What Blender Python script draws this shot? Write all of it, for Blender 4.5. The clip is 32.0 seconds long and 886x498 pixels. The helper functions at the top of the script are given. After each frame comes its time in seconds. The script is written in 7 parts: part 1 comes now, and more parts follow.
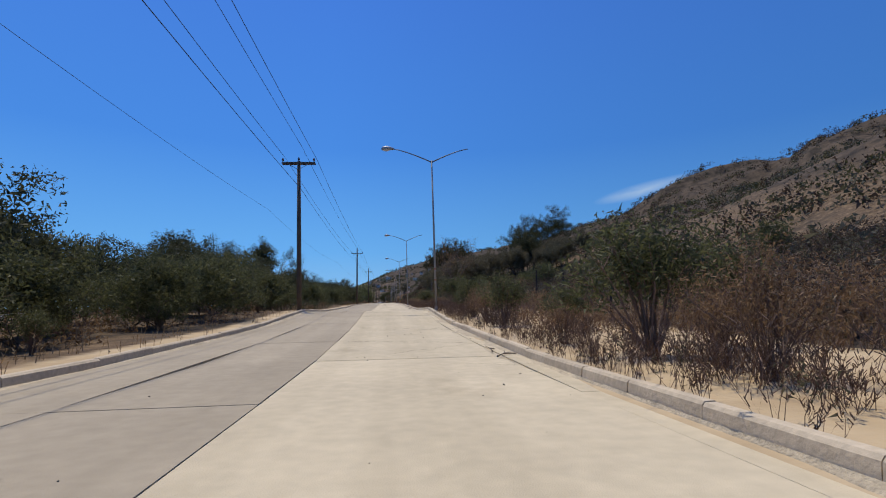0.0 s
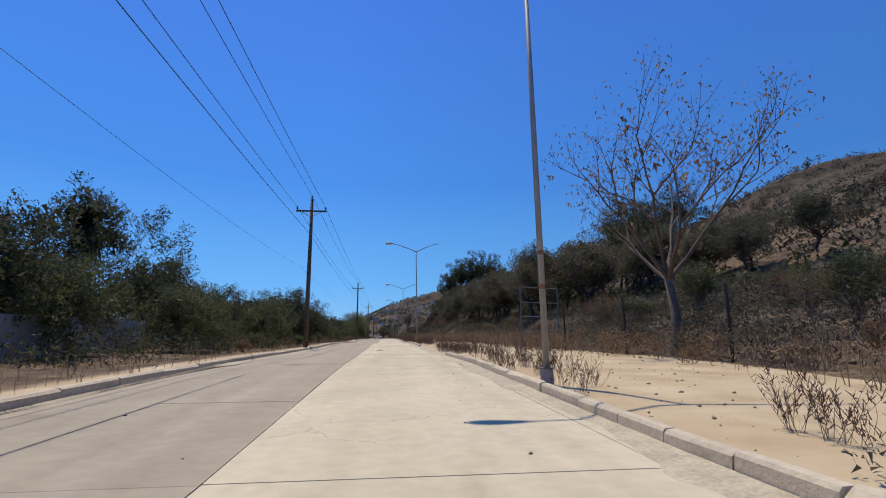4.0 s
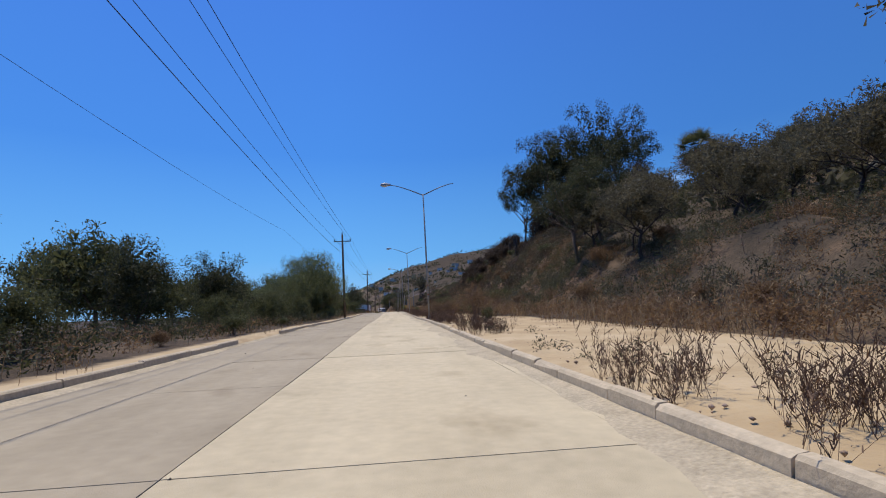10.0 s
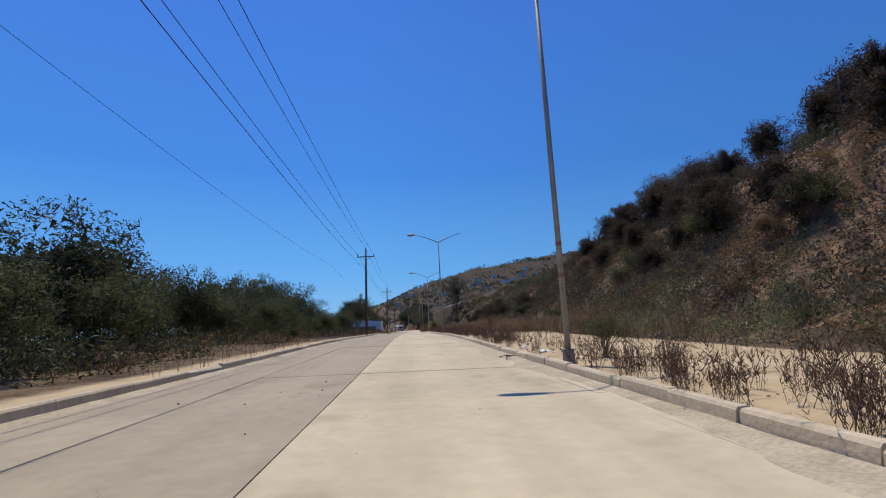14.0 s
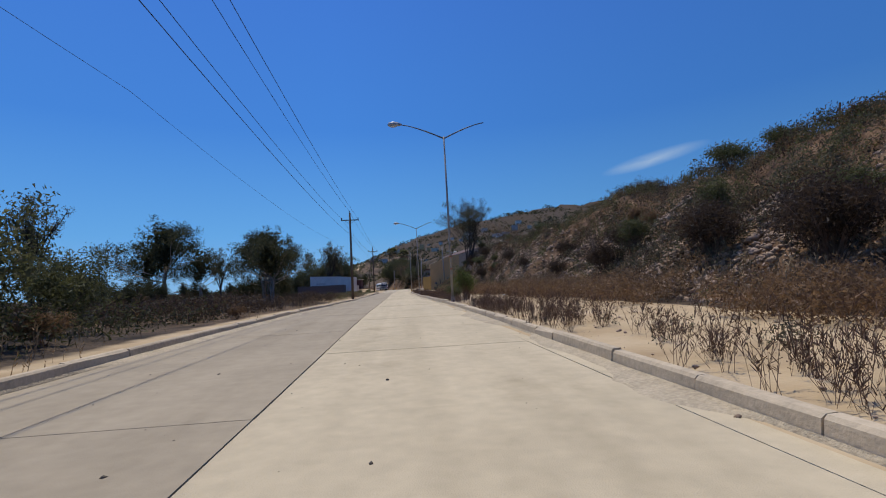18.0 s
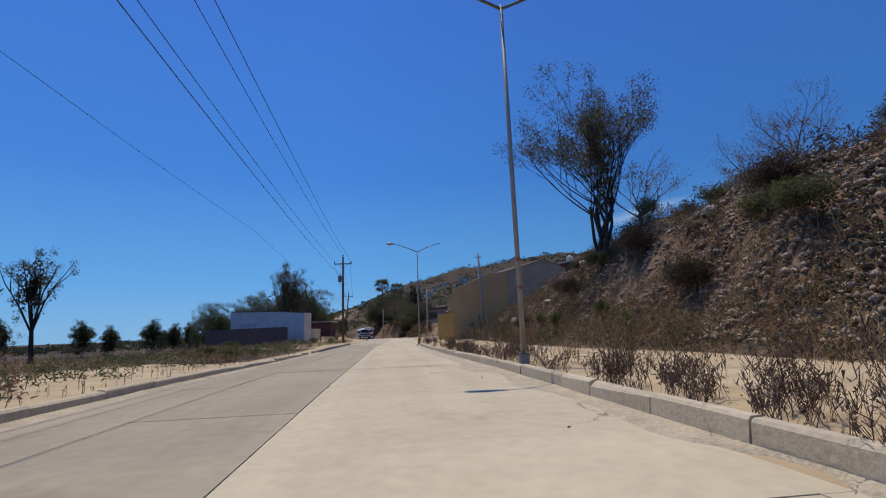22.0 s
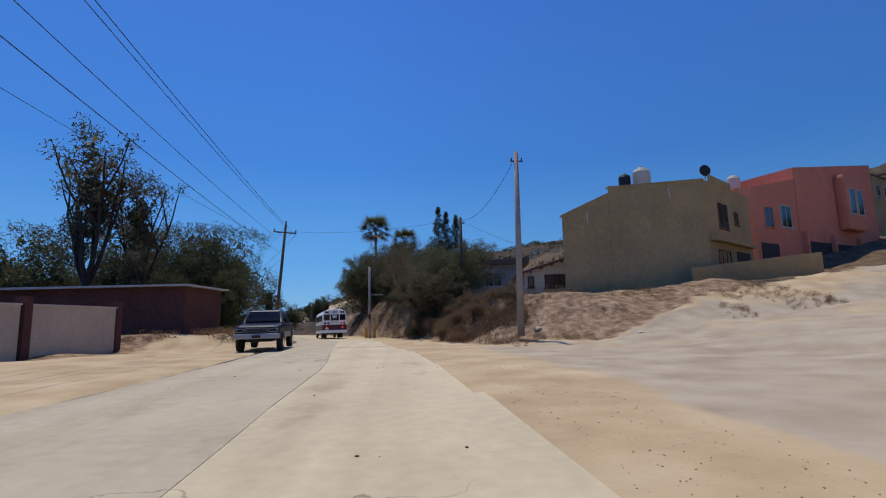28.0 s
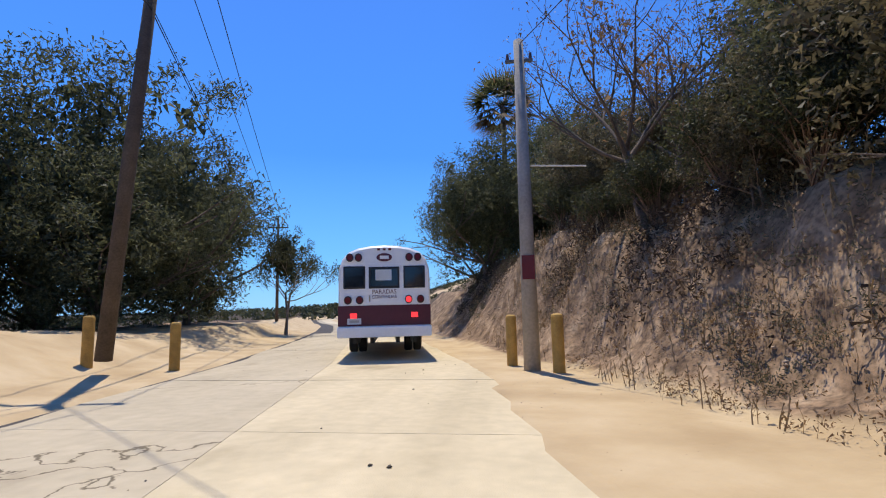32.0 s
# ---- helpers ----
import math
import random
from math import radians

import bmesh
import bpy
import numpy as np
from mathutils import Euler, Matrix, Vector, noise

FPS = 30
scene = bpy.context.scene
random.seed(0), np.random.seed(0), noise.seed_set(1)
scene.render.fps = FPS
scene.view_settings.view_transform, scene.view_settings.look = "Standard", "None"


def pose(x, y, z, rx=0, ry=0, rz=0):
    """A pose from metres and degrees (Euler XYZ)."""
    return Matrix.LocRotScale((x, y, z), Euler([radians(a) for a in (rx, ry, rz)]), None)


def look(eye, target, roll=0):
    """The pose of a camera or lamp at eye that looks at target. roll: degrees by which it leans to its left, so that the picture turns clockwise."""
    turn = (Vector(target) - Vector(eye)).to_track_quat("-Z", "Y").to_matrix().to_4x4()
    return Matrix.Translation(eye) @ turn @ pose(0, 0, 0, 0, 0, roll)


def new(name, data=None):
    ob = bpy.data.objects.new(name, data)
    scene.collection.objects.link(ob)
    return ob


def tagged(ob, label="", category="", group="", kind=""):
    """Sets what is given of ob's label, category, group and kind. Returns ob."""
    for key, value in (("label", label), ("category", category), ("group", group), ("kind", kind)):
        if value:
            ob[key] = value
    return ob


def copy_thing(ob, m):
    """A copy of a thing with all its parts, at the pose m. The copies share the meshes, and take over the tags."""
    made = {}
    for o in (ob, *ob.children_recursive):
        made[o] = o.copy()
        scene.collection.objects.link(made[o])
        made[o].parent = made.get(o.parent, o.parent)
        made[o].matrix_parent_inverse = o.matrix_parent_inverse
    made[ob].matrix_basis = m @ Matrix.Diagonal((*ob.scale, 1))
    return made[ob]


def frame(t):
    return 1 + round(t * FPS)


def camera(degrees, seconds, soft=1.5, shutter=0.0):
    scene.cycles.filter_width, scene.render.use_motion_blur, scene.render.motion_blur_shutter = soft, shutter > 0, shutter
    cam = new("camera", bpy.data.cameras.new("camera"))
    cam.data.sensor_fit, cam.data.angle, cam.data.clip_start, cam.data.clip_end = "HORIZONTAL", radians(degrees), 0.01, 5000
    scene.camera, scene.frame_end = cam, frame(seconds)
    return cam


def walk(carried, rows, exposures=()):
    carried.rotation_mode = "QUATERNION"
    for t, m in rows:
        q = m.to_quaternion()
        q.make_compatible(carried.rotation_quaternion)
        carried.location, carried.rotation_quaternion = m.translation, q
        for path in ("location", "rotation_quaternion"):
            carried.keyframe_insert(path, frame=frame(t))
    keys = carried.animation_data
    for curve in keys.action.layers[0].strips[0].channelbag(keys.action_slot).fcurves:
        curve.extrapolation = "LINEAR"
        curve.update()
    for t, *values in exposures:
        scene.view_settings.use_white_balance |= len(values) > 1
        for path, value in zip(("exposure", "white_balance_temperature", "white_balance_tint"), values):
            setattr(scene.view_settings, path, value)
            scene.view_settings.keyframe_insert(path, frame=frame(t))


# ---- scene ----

# ---------------- camera ----------------
cam = camera(85.0, 32.0, soft=1.1)
PATH = [
    (0, (0.084, 3.021, 0.657), (0.316, 4.995, 0.873), -0.92),
    (0.5, (0.050, 9.520, 0.609), (0.300, 11.493, 0.819), -0.28),
    (1, (0.018, 17.432, 0.677), (0.254, 19.401, 0.932), -1.49),
    (1.5, (0.024, 25.814, 0.837), (0.262, 27.783, 1.088), -1.33),
    (2, (0.030, 34.105, 1.154), (0.244, 36.076, 1.421), -1.26),
    (2.5, (-0.001, 41.775, 1.002), (0.227, 43.740, 1.296), -0.58),
    (3, (0.056, 49.067, 0.946), (0.255, 51.030, 1.270), -1.31),
    (3.5, (0.007, 55.928, 0.997), (0.228, 57.883, 1.356), -1.04),
    (5.5, (0.222, 84.141, 1.348), (0.402, 86.110, 1.646), 2.07),
    (6, (0.074, 91.748, 1.372), (0.220, 93.724, 1.645), 0.32),
    (6.5, (-0.070, 99.337, 1.383), (0.080, 101.309, 1.679), -1.67),
    (7, (-0.260, 106.810, 1.444), (-0.081, 108.781, 1.731), -3.57),
    (7.5, (-0.174, 114.438, 1.465), (0.002, 116.409, 1.756), -3.51),
    (8, (-0.123, 122.314, 1.436), (0.027, 124.292, 1.687), -3.93),
    (8.5, (-0.047, 130.201, 1.292), (0.150, 132.172, 1.568), -2.30),
    (9, (0.138, 138.143, 1.247), (0.327, 140.118, 1.501), -1.35),
    (9.5, (0.278, 146.075, 1.328), (0.490, 148.049, 1.571), -0.15),
    (10, (0.371, 154.236, 1.525), (0.589, 156.211, 1.755), -2.33),
    (10.5, (0.217, 162.145, 1.503), (0.411, 164.118, 1.766), -1.45),
    (11, (-0.004, 170.126, 1.480), (0.180, 172.100, 1.749), -0.63),
    (11.5, (-0.152, 177.691, 1.486), (0.039, 179.664, 1.754), -1.13),
    (12, (-0.170, 185.959, 1.467), (0.004, 187.932, 1.748), -2.31),
    (12.5, (-0.189, 194.057, 1.380), (-0.020, 196.028, 1.674), -3.53),
    (13, (-0.252, 202.129, 1.312), (-0.108, 204.098, 1.632), -3.24),
    (13.5, (-0.149, 209.957, 1.325), (-0.024, 211.925, 1.658), -2.09),
    (14, (-0.167, 217.687, 1.303), (-0.023, 219.658, 1.607), -2.23),
    (14.5, (-0.142, 225.367, 1.310), (-0.038, 227.340, 1.615), -1.38),
    (15, (-0.025, 232.874, 1.335), (0.042, 234.849, 1.646), -1.24),
    (15.5, (0.097, 240.520, 1.401), (0.170, 242.497, 1.692), -0.65),
    (17.5, (0.451, 266.987, 1.335), (0.620, 268.975, 1.468), -1.88),
    (18, (0.051, 273.784, 1.284), (0.245, 275.770, 1.410), -2.89),
    (18.5, (-0.031, 280.872, 1.228), (0.187, 282.860, 1.287), -3.54),
    (19, (0.020, 288.028, 1.176), (0.246, 290.014, 1.258), -3.45),
    (19.5, (0.051, 295.198, 1.086), (0.282, 297.180, 1.214), -3.52),
    (20, (0.007, 302.526, 0.953), (0.220, 304.510, 1.096), -2.95),
    (20.5, (-0.083, 309.734, 0.797), (0.139, 311.712, 0.998), -3.21),
    (21, (-0.025, 316.583, 0.675), (0.187, 318.554, 0.934), -1.81),
    (21.5, (-0.039, 323.074, 0.507), (0.188, 325.041, 0.786), -1.19),
    (22, (-0.107, 329.598, 0.314), (0.129, 331.557, 0.639), -2.08),
    (22.5, (-0.071, 335.783, 0.255), (0.164, 337.741, 0.589), -1.26),
    (23, (-0.118, 342.042, 0.219), (0.110, 344.003, 0.543), -1.56),
    (23.5, (-0.105, 348.224, 0.120), (0.128, 350.187, 0.423), -1.40),
    (24, (-0.159, 353.972, 0.033), (0.083, 355.932, 0.346), -1.49),
    (24.5, (-0.065, 359.506, -0.049), (0.181, 361.465, 0.267), -1.28),
    (25, (-0.073, 365.149, -0.099), (0.180, 367.106, 0.224), -0.98),
    (25.5, (0.104, 370.549, -0.072), (0.357, 372.506, 0.256), -1.44),
    (27.5, (1.578, 393.505, 0.108), (1.804, 395.470, 0.407), -0.33),
    (28, (1.854, 400.256, 0.163), (2.044, 402.227, 0.441), -1.47),
    (28.5, (1.900, 406.352, 0.178), (2.065, 408.328, 0.442), -1.82),
    (29, (1.632, 411.754, 0.276), (1.777, 413.733, 0.527), -2.26),
    (29.5, (1.102, 416.175, 0.060), (1.248, 418.155, 0.304), -1.80),
    (30, (0.965, 421.204, 0.034), (1.069, 423.187, 0.269), 1.12),
    (30.5, (0.716, 425.537, -0.064), (0.739, 427.523, 0.173), 1.61),
    (31, (0.222, 430.731, -0.050), (0.115, 432.715, 0.178), 1.91),
    (31.5, (-0.448, 435.323, -0.248), (-0.654, 437.299, -0.019), -0.44),
    (32, (-1.379, 439.515, -0.384), (-1.640, 441.484, -0.154), -1.38),
]
walk(cam, [(t, look(eye, target, roll)) for t, eye, target, roll in PATH],
     exposures=[(0, -0.28), (3, -0.2), (6, -0.07), (9, -0.15), (13, -0.22), (19, -0.45), (23, -0.45), (28, -0.42), (29, -0.36), (30, -0.2), (31, 0.07), (32, 0.19)])

# ---------------- light ----------------
world = bpy.data.worlds.new("world")
scene.world = world
world.use_nodes = True
wn = world.node_tree
sky = wn.nodes.new("ShaderNodeTexSky")
sky.sky_type = "NISHITA"
sky.sun_disc = False
sky.sun_elevation = radians(72)
sky.sun_rotation = radians(-22)
sky.air_density, sky.dust_density, sky.ozone_density, sky.altitude = 1.0, 0.3, 3.0, 100
tc = wn.nodes.new("ShaderNodeTexCoord")
sep = wn.nodes.new("ShaderNodeSeparateXYZ")
grad = wn.nodes.new("ShaderNodeValToRGB")
wn.links.new(tc.outputs["Generated"], sep.inputs[0])
wn.links.new(sep.outputs["Z"], grad.inputs[0])
stops = ((0.0, (2.5, 5.7, 9.5)), (0.10, (1.35, 4.6, 9.8)), (0.30, (0.62, 2.85, 8.85)), (0.60, (0.57, 2.2, 8.25)), (1.0, (0.45, 1.8, 6.9)))
grad.color_ramp.elements[0].position, grad.color_ramp.elements[1].position = 0.0, 1.0
for p, c in stops[1:-1]:
    grad.color_ramp.elements.new(p)
for el, (p, c) in zip(grad.color_ramp.elements, stops):
    el.position, el.color = p, (*[v / 10 for v in c], 1)
gain = wn.nodes.new("ShaderNodeVectorMath")
gain.operation = "SCALE"
gain.inputs["Scale"].default_value = 11.0
wn.links.new(grad.outputs[0], gain.inputs[0])
mixs = wn.nodes.new("ShaderNodeMix")
mixs.data_type = "RGBA"
mixs.inputs[0].default_value = 0.9
wn.links.new(sky.outputs[0], mixs.inputs[6])
# the sky deepens away from the sun's side
mr = wn.nodes.new("ShaderNodeMapRange")
mr.inputs[1].default_value, mr.inputs[2].default_value, mr.inputs[3].default_value, mr.inputs[4].default_value = -0.1, 0.75, 11.0, 7.9
wn.links.new(sep.outputs["X"], mr.inputs[0])
wn.links.new(mr.outputs[0], gain.inputs["Scale"])
wn.links.new(gain.outputs[0], mixs.inputs[7])
# one thin streak of cloud over the hill
def vmath(op, a, b=None):
    q = wn.nodes.new("ShaderNodeVectorMath")
    q.operation = op
    wn.links.new(a, q.inputs[0])
    if b is not None:
        q.inputs[1].default_value = b
    return q


CLOUD = (0.485, 0.85, 0.205)
rel = vmath("SUBTRACT", tc.outputs["Generated"], CLOUD)
tilt = wn.nodes.new("ShaderNodeVectorRotate")
tilt.rotation_type = "Y_AXIS"
tilt.inputs["Angle"].default_value = radians(12)
wn.links.new(rel.outputs[0], tilt.inputs["Vector"])
cn = wn.nodes.new("ShaderNodeTexNoise")
cn.inputs["Scale"].default_value, cn.inputs["Detail"].default_value = 1.0, 6
wn.links.new(vmath("MULTIPLY", tilt.outputs[0], (16, 16, 60)).outputs[0], cn.inputs["Vector"])
ln = vmath("LENGTH", vmath("MULTIPLY", tilt.outputs[0], (13, 3, 75)).outputs[0])
cf = wn.nodes.new("ShaderNodeMapRange")
cf.inputs[1].default_value, cf.inputs[2].default_value, cf.inputs[3].default_value, cf.inputs[4].default_value = 1.1, 0.0, 0.0, 1.0
wn.links.new(ln.outputs["Value"], cf.inputs[0])
cm = wn.nodes.new("ShaderNodeMath")
cm.operation = "MULTIPLY"
wn.links.new(cf.outputs[0], cm.inputs[0])
wn.links.new(cn.outputs[0], cm.inputs[1])
cmix = wn.nodes.new("ShaderNodeMix")
cmix.data_type = "RGBA"
cmix.inputs[7].default_value = (6.5, 8.0, 9.5, 1)
wn.links.new(cm.outputs[0], cmix.inputs[0])
wn.links.new(mixs.outputs[2], cmix.inputs[6])
wn.links.new(cmix.outputs[2], wn.nodes["Background"].inputs[0])
wn.nodes["Background"].inputs[1].default_value = 0.10
sun = new("sun", bpy.data.lights.new("sun", "SUN"))
sun.data.energy, sun.data.angle, sun.data.color = 4.2, radians(0.53), (1.0, 0.93, 0.82)
# from ahead and a little to the left, high
_az, _el = radians(22), radians(72)
sun_dir = Vector((-math.sin(_az) * math.cos(_el), math.cos(_az) * math.cos(_el), math.sin(_el)))
sun.matrix_world = sun_dir.to_track_quat("Z", "Y").to_matrix().to_4x4()


# ---------------- materials ----------------
def mat(name, base, rough=0.85, metal=0.0, var=0.25, scale=3.0, tint=None, bump=0.2, bump_scale=40.0, objrand=0.0, island=0.0, spec=0.3):
    """Base colour with two scales of variation, bump and optional variation by piece."""
    m = bpy.data.materials.new(name)
    m.use_nodes = True
    nt, N = m.node_tree, m.node_tree.nodes
    b = N["Principled BSDF"]
    b.inputs["Roughness"].default_value, b.inputs["Metallic"].default_value = rough, metal
    b.inputs["Specular IOR Level"].default_value = spec
    geo = N.new("ShaderNodeNewGeometry")
    n1, n2 = N.new("ShaderNodeTexNoise"), N.new("ShaderNodeTexNoise")
    n1.inputs["Scale"].default_value, n1.inputs["Detail"].default_value = scale, 5
    n2.inputs["Scale"].default_value, n2.inputs["Detail"].default_value = scale * 9, 3
    for q in (n1, n2):
        nt.links.new(geo.outputs["Position"], q.inputs["Vector"])
    add = N.new("ShaderNodeMath")
    add.operation = "ADD"
    nt.links.new(n1.outputs[0], add.inputs[0])
    nt.links.new(n2.outputs[0], add.inputs[1])
    fac = add.outputs[0]
    rng = N.new("ShaderNodeMapRange")
    rng.inputs[1].default_value, rng.inputs[2].default_value = 0.6, 1.4
    nt.links.new(fac, rng.inputs[0])
    out = rng.outputs[0]
    if objrand or island:
        src = N.new("ShaderNodeObjectInfo").outputs["Random"] if objrand else geo.outputs["Random Per Island"]
        mix = N.new("ShaderNodeMix")
        mix.inputs[0].default_value = objrand or island
        nt.links.new(out, mix.inputs[2])
        nt.links.new(src, mix.inputs[3])
        out = mix.outputs[0]
    ramp = N.new("ShaderNodeValToRGB")
    c2 = tint or tuple(min(1, c * (1 + var)) for c in base)
    c1 = tuple(c * (1 - var) for c in base)
    ramp.color_ramp.elements[0].color, ramp.color_ramp.elements[1].color = (*c1, 1), (*c2, 1)
    mid = ramp.color_ramp.elements.new(0.5)
    mid.color = (*base, 1)
    nt.links.new(out, ramp.inputs[0])
    nt.links.new(ramp.outputs[0], b.inputs["Base Color"])
    if bump:
        n3, bp = N.new("ShaderNodeTexNoise"), N.new("ShaderNodeBump")
        n3.inputs["Scale"].default_value, n3.inputs["Detail"].default_value = bump_scale, 4
        nt.links.new(geo.outputs["Position"], n3.inputs["Vector"])
        nt.links.new(n3.outputs[0], bp.inputs["Height"])
        bp.inputs["Strength"].default_value, bp.inputs["Distance"].default_value = bump, 0.03
        nt.links.new(bp.outputs[0], b.inputs["Normal"])
    return m


def leaf_mat(name, base, tint, trans=0.48):
    m = mat(name, base, 0.6, var=0.45, scale=0.6, tint=tint, bump=0, island=0.6, spec=0.25)
    N, nt = m.node_tree.nodes, m.node_tree
    b = N["Principled BSDF"]
    tr, mx = N.new("ShaderNodeBsdfTranslucent"), N.new("ShaderNodeMixShader")
    nt.links.new(b.inputs["Base Color"].links[0].from_socket, tr.inputs[0])
    mx.inputs[0].default_value = trans
    nt.links.new(b.outputs[0], mx.inputs[1])
    nt.links.new(tr.outputs[0], mx.inputs[2])
    nt.links.new(mx.outputs[0], N["Material Output"].inputs[0])
    return m


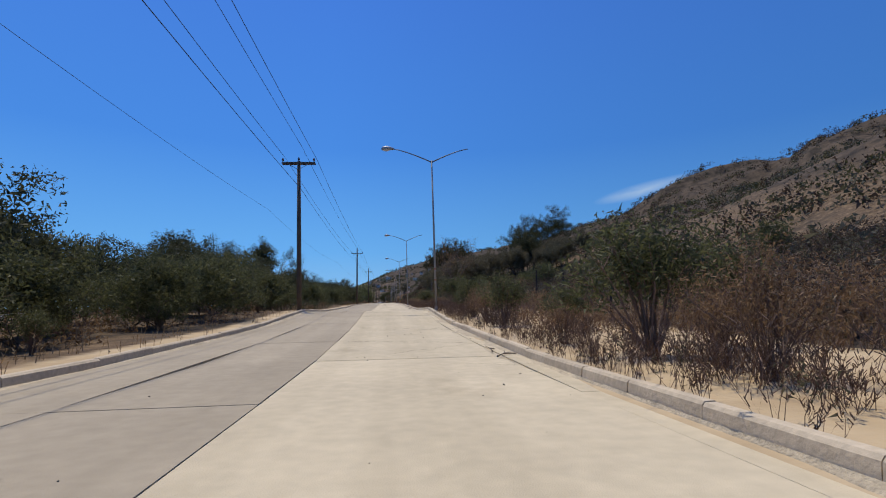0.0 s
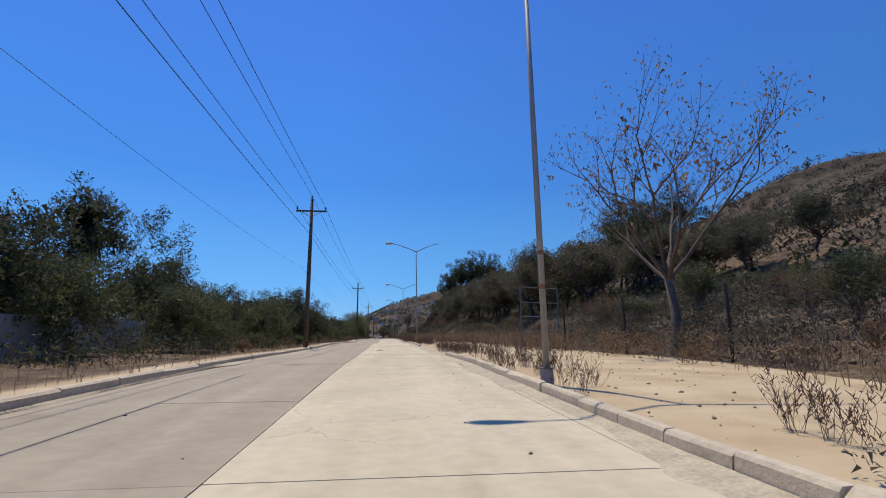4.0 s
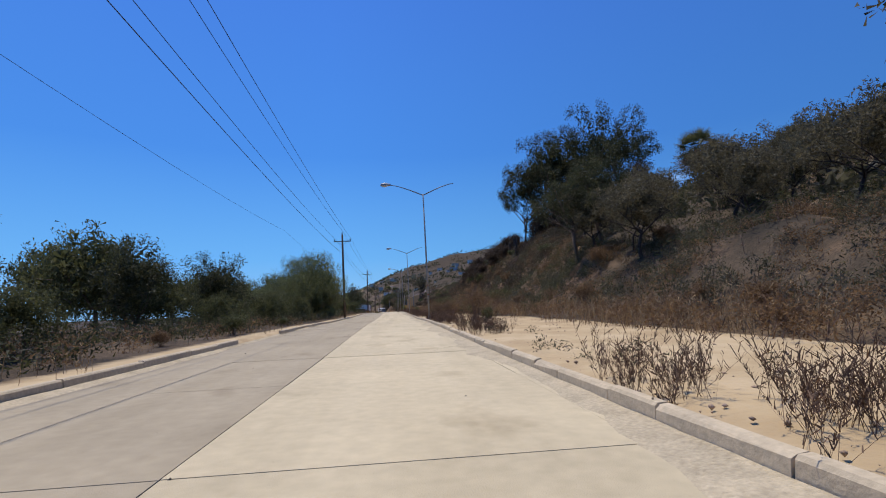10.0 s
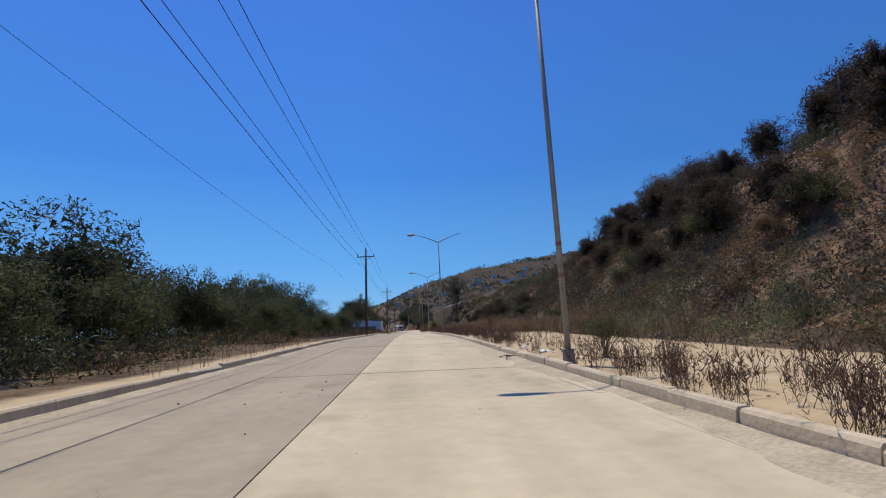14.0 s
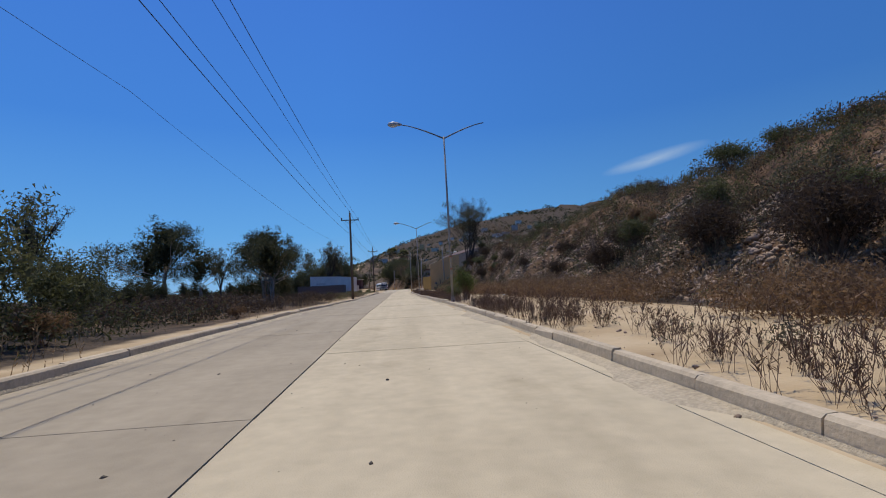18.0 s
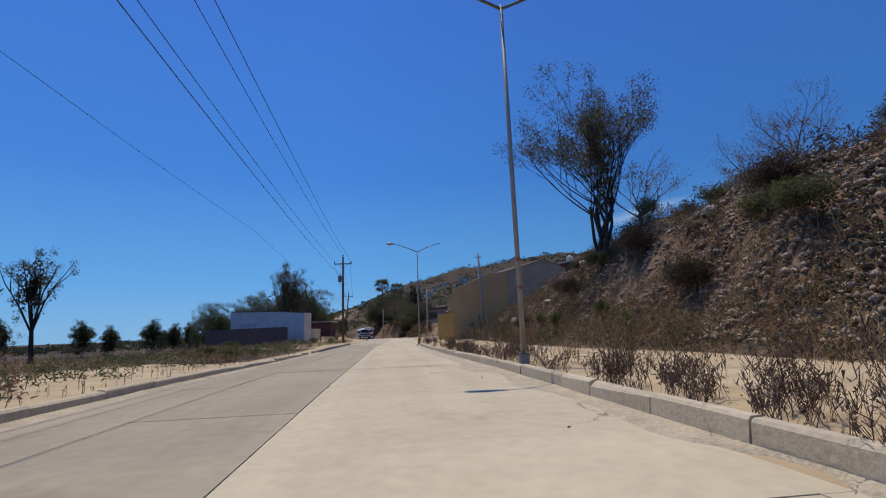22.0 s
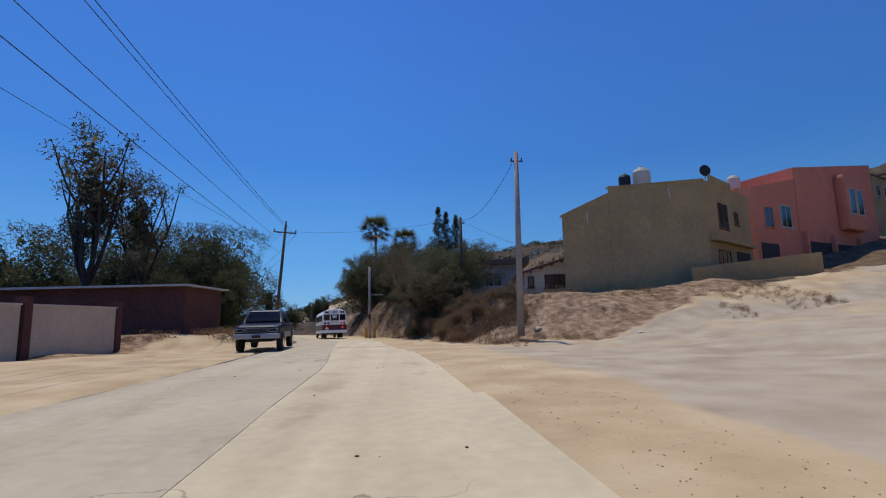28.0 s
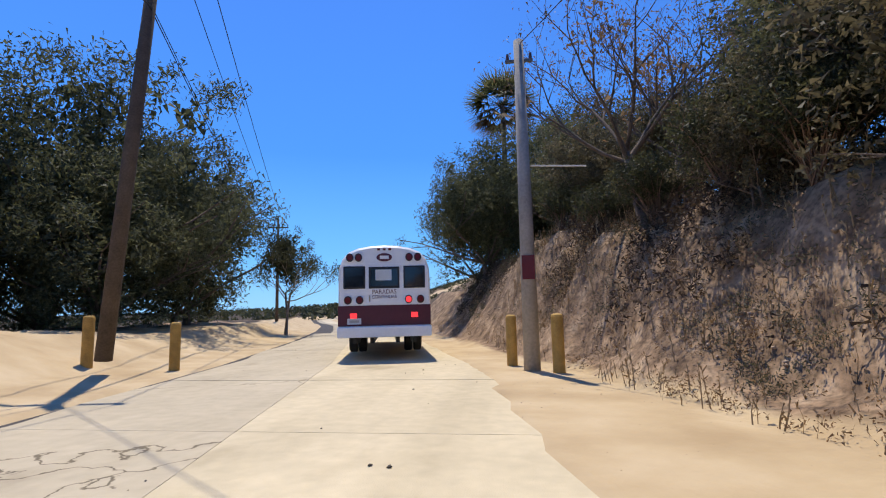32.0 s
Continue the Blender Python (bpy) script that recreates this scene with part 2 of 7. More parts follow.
M = dict(
    concrete=mat("road_concrete", (0.565, 0.465, 0.295), 0.9, var=0.17, scale=0.6, bump=0.3, bump_scale=90, objrand=0.2),
    concrete_worn=mat("road_concrete_worn", (0.385, 0.315, 0.208), 0.9, var=0.17, scale=0.6, bump=0.3, bump_scale=90, objrand=0.2),
    concrete_dusty=mat("road_concrete_dusty", (0.475, 0.395, 0.265), 0.9, var=0.17, scale=0.6, bump=0.3, bump_scale=90, objrand=0.2),
    kerb=mat("kerb_concrete", (0.52, 0.42, 0.28), 0.92, var=0.3, scale=1.6, bump=0.28, bump_scale=22, objrand=0.25),
    steel=mat("galvanised_steel", (0.13, 0.13, 0.13), 0.6, 0.15, var=0.2, scale=2, bump=0.05),
    lamppole=mat("lamp_pole_grey", (0.27, 0.26, 0.245), 0.6, 0.2, var=0.25, scale=3, bump=0.05),
    lamphead=mat("lamp_head_grey", (0.32, 0.33, 0.34), 0.45, 0.3, var=0.1, scale=5, bump=0.0),
    wood=mat("pole_wood", (0.10, 0.075, 0.055), 0.9, var=0.4, scale=3, bump=0.6, bump_scale=60),
    polecon=mat("pole_concrete", (0.30, 0.27, 0.24), 0.9, var=0.25, scale=2, bump=0.3),
    yellow=mat("yellow_paint", (0.42, 0.25, 0.06), 0.7, var=0.35, scale=5, bump=0.3),
    wire=mat("cable_black", (0.03, 0.03, 0.03), 0.6, var=0.1, bump=0),
    insul=mat("insulator_brown", (0.09, 0.05, 0.04), 0.3, var=0.2, bump=0),
    bark=mat("bark", (0.13, 0.095, 0.07), 0.95, var=0.4, scale=3, bump=0.8, bump_scale=25),
    bark_pale=mat("bark_pale", (0.25, 0.20, 0.16), 0.9, var=0.4, scale=2, bump=0.5, bump_scale=20),
    char=mat("charred_wood", (0.045, 0.035, 0.03), 0.95, var=0.4, scale=4, bump=0.8, bump_scale=25),
    leaf_dark=leaf_mat("leaf_dark", (0.055, 0.058, 0.026), (0.12, 0.112, 0.05)),
    leaf_olive=leaf_mat("leaf_olive", (0.09, 0.096, 0.038), (0.21, 0.2, 0.082)),
    leaf_pepper=leaf_mat("leaf_pepper", (0.15, 0.16, 0.068), (0.37, 0.37, 0.16)),
    leaf_dry=leaf_mat("leaf_dry", (0.19, 0.115, 0.06), (0.35, 0.225, 0.115)),
    leaf_euc=leaf_mat("leaf_eucalyptus", (0.09, 0.085, 0.05), (0.20, 0.17, 0.10)),
    leaf_green=leaf_mat("leaf_green", (0.10, 0.12, 0.03), (0.22, 0.24, 0.07)),
    leaf_dusty=leaf_mat("leaf_dusty", (0.115, 0.098, 0.055), (0.235, 0.19, 0.105)),
    leaf_shade=leaf_mat("leaf_shade", (0.085, 0.09, 0.042), (0.21, 0.205, 0.10)),
    leaf_umber=leaf_mat("leaf_umber", (0.062, 0.042, 0.028), (0.135, 0.09, 0.055)),
    weed=mat("dry_weed", (0.12, 0.072, 0.046), 0.9, var=0.45, scale=2, tint=(0.26, 0.16, 0.09), bump=0, island=0.6),
    band=mat("orange_band", (0.30, 0.12, 0.07), 0.7, var=0.35, scale=6, bump=0),
    cardboard=mat("cardboard", (0.30, 0.22, 0.14), 0.9, var=0.2, bump=0.1),
    litter=mat("white_litter", (0.7, 0.7, 0.68), 0.6, var=0.1, bump=0),
    twig=mat("dry_twig", (0.17, 0.11, 0.075), 0.9, var=0.4, scale=2, bump=0, island=0.5),
    straw=mat("dry_grass", (0.30, 0.21, 0.11), 0.9, var=0.45, scale=0.6, bump=0, island=0.5),
    rock=mat("pale_rock", (0.335, 0.24, 0.165), 0.95, var=0.6, scale=1.5, bump=0.7, bump_scale=20, island=0.4),
    rock_dark=mat("dark_stone", (0.10, 0.085, 0.065), 0.95, var=0.4, bump=0.2),
    white=mat("bus_white", (0.78, 0.78, 0.76), 0.35, var=0.06, scale=2, bump=0),
    maroon=mat("bus_maroon", (0.09, 0.02, 0.03), 0.35, var=0.15, scale=2, bump=0),
    glass=mat("dark_glass", (0.012, 0.014, 0.018), 0.06, var=0.1, bump=0, spec=0.6),
    rubber=mat("black_rubber", (0.02, 0.02, 0.02), 0.8, var=0.2, bump=0.1),
    black=mat("black_trim", (0.02, 0.02, 0.022), 0.5, var=0.1, bump=0),
    dkred=mat("lens_red", (0.12, 0.01, 0.01), 0.25, var=0.1, bump=0),
    chrome=mat("chrome", (0.6, 0.6, 0.6), 0.15, 1.0, var=0.05, bump=0),
    paper=mat("paper_white", (0.55, 0.57, 0.56), 0.8, var=0.1, bump=0),
    truck=mat("truck_blue", (0.012, 0.015, 0.03), 0.35, var=0.1, bump=0, spec=0.3),
    tan=mat("stucco_tan", (0.56, 0.34, 0.15), 0.95, var=0.15, scale=0.5, bump=0.4, bump_scale=50),
    taupe=mat("stucco_taupe", (0.42, 0.31, 0.21), 0.95, var=0.25, scale=0.5, bump=0.4, bump_scale=50),
    ochre=mat("stucco_ochre", (0.40, 0.24, 0.07), 0.95, var=0.15, scale=0.5, bump=0.3),
    olive=mat("stucco_olive", (0.40, 0.28, 0.132), 0.95, var=0.22, scale=0.5, bump=0.4, bump_scale=50),
    pink=mat("stucco_salmon", (0.62, 0.22, 0.13), 0.95, var=0.15, scale=0.5, bump=0.4, bump_scale=50),
    cream=mat("stucco_cream", (0.52, 0.44, 0.33), 0.95, var=0.15, scale=0.5, bump=0.3),
    grey=mat("wall_grey", (0.36, 0.35, 0.33), 0.95, var=0.2, scale=0.6, bump=0.3),
    pale=mat("wall_pale", (0.52, 0.50, 0.46), 0.95, var=0.15, scale=0.5, bump=0.2),
    redwall=mat("wall_dark_red", (0.105, 0.045, 0.036), 0.95, var=0.3, scale=0.5, bump=0.3),
    blue=mat("wall_grey_blue", (0.22, 0.27, 0.31), 0.95, var=0.2, scale=0.6, bump=0.3),
    # dark iron, also the painted shade of the garage and carport panels
    iron=mat("dark_iron_and_shade", (0.04, 0.04, 0.04), 0.6, 0.4, var=0.2, bump=0),
    ironw=mat("iron_white", (0.55, 0.55, 0.53), 0.6, var=0.15, bump=0),
    tank=mat("tank_cream", (0.50, 0.46, 0.38), 0.6, var=0.1, bump=0),
    roof=mat("roof_brown", (0.14, 0.09, 0.07), 0.9, var=0.25, bump=0.3),
)



def weather(m, seed):
    """Lengthwise wear, blotches and hair cracks for the road."""
    nt, N = m.node_tree, m.node_tree.nodes
    b = N["Principled BSDF"]
    src = b.inputs["Base Color"].links[0].from_socket
    geo = N.new("ShaderNodeNewGeometry")

    def layer(scale_xyz, detail, lo, hi, dark):
        mp, q, mr, mx = N.new("ShaderNodeMapping"), N.new("ShaderNodeTexNoise"), N.new("ShaderNodeMapRange"), N.new("ShaderNodeMix")
        mp.inputs["Scale"].default_value, mp.inputs["Location"].default_value = scale_xyz, (seed, seed, 0)
        nt.links.new(geo.outputs["Position"], mp.inputs["Vector"])
        nt.links.new(mp.outputs[0], q.inputs["Vector"])
        q.inputs["Scale"].default_value, q.inputs["Detail"].default_value = 1.0, detail
        mr.inputs[1].default_value, mr.inputs[2].default_value = lo, hi
        nt.links.new(q.outputs[0], mr.inputs[0])
        return mr.outputs[0]

    def darken(col, fac, tint):
        mx = N.new("ShaderNodeMix")
        mx.data_type, mx.blend_type = "RGBA", "MULTIPLY"
        mx.inputs[7].default_value = (*tint, 1)
        nt.links.new(fac, mx.inputs[0])
        nt.links.new(col, mx.inputs[6])
        return mx.outputs[2]

    col = darken(src, layer((1.4, 0.05, 1), 4, 0.42, 0.72, 0), (0.87, 0.865, 0.85))
    col = darken(col, layer((0.8, 0.5, 1), 7, 0.60, 0.74, 0), (0.76, 0.74, 0.71))
    vo, mp2, lt = N.new("ShaderNodeTexVoronoi"), N.new("ShaderNodeVectorMath"), N.new("ShaderNodeMapRange")
    vo.feature = "DISTANCE_TO_EDGE"
    vo.inputs["Scale"].default_value = 0.23
    wob = N.new("ShaderNodeTexNoise")
    wob.inputs["Scale"].default_value, wob.inputs["Detail"].default_value = 1.6, 5
    nt.links.new(geo.outputs["Position"], wob.inputs["Vector"])
    mp2.operation = "ADD"
    nt.links.new(geo.outputs["Position"], mp2.inputs[0])
    nt.links.new(wob.outputs["Color"], mp2.inputs[1])
    nt.links.new(mp2.outputs[0], vo.inputs["Vector"])
    lt.inputs[1].default_value, lt.inputs[2].default_value, lt.inputs[3].default_value, lt.inputs[4].default_value = 0.0015, 0.004, 1.0, 0.0
    nt.links.new(vo.outputs["Distance"], lt.inputs[0])
    mk = N.new("ShaderNodeMath")
    mk.operation = "MULTIPLY"
    nt.links.new(lt.outputs[0], mk.inputs[0])
    nt.links.new(layer((0.09, 0.09, 1), 3, 0.56, 0.63, 0), mk.inputs[1])
    col = darken(col, mk.outputs[0], (0.35, 0.33, 0.3))
    nt.links.new(col, b.inputs["Base Color"])


weather(M["concrete"], 3.0)
weather(M["concrete_worn"], 9.0)
weather(M["concrete_dusty"], 6.0)


def ground_material():
    m = bpy.data.materials.new("earth")
    m.use_nodes = True
    nt, N = m.node_tree, m.node_tree.nodes
    b = N["Principled BSDF"]
    b.inputs["Roughness"].default_value, b.inputs["Specular IOR Level"].default_value = 0.95, 0.15
    geo = N.new("ShaderNodeNewGeometry")

    def noise_tex(s, d=5):
        q = N.new("ShaderNodeTexNoise")
        q.inputs["Scale"].default_value, q.inputs["Detail"].default_value = s, d
        nt.links.new(geo.outputs["Position"], q.inputs["Vector"])
        return q.outputs[0]

    def ramp(src, *stops):
        r = N.new("ShaderNodeValToRGB")
        e = r.color_ramp.elements
        e[0].position, e[0].color = stops[0][0], (*stops[0][1], 1)
        e[1].position, e[1].color = stops[-1][0], (*stops[-1][1], 1)
        for p, c in stops[1:-1]:
            q = e.new(p)
            q.color = (*c, 1)
        nt.links.new(src, r.inputs[0])
        return r.outputs[0]

    def mix(f, a, c):
        x = N.new("ShaderNodeMix")
        x.data_type = "RGBA"
        nt.links.new(f, x.inputs[0])
        nt.links.new(a, x.inputs[6])
        nt.links.new(c, x.inputs[7])
        return x.outputs[2]

    def attr(name, edge, wob=0.5):
        a = N.new("ShaderNodeAttribute")
        a.attribute_name = name
        s, mr = N.new("ShaderNodeMath"), N.new("ShaderNodeMapRange")
        s.operation = "MULTIPLY_ADD"
        nt.links.new(noise_tex(edge, 6), s.inputs[0])
        s.inputs[1].default_value = wob
        nt.links.new(a.outputs["Fac"], s.inputs[2])
        mr.inputs[1].default_value, mr.inputs[2].default_value = 0.4 + wob / 2, 0.6 + wob / 2
        nt.links.new(s.outputs[0], mr.inputs[0])
        return mr.outputs[0]

    scrub = ramp(noise_tex(0.35, 8), (0.32, (0.032, 0.026, 0.018)), (0.5, (0.075, 0.055, 0.036)), (0.68, (0.115, 0.082, 0.052)))
    sand = ramp(noise_tex(0.8, 8), (0.3, (0.40, 0.285, 0.155)), (0.5, (0.48, 0.355, 0.20)), (0.72, (0.56, 0.43, 0.26)))
    rock = ramp(noise_tex(1.2, 10), (0.3, (0.066, 0.04, 0.023)), (0.5, (0.145, 0.088, 0.05)), (0.7, (0.265, 0.168, 0.1)))
    straw = ramp(noise_tex(1.7, 8), (0.3, (0.08, 0.052, 0.03)), (0.55, (0.16, 0.108, 0.06)), (0.75, (0.25, 0.175, 0.10)))
    c = mix(attr("rock", 0.5), scrub, rock)
    c = mix(attr("straw", 0.7), c, straw)
    clay = ramp(noise_tex(2.2, 12), (0.3, (0.11, 0.07, 0.042)), (0.5, (0.25, 0.165, 0.098)), (0.7, (0.41, 0.29, 0.18)))
    c = mix(attr("clay", 0.8), c, clay)
    grit = ramp(noise_tex(14.0, 6), (0.36, (0.45, 0.45, 0.45)), (0.5, (1, 1, 1)), (0.66, (1.35, 1.3, 1.25)))
    mul = N.new("ShaderNodeMix")
    mul.data_type, mul.blend_type = "RGBA", "MULTIPLY"
    mul.inputs[0].default_value = 0.65
    nt.links.new(c, mul.inputs[6])
    nt.links.new(grit, mul.inputs[7])
    c = mix(attr("sand", 1.5, 0.35), mul.outputs[2], sand)
    street = ramp(noise_tex(0.9, 9), (0.3, (0.33, 0.26, 0.175)), (0.5, (0.40, 0.325, 0.225)), (0.72, (0.47, 0.39, 0.275)))
    c = mix(attr("street", 0.6, 0.5), c, street)
    nt.links.new(c, b.inputs["Base Color"])
    bp = N.new("ShaderNodeBump")
    bp.inputs["Strength"].default_value, bp.inputs["Distance"].default_value = 0.7, 0.05
    nt.links.new(noise_tex(4.0, 12), bp.inputs["Height"])
    nt.links.new(bp.outputs[0], b.inputs["Normal"])
    return m


M["earth"] = ground_material()


# ---------------- building helpers ----------------
def part(name, bm, material, parent=None, label="", smooth=False):
    """Link a bmesh as one mesh object under a thing."""
    me = bpy.data.meshes.new(name)
    bm.to_mesh(me)
    bm.free()
    if smooth:
        me.shade_smooth()
    me.materials.append(M[material] if isinstance(material, str) else material)
    ob = new(name, me)
    if parent is not None:
        ob.parent = parent
    if label:
        ob["label"] = label
    return ob


def raw(name, verts, faces, material, parent=None, label="", smooth=False):
    me = bpy.data.meshes.new(name)
    me.from_pydata([tuple(v) for v in verts], [], [tuple(f) for f in faces])
    if smooth:
        me.shade_smooth()
    me.materials.append(M[material])
    ob = new(name, me)
    if parent is not None:
        ob.parent = parent
    if label:
        ob["label"] = label
    return ob


def thing(name, label, category, group="", kind=""):
    return tagged(new(name), label, category, group, kind)


def box(bm, x0, y0, z0, x1, y1, z1, bevel=0.0):
    r = bmesh.ops.create_cube(bm, size=1.0, matrix=Matrix.LocRotScale(((x0 + x1) / 2, (y0 + y1) / 2, (z0 + z1) / 2), None, (x1 - x0, y1 - y0, z1 - z0)))
    if bevel:
        es = list({e for v in r["verts"] for e in v.link_edges})
        bmesh.ops.bevel(bm, geom=es, offset=bevel, segments=2, affect="EDGES", profile=0.6)
    return bm


def boxed(*a, bevel=0.0):
    return box(bmesh.new(), *a, bevel=bevel)


def tube(bm, pts, radii, seg=8, cap=True):
    """A tapered tube through points."""
    rings = []
    pts = [Vector(p) for p in pts]
    for i, p in enumerate(pts):
        d = (pts[min(i + 1, len(pts) - 1)] - pts[max(i - 1, 0)]).normalized()
        a = d.orthogonal().normalized() if abs(d.z) < 0.95 else Vector((1, 0, 0)).cross(d).normalized()
        b = d.cross(a)
        rings.append([bm.verts.new(p + radii[i] * (math.cos(q) * a + math.sin(q) * b)) for q in (2 * math.pi * k / seg for k in range(seg))])
    for r0, r1 in zip(rings, rings[1:]):
        # line the rings up to avoid twisting
        k0 = min(range(seg), key=lambda k: (r1[k].co - r0[0].co).length)
        for k in range(seg):
            bm.faces.new((r0[k], r0[(k + 1) % seg], r1[(k0 + k + 1) % seg], r1[(k0 + k) % seg]))
    if cap:
        bm.faces.new(rings[0][::-1])
        bm.faces.new(rings[-1])
    return bm


def disc(bm, x, y, z, r, depth, axis="Y", seg=20):
    turn = {"Y": Euler((radians(90), 0, 0)), "X": Euler((0, radians(90), 0)), "Z": Euler((0, 0, 0))}[axis]
    bmesh.ops.create_cone(bm, cap_ends=True, segments=seg, radius1=r, radius2=r, depth=depth, matrix=Matrix.LocRotScale((x, y, z), turn, None))
    return bm


# ---------------- plan of the road and the land ----------------
RY = [-400.0, -10.0, 1.0, 12.0, 23.0, 34.0, 45.0, 56.0, 67.0, 78.0, 89.0, 100.0, 111.0, 122.0, 133.0, 144.0, 155.0, 166.0, 177.0, 188.0, 199.0, 210.0, 221.0, 232.0, 243.0, 254.0, 265.0, 276.0, 287.0, 298.0, 309.0, 320.0, 331.0, 342.0, 353.0, 364.0, 375.0, 386.0, 407.0, 429.0, 451.0, 500, 560, 700, 3000]
RZ = [-0.09, -0.09, -0.32, -0.46, -0.33, 0.13, -0.07, -0.03, 0.03, 0.23, 0.21, 0.24, 0.35, 0.34, 0.17, 0.17, 0.38, 0.38, 0.42, 0.42, 0.29, 0.31, 0.28, 0.3, 0.37, 0.34, 0.24, 0.13, 0.07, -0.05, -0.27, -0.44, -0.69, -0.76, -0.93, -1.05, -1.09, -1.03, -0.92, -1.21, -1.81, -2.71, -4.31, -4.81, -4.81]
CY_ = [-400, 372, 386, 400, 412, 422, 431, 440.5, 452, 465, 480, 500, 530, 600, 3000]
CX_ = [0, 0.0, 1.05, 1.85, 1.6, 0.95, 0.2, -1.4, -4.2, -8.0, -13.0, -20.5, -33, -64, -64]
X_CENTRE, X_KERB, X_LEFT = -1.29, 2.68, -5.01
LAMP_Y = [32.2, 71.8, 111.2, 150.4, 189.2, 227.6, 266.1, 300.3, 340.8, 377.7]
POLE_Y = [35.9, 98.5, 158.4, 218.0, 279.9, 335.1, 391.8]
LAMP_X, POLE_X, LAMP_H, ARM_H = 3.05, -5.63, 9.22, 9.91


EDGE_Y, EDGE_U = [-400, 380, 384, 395, 402, 408, 416.5, 420, 424, 428, 430, 435, 440, 444, 448, 3000], [X_KERB, X_KERB, 2.6, 2.0, 1.55, 1.38, 1.38, 1.08, 0.65, 0.52, 0.7, 0.95, 1.1, 1.25, 1.6, 1.7]


def road_z(y):
    return np.interp(y, RY, RZ)


def road_x(y):
    """Sideways place of the driver's line."""
    return np.interp(y, CY_, CX_)


LAND = np.array([
    # y, toe, bank height, bank width, slope to 40 m, slope beyond
    (-400, 9, 0.7, 8, 0.16, 0.50),
    (40, 9, 0.8, 8, 0.16, 0.51),
    (88, 10, 1.2, 6, 0.16, 0.47),
    (112, 9.6, 1.8, 5, 0.18, 0.42),
    (185, 9.0, 3.0, 7, 0.28, 0.42),
    (212, 8.6, 7.5, 12, 0.30, 0.42),
    (252, 8.6, 8.0, 13, 0.26, 0.38),
    (292, 8.4, 5.6, 11, 0.22, 0.36),
    (345, 8.2, 5.7, 6.4, 0.11, 0.42),
    (362, 8.4, 5.4, 5.6, 0.10, 0.42),
    (374, 8.6, 3.9, 6, 0.10, 0.41),
    (382, 8.2, 3.2, 6, 0.10, 0.40),
    (387.5, 7.8, 2.2, 6, 0.08, 0.38),
    (392, 6.5, 0.4, 8, 0.10, 0.13),
    (421, 5.0, 0.25, 8, 0.10, 0.13),
    (427, 4.0, 2.1, 4, 0.055, 0.13),
    (434, 2.9, 2.3, 3.0, 0.06, 0.13),
    (438.5, 3.1, 1.5, 2.6, 0.10, 0.13),
    (441, 3.3, 1.8, 2.4, 0.12, 0.13),
    (446, 3.5, 3.1, 2.2, 0.10, 0.13),
    (456, 3.6, 3.4, 2.4, 0.10, 0.13),
    (490, 4.0, 3.0, 5.0, 0.10, 0.30),
    (600, 8.0, 2.0, 8.0, 0.10, 0.30),
    (3000, 8.0, 2.0, 8.0, 0.10, 0.25),
])


def vnoise(x, y, s, seed=0.0):
    """Smooth value noise on arrays."""
    x, y = np.asarray(x, float) * s + 31.7 * seed + 1000, np.asarray(y, float) * s + 17.3 * seed + 1000
    xi, yi = np.floor(x), np.floor(y)
    fx, fy = x - xi, y - yi
    fx, fy = fx * fx * (3 - 2 * fx), fy * fy * (3 - 2 * fy)

    def h(a, b):
        v = np.sin(a * 127.1 + b * 311.7 + seed * 7.7) * 43758.5453
        return v - np.floor(v)
    return (h(xi, yi) * (1 - fx) + h(xi + 1, yi) * fx) * (1 - fy) + (h(xi, yi + 1) * (1 - fx) + h(xi + 1, yi + 1) * fx) * fy - 0.5


def fbm(x, y, s, seed=0.0, n=4):
    return sum(vnoise(x, y, s * 2.1**k, seed + k) * 0.5**k for k in range(n))


def smooth01(v):
    v = np.clip(v, 0, 1)
    return v * v * (3 - 2 * v)


def far_hill(x, y):
    """The ridge that closes the valley ahead."""
    prof = np.interp(x, [-900, -330, -170, -70, 0, 160, 300, 470, 750, 1400], [0, 3, 24, 62, 92, 138, 164, 190, 214, 190])
    return prof * smooth01((y - 580) / 1000) * (1 + 0.22 * fbm(x, y, 0.009, 5) + 0.05 * fbm(x, y, 0.05, 15))


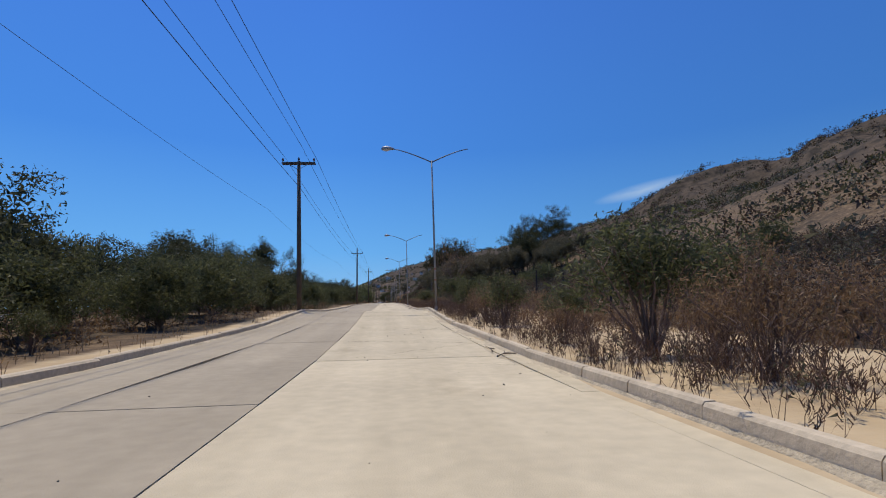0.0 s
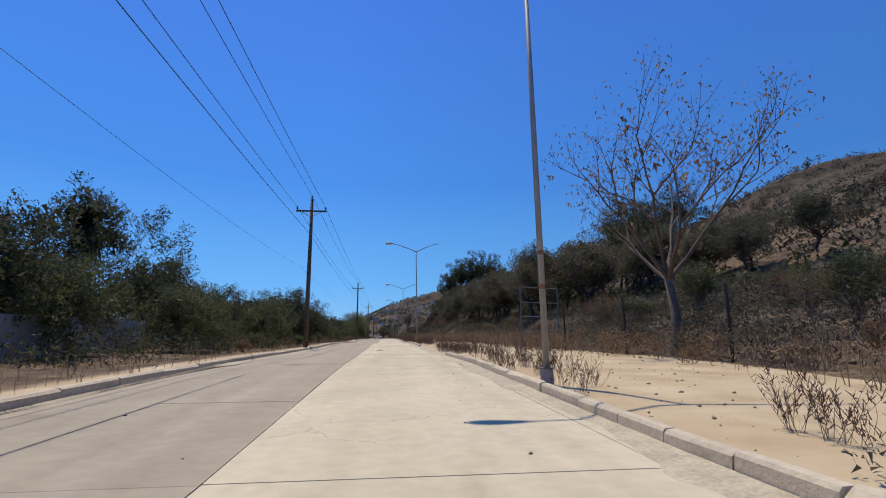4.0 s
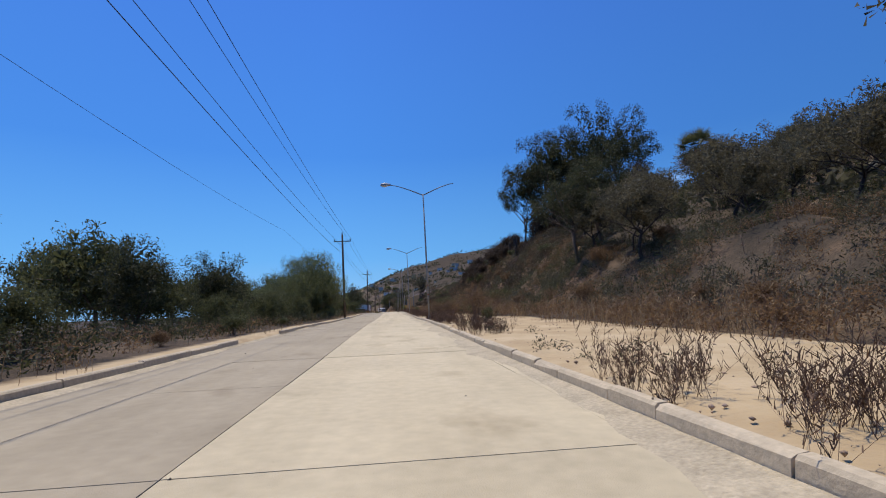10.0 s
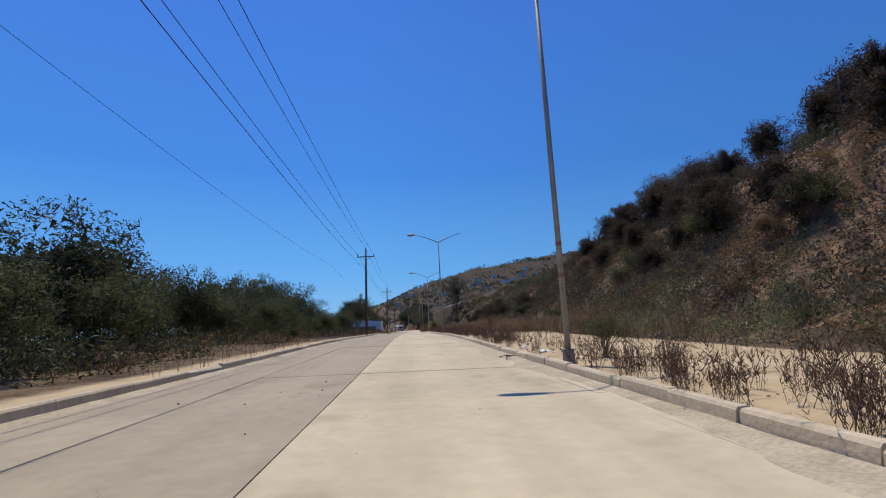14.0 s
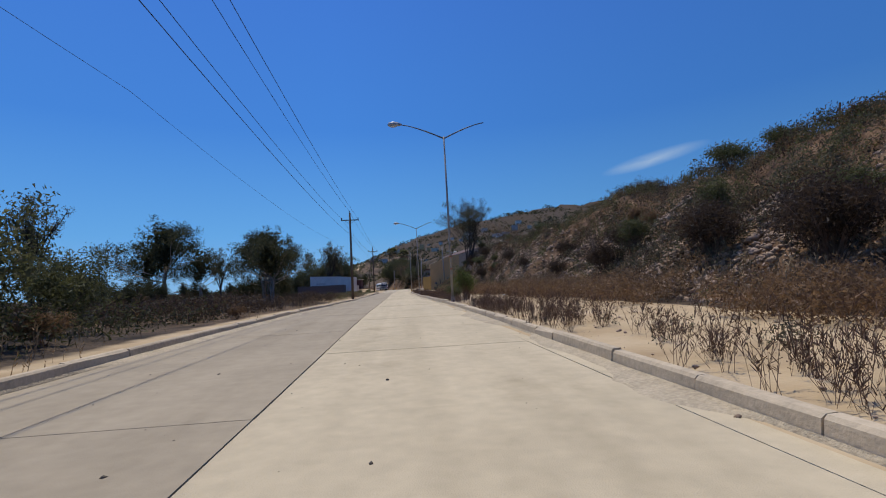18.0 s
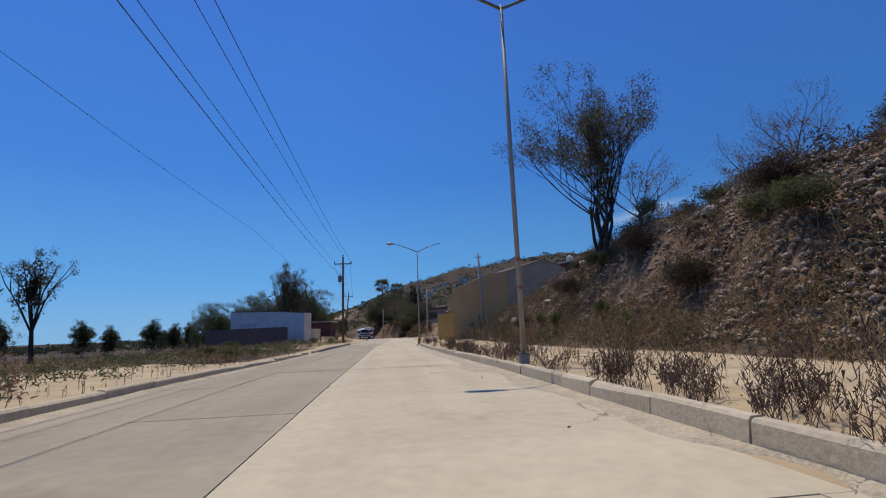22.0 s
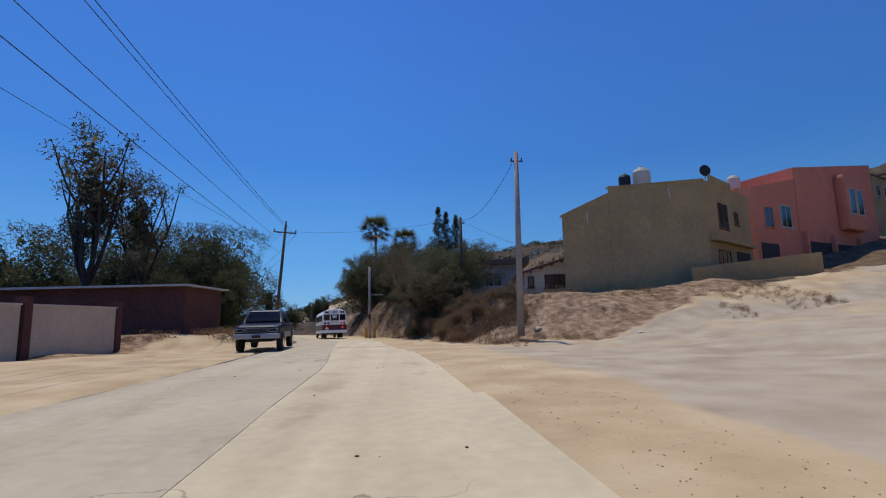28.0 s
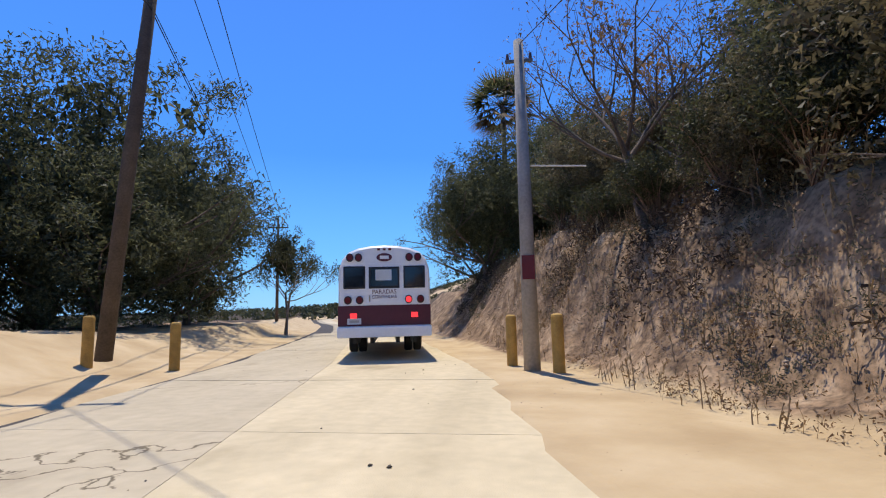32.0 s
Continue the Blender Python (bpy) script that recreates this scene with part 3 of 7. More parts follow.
def land(x, y):
    """Height of the ground."""
    x, y = np.asarray(x, float), np.asarray(y, float)
    u, z0 = x - road_x(y), road_z(y)
    toe, bh, bw, s1, s2 = (np.interp(y, LAND[:, 0], LAND[:, k]) for k in range(1, 6))
    wob = fbm(x * 0, y, 0.12, 3) * 1.2
    t = smooth01((u - toe - wob) / bw)
    rough = (fbm(x, y, 0.35, 1) * 1.3 - 0.9 * np.abs(fbm(x, y, 0.17, 21, 3)) + 0.15) * smooth01((u - toe) / 3) * np.clip(bh / 5, 0.25, 1)
    a = np.clip(u - toe - bw * 0.6, 0, None)
    right = bh * t + s1 * np.minimum(a, 28) + np.clip(a - 28, 0, None) * s2 * np.clip(1 - (a - 28) / 900, 0.2, 1) + rough
    right = np.minimum(right, 104 + 60 * fbm(x, y, 0.006, 9))
    right += smooth01((u - 50) / 80) * fbm(x, y, 0.03, 2, 5) * 14
    left = -np.clip(-u - 8, 0, None) * 0.035 * smooth01((-u - 8) / 30)
    left = np.maximum(left, -14) + fbm(x, y, 0.3, 4) * 0.35 * smooth01((-u - 6) / 3)
    left = left + (0.75 + 0.5 * fbm(x, y, 0.5, 14)) * smooth01((-u - 6.6) / 2.2) * smooth01((y - 427) / 4) * smooth01((u + 22) / 6)
    z = np.where(u > 0, right, left)
    kerbed = smooth01((385 - y) / 4)
    shoulder = np.where(u > 0, smooth01((u - X_KERB) / 0.4), smooth01((X_LEFT - u) / 0.3))
    z = z + shoulder * 0.12 * np.where(u > 0, kerbed * (1 + 0.45 * smooth01((y - 296) / 6)), smooth01((388 - y) / 4))
    z = z + fbm(x, y, 0.85, 8, 3) * 0.75 * smooth01((u - toe) / 0.8) * smooth01((toe + bw + 1.5 - u) / 2) * smooth01((y - 418) / 10) * smooth01((480 - y) / 8)
    edge = np.interp(y, EDGE_Y, EDGE_U)
    inside = (u < edge - 0.15) & (u > X_LEFT + 0.05)
    z = np.where(inside, z - 0.12, z) + np.where((u >= edge - 0.15) & (y > 381) & (u < 4), 0.012, 0)
    return np.maximum(z0 + z, far_hill(x, y) + z0 - 1.0)


def land1(x, y):
    return float(land(np.array([x]), np.array([y]))[0])


def spread(a, b, n, power=1.0):
    return a + (b - a) * np.linspace(0, 1, n) ** power


us = np.concatenate([-spread(30, 1500, 26, 2.4)[::-1], np.arange(-28, -6, 1.6), [-5.8, -5.3, X_LEFT - 0.12, X_LEFT + 0.1, -3, 0, 0.9, 1.1, 1.25, 1.4, 1.7, 2.0, 2.4, X_KERB - 0.1, X_KERB + 0.16, 3.6, 4.4], np.arange(4.8, 12, 0.42), np.arange(12.2, 30, 0.75), spread(30.5, 60, 16), spread(63, 1600, 44, 2.2)])
ys = np.concatenate([spread(-400, -22, 12), np.arange(-20, 418, 1.5), np.arange(418, 480, 0.6), spread(481, 640, 40), spread(646, 2600, 46, 1.8)])
U, Y = np.meshgrid(us, ys)
X = U + road_x(Y)
Z = land(X, Y)
nu, ny = len(us), len(ys)
idx = np.arange(nu * ny).reshape(ny, nu)
quads = np.stack([idx[:-1, :-1], idx[:-1, 1:], idx[1:, 1:], idx[1:, :-1]], -1).reshape(-1, 4)
me = bpy.data.meshes.new("ground")
me.from_pydata(np.stack([X, Y, Z], -1).reshape(-1, 3).tolist(), [], quads.tolist())
me.shade_smooth()
me.materials.append(M["earth"])
toe = np.interp(Y, LAND[:, 0], LAND[:, 1])
bw = np.interp(Y, LAND[:, 0], LAND[:, 3])
bh = np.interp(Y, LAND[:, 0], LAND[:, 2])
wob = fbm(X * 0, Y, 0.12, 3) * 1.2
sand_mask = smooth01((toe + wob + 0.3 - U) / 0.8) * smooth01((U + 40) / 2) * np.where(U < 0, np.where(Y > 372, smooth01((U + 15) / 6), smooth01((U + 6.3) / 0.8)), 1)
side = smooth01((Y - 389) / 3) * smooth01((423 + np.clip(X - 12, 0, 60) * 0.42 + 3 * fbm(X, Y, 0.3, 15) - Y) / 2) * smooth01((U - 3) / 1) * smooth01((70 - U) / 10)
sand_mask = np.maximum(sand_mask, side)
yard = smooth01((Y - 322) / 3) * smooth01((352 - Y) / 3) * smooth01((-U - 6.5) / 1) * smooth01((U + 22) / 4)
sand_mask = np.maximum(sand_mask, yard)
rock_mask = smooth01((bh - 1.0) / 4) * smooth01((U - toe - 0.5) / 1.5) * smooth01((toe + bw * 1.1 - U) / 2)
rock_mask = np.maximum(rock_mask, 0.18 * smooth01((U - 120) / 80))
clay_mask = smooth01((Y - 416) / 5) * smooth01((500 - Y) / 20) * smooth01((np.abs(U) - 2) / 1) * smooth01((26 - np.abs(U)) / 8) * 0.9
street_mask = side * smooth01((U - 1.5) / 1.5) * np.clip(0.75 + 0.9 * fbm(X, Y, 0.12, 19), 0, 1)
straw_mask = (0.5 + fbm(X, Y, 0.05, 6) * 0.6 - 0.55 * smooth01((np.abs(U) - 60) / 60)) * (1 - 0.85 * rock_mask)
for nm, arr in (("sand", sand_mask), ("rock", rock_mask), ("straw", straw_mask), ("clay", clay_mask), ("street", street_mask)):
    me.attributes.new(nm, "FLOAT", "POINT").data.foreach_set("value", np.clip(arr, 0, 1).ravel().astype(np.float32))
tagged(new("ground", me), "dry sandy earth with scrub-covered rocky slopes", "ground", kind="structure")

# ---------------- things: poles and lamps ----------------
def utility_pole(top_arm=False):
    """Pole with its foot at the origin."""
    e = thing("utility_pole", "weathered wooden utility pole with one crossarm, beside the kerb", "utility pole", "poles along the road")
    top = ARM_H + (0.15 if top_arm else 0.95)
    part("pole", tube(bmesh.new(), [(0, 0, -0.4), (0, 0, top * 0.5), (0, 0, top)], [0.17, 0.145, 0.11], 12), "wood", e, smooth=True)
    part("crossarm", boxed(-1.1, -0.19, ARM_H - 0.06, 1.1, -0.09, ARM_H + 0.06, bevel=0.012), "wood", e)
    for s in (-1, 1):
        part("brace", tube(bmesh.new(), [(s * 0.72, -0.2, ARM_H - 0.05), (0, -0.2, ARM_H - 0.5)], [0.018, 0.018], 6), "steel", e)
    for x, z in ((-1.02, ARM_H + 0.06), (1.02, ARM_H + 0.06), (0, top)):
        b = bmesh.new()
        tube(b, [(x, -0.14 if x else 0, z), (x, -0.14 if x else 0, z + 0.08), (x, -0.14 if x else 0, z + 0.1), (x, -0.14 if x else 0, z + 0.2), (x, -0.14 if x else 0, z + 0.26)], [0.03, 0.03, 0.075, 0.07, 0.04], 10)
        part("insulator", b, "insul", e)
    part("insulator", tube(bmesh.new(), [(0, -0.15, ARM_H - 1.7), (0, -0.26, ARM_H - 1.7)], [0.04, 0.05], 8), "insul", e)
    return e


pole0 = utility_pole(True)
pole1 = utility_pole()
for y in POLE_Y[2:]:
    copy_thing(pole1, pose(POLE_X + (0.1 if y > 280 else 0.0), y, land1(POLE_X, y), 0, -0.9 if 200 < y < 240 else 0, 0))
P8 = (-10.0, 449.0)
copy_thing(pole1, pose(P8[0], P8[1], -1.0, 0, 4.4, 8))
P9 = (-25.6, 488.0)
copy_thing(pole1, pose(P9[0], P9[1], land1(*P9), 0, 0, 15))
pole0.matrix_basis = pose(POLE_X, POLE_Y[0], land1(POLE_X, POLE_Y[0]), 0, -1.0, 0)
part("crossarm", boxed(-1.1, 0.09, ARM_H - 0.06, 1.1, 0.19, ARM_H + 0.06, bevel=0.012), "wood", pole0)
pole1.matrix_basis = pose(POLE_X, POLE_Y[1], land1(POLE_X, POLE_Y[1]))


def cable(name, pts, sag, label, r=0.014, n=14):
    cu = bpy.data.curves.new(name, "CURVE")
    cu.dimensions, cu.bevel_depth, cu.bevel_resolution = "3D", r, 1
    line = []
    for (a, b) in zip(pts, pts[1:]):
        for k in range(n):
            t = k / n
            p = Vector(a).lerp(Vector(b), t)
            p.z -= 4 * sag * t * (1 - t)
            line.append(p)
    line.append(Vector(pts[-1]))
    sp = cu.splines.new("POLY")
    sp.points.add(len(line) - 1)
    for q, p in zip(sp.points, line):
        q.co = (*p, 1)
    cu.materials.append(M["wire"])
    return tagged(new(name, cu), label, "cable", "cables between the poles")


stations = [(POLE_X, y) for y in [POLE_Y[0] - 62] + POLE_Y] + [(P8[0] + 0.8, P8[1]), P9, (-60, 560)]
for dx, dz in ((-1.02, 0.3), (1.02, 0.3), (0, 1.2), (-0.05, -1.7)):
    cable("power_cable", [(x + dx, y - 0.14, float(road_z(y)) + 0.12 + ARM_H + dz) for x, y in stations], 0.5, "black overhead power cable strung from pole to pole")


def street_lamp(painted=False):
    e = thing("street_lamp", "grey steel street lamp with two arms and faded orange bands", "street lamp", "lamps along the road")
    b = bmesh.new()
    bmesh.ops.create_cone(b, cap_ends=True, segments=4, radius1=0.15, radius2=0.13, depth=0.5, matrix=pose(0, 0, 0.0, 0, 0, 45))
    part("foot", b, "polecon", e, "dusty concrete foot")
    if painted:
        bp2 = bmesh.new()
        bmesh.ops.create_cone(bp2, cap_ends=True, segments=4, radius1=0.25, radius2=0.21, depth=0.72, matrix=pose(0, 0, 0.24, 0, 0, 45))
        part("plinth", bp2, "yellow", e, "worn yellow painted concrete plinth")
    for z in (1.75, 2.42):
        part("band", tube(bmesh.new(), [(0, 0, z), (0, 0, z + 0.09)], [0.0655, 0.065], 12), "band", e, "faded orange painted band")
    part("base_plate", boxed(-0.115, -0.115, 0.25, 0.115, 0.115, 0.275), "steel", e)
    part("pole", tube(bmesh.new(), [(0, 0, 0.27), (0, 0, 5), (0, 0, LAMP_H)], [0.064, 0.058, 0.042], 12), "lamppole", e, smooth=True)
    for s in (-1, 1):
        pts = [(s * (2.3 if s > 0 else 2.45) * t, 0, LAMP_H - 0.12 + 0.86 * (1 - (1 - t) ** 1.35)) for t in (0, 0.2, 0.4, 0.6, 0.8, 1.0)]
        part("arm", tube(bmesh.new(), pts, [0.04, 0.04, 0.036, 0.033, 0.03, 0.028], 8), "steel", e, smooth=True)
    b = bmesh.new()
    tube(b, [(-2.3, 0, LAMP_H + 0.73), (-2.45, 0, LAMP_H + 0.75), (-2.78, 0, LAMP_H + 0.77), (-3.0, 0, LAMP_H + 0.75), (-3.1, 0, LAMP_H + 0.73)], [0.04, 0.09, 0.15, 0.12, 0.04], 12)
    h = part("lamp_head", b, "lamphead", e, "rounded grey lamp head", smooth=True)
    bb = bmesh.new()
    bmesh.ops.create_uvsphere(bb, u_segments=12, v_segments=8, radius=1.0, matrix=Matrix.LocRotScale((-2.8, 0, LAMP_H + 0.68), None, (0.24, 0.11, 0.1)))
    part("lens", bb, "paper", h, smooth=True)
    return e


lamp0, lamp1 = street_lamp(), street_lamp(True)
for y in LAMP_Y[1:-1]:
    if y == LAMP_Y[2]:
        continue
    copy_thing(lamp0, pose(LAMP_X, y, land1(LAMP_X, y), 0, -0.9 if y < 280 else -0.3, 0))
copy_thing(lamp1, pose(LAMP_X, LAMP_Y[-1], land1(LAMP_X, LAMP_Y[-1])))
lamp1.matrix_basis = pose(LAMP_X, LAMP_Y[2], land1(LAMP_X, LAMP_Y[2]), 0, -0.9, 0)
lamp0.matrix_basis = pose(LAMP_X, LAMP_Y[0], land1(LAMP_X, LAMP_Y[0]), 0, -1.0, 0)

# ---------------- plants ----------------
rg = np.random.default_rng(11)


def leaves(centres, spread_r, count, size, droop=0.0, aspect=0.4, rng=rg):
    """Small diamond leaves round clump centres; droop 1: hanging."""
    c = np.repeat(np.asarray(centres, float), count, axis=0)
    n = len(c)
    d = rng.normal(size=(n, 3))
    d /= np.linalg.norm(d, axis=1, keepdims=True)
    p = c + d * (spread_r * rng.random((n, 1)) ** 0.5)
    if droop:
        p[:, 2] -= droop * rng.random(n) * spread_r * 2.2
    a = rng.normal(size=(n, 3))
    a[:, 2] = a[:, 2] * (1 - droop) - droop * 2.2
    a /= np.linalg.norm(a, axis=1, keepdims=True)
    b = np.cross(a, rng.normal(size=(n, 3)))
    b /= np.linalg.norm(b, axis=1, keepdims=True)
    s = size * (0.6 + 0.8 * rng.random((n, 1)))
    v = np.stack([p - a * s / 2 - b * s * aspect / 2, p - a * s / 2 + b * s * aspect / 2, p + a * s / 2], 1).reshape(-1, 3)
    f = np.arange(3 * n).reshape(-1, 3)
    return v, f


def mesh_ob(name, v, f, material, parent=None, label=""):
    me = bpy.data.meshes.new(name)
    nf = len(f)
    k = f.shape[1]
    me.vertices.add(len(v))
    me.vertices.foreach_set("co", np.asarray(v, np.float32).ravel())
    me.loops.add(nf * k)
    me.loops.foreach_set("vertex_index", np.asarray(f, np.int32).ravel())
    me.polygons.add(nf)
    me.polygons.foreach_set("loop_start", np.arange(0, nf * k, k, dtype=np.int32))
    me.update(calc_edges=True)
    me.validate()
    me.materials.append(M[material])
    ob = new(name, me)
    if parent is not None:
        ob.parent = parent
    if label:
        ob["label"] = label
    return ob


def branches(bm, start, way, length, radius, depth, rr, tips, bend=0.35, kids=3, seg=6, rise=0.15):
    """Limbs that fork; adds their ends to tips."""
    p, d = Vector(start), Vector(way).normalized()
    pts, rad = [p.copy()], [radius]
    for k in range(3):
        d = (d + Vector((rr.uniform(-1, 1), rr.uniform(-1, 1), rr.uniform(-1, 1) + rise)) * bend * 0.5).normalized()
        p = p + d * length / 3
        pts.append(p.copy())
        rad.append(radius * (1 - 0.18 * (k + 1)))
    tube(bm, pts, rad, seg, cap=False)
    if depth == 0:
        tips.append(p)
        return
    for k in range(kids):
        q = pts[2 + (k % 2)] if k else pts[3]
        w = (d + Vector((rr.uniform(-1, 1), rr.uniform(-1, 1), rr.uniform(-0.4, 0.8))) * 0.85).normalized()
        branches(bm, q, w, length * rr.uniform(0.55, 0.8), radius * 0.5, depth - 1, rr, tips, bend, kids, max(4, seg - 1), rise)


def tree(name, label, category, seed, height, crown_z, crown_r, leaf, per, size, bark="bark", droop=0.0, lean=0.1, stems=1, spread_r=0.6, fill=0, group="", depth=2, aspect=0.4, rise=0.15, ups=(0.25, 1.1)):
    """A tree with its foot at the origin."""
    rr, rn = random.Random(seed), np.random.default_rng(seed)
    e = thing(name, label, category, group)
    bm, tips = bmesh.new(), []
    for s in range(stems):
        az = rr.uniform(0, 6.28)
        l = lean * rr.uniform(0.5, 1.4)
        w = Vector((math.cos(az) * l, math.sin(az) * l, 1))
        base = Vector((rr.uniform(-0.2, 0.2), rr.uniform(-0.2, 0.2), -0.3)) if stems > 1 else Vector((0, 0, -0.3))
        r0 = 0.022 * height / math.sqrt(stems)
        top = base + w * crown_z
        mid = base.lerp(top, 0.5) + Vector((rr.uniform(-1, 1), rr.uniform(-1, 1), 0)) * 0.06 * height * lean * 3
        tube(bm, [base, base.lerp(mid, 0.15), mid, top], [r0 * 1.35, r0, r0 * 0.8, r0 * 0.65], 9)
        n = max(3, int(6 / stems))
        for k in range(n):
            a = 6.28 * (k + rr.random() * 0.7) / n
            st = mid.lerp(top, rr.uniform(0.5, 1.0))
            up = rr.uniform(*ups)
            out = Vector((math.cos(a), math.sin(a), up)).normalized()
            branches(bm, st, out, (height - crown_z) * rr.uniform(0.38, 0.55), r0 * 0.45, depth - 1, rr, tips, kids=3, rise=rise)
    part("trunk", bm, bark, e, smooth=True)
    c = np.array([tuple(t) for t in tips])
    if fill:
        d = rn.normal(size=(fill, 3))
        d /= np.linalg.norm(d, axis=1, keepdims=True)
        rad = rn.random((fill, 1)) ** 0.45
        lump = 1 + 0.28 * np.sin(d[:, :1] * 3.1 + seed) + 0.2 * np.sin(d[:, 1:2] * 5.3 + seed * 2) + 0.15 * np.sin(d[:, 2:] * 7 + seed)
        mid_z = (crown_z + height) / 2
        c2 = d * rad * lump * np.array([[crown_r, crown_r, (height - crown_z) / 2]]) + np.array([[0, 0, mid_z]])
        c = np.concatenate([c, c2])
    c[:, 2] = np.minimum(c[:, 2], height)
    if per:
        v, f = leaves(c, spread_r, per, size, droop, aspect, rn)
        v[:, 2] = np.maximum(v[:, 2], 0.05)
        mesh_ob("crown", v, f, leaf, e)
        if fill:
            ctr = np.array([[0, 0, (crown_z + height) / 2]])
            vi, fi = leaves((c2 - ctr) * 0.72 + ctr, spread_r * 0.75, 8, size * 1.7, droop, 0.55, rn)
            vi[:, 2] = np.maximum(vi[:, 2], 0.05)
            mesh_ob("inner_foliage", vi, fi, leaf, e)
    return e


def place(proto, spots, jitter=0.15, seed=1):
    """Put copies of a thing on the ground; the prototype takes the first spot. Spot: x, y, scale[, lift]."""
    rr = random.Random(seed)
    first = True
    for s in spots:
        x, y, k = s[:3]
        z = land1(x, y) + (s[3] if len(s) > 3 else 0.0)
        m = pose(x, y, z, rr.uniform(-3, 3), rr.uniform(-3, 3), rr.uniform(0, 360)) @ Matrix.Diagonal((k * rr.uniform(1 - jitter, 1 + jitter), k * rr.uniform(1 - jitter, 1 + jitter), k, 1))
        if first:
            proto.matrix_basis = m
            first = False
        else:
            copy_thing(proto, m @ Matrix.Diagonal((1 / proto.scale[0], 1 / proto.scale[1], 1 / proto.scale[2], 1)))


def spots(n, xr, yr, kr, seed, gap=2.0, test=None):
    rr = random.Random(seed)
    out = []
    for _ in range(n * 30):
        if len(out) >= n:
            break
        y = rr.uniform(*yr)
        x = rr.uniform(*xr) + float(road_x(y))
        if test and not test(x, y):
            continue
        if all((x - a) ** 2 + (y - b) ** 2 > gap * gap for a, b, *_ in out):
            out.append((x, y, rr.uniform(*kr)))
    return out


LB, RB = "dense brush along the west side", "trees on the east slope"
# west side belt
tA = tree("pepper_tree", "broad drooping pepper tree in full leaf", "tree", 1, 7.5, 2.4, 3.6, "leaf_olive", 36, 0.30, droop=0.5, spread_r=0.62, fill=190, group=LB, aspect=0.3)
tB = tree("scrub_tree", "dark bushy evergreen tree in dense brush", "tree", 2, 6.0, 1.2, 2.8, "leaf_dark", 52, 0.18, spread_r=0.6, fill=165, stems=2, group=LB)
tC = tree("scrub_tree", "olive-green bushy tree in dense brush", "tree", 3, 5.0, 0.7, 2.6, "leaf_olive", 52, 0.16, spread_r=0.55, fill=150, stems=2, group=LB)
tD = tree("eucalyptus_tree", "tall grey-green eucalyptus with open crown", "tree", 4, 12, 5.0, 3.6, "leaf_dark", 60, 0.34, "bark_pale", droop=0.3, stems=2, spread_r=0.8, fill=90, group=LB, depth=3, aspect=0.25)
place(tC, spots(36, (-13, -7.4), (-14, 50), (0.4, 0.7), 20, 2.4) + spots(46, (-13, -8.6), (52, 292), (0.42, 0.75), 21, 2.6, lambda x, y: not (208 < y < 226)) + [(-9.5, 10, 0.4), (-10, 24, 0.42), (-8.2, 44, 0.45), (-8.6, 89, 0.33)], seed=5)
place(tB, [(-9.2, 112, 0.85), (-10.6, 116, 0.9), (-8.8, 119, 0.75), (-12.5, 110, 0.6), (-13, 120, 0.8)] + spots(46, (-19, -12.5), (46, 290), (0.65, 1.0), 22, 3.2, lambda x, y: not (208 < y < 226)) + spots(30, (-24, -11), (-14, 48), (0.55, 0.85), 32, 2.8) + spots(16, (-60, -24), (318, 380), (0.6, 0.95), 33, 5) + [(-15, 324, 0.5), (-17, 346, 0.8), (-20, 350, 0.75)], seed=6)
place(tA, spots(34, (-32, -19), (60, 300), (0.75, 1.05), 23, 5), seed=7)
place(tD, [(-42, 366, 1.45), (-47, 371, 1.1), (-38, 372, 0.95), (-27, 90, 0.85), (-25, 106, 1.2),  (-23, 60, 0.78), (-32, 46, 0.8), (-30, 78, 0.72), (-40, 96, 0.8), (-37, 62, 0.7), (-48, 70, 0.8), (-28, 20, 0.5), (-45, 40, 0.6), (-55, 60, 0.8), (-34, 118, 0.75), (-46, 140, 0.85), (-36, 186, 0.8), (-11.3, 319, 0.6), (-13.0, 325, 0.5), (-10.4, 316, 0.5), (-12.6, 321, 0.62), (-30, 255, 0.7), (-45, 262, 0.8), (-26, 262, 0.6), (-16, 470, 0.6)], seed=8)
# east slope row of dark trees
tE = tree("olive_tree", "dark dusty tree with bare leaning trunk", "tree", 5, 7.6, 2.6, 3.0, "leaf_dusty", 56, 0.2, "char", spread_r=0.62, fill=125, lean=0.22, group=RB)
tF = tree("olive_tree", "dark dusty tree with thin bare trunk", "tree", 6, 7.0, 2.9, 2.5, "leaf_dusty", 56, 0.2, "char", spread_r=0.6, fill=140, lean=0.3, stems=2, group=RB)
tG = tree("olive_tree", "brown half-dry tree with bare trunk", "tree", 7, 7.2, 2.8, 2.6, "leaf_euc", 56, 0.19, "char", spread_r=0.62, fill=130, lean=0.28, group=RB)
def lower(sp):
    """Shorter trees on the burnt stretch of the slope."""
    return [(x, y, k * (0.66 if 163 < y < 206 else 0.94)) for x, y, k in sp]


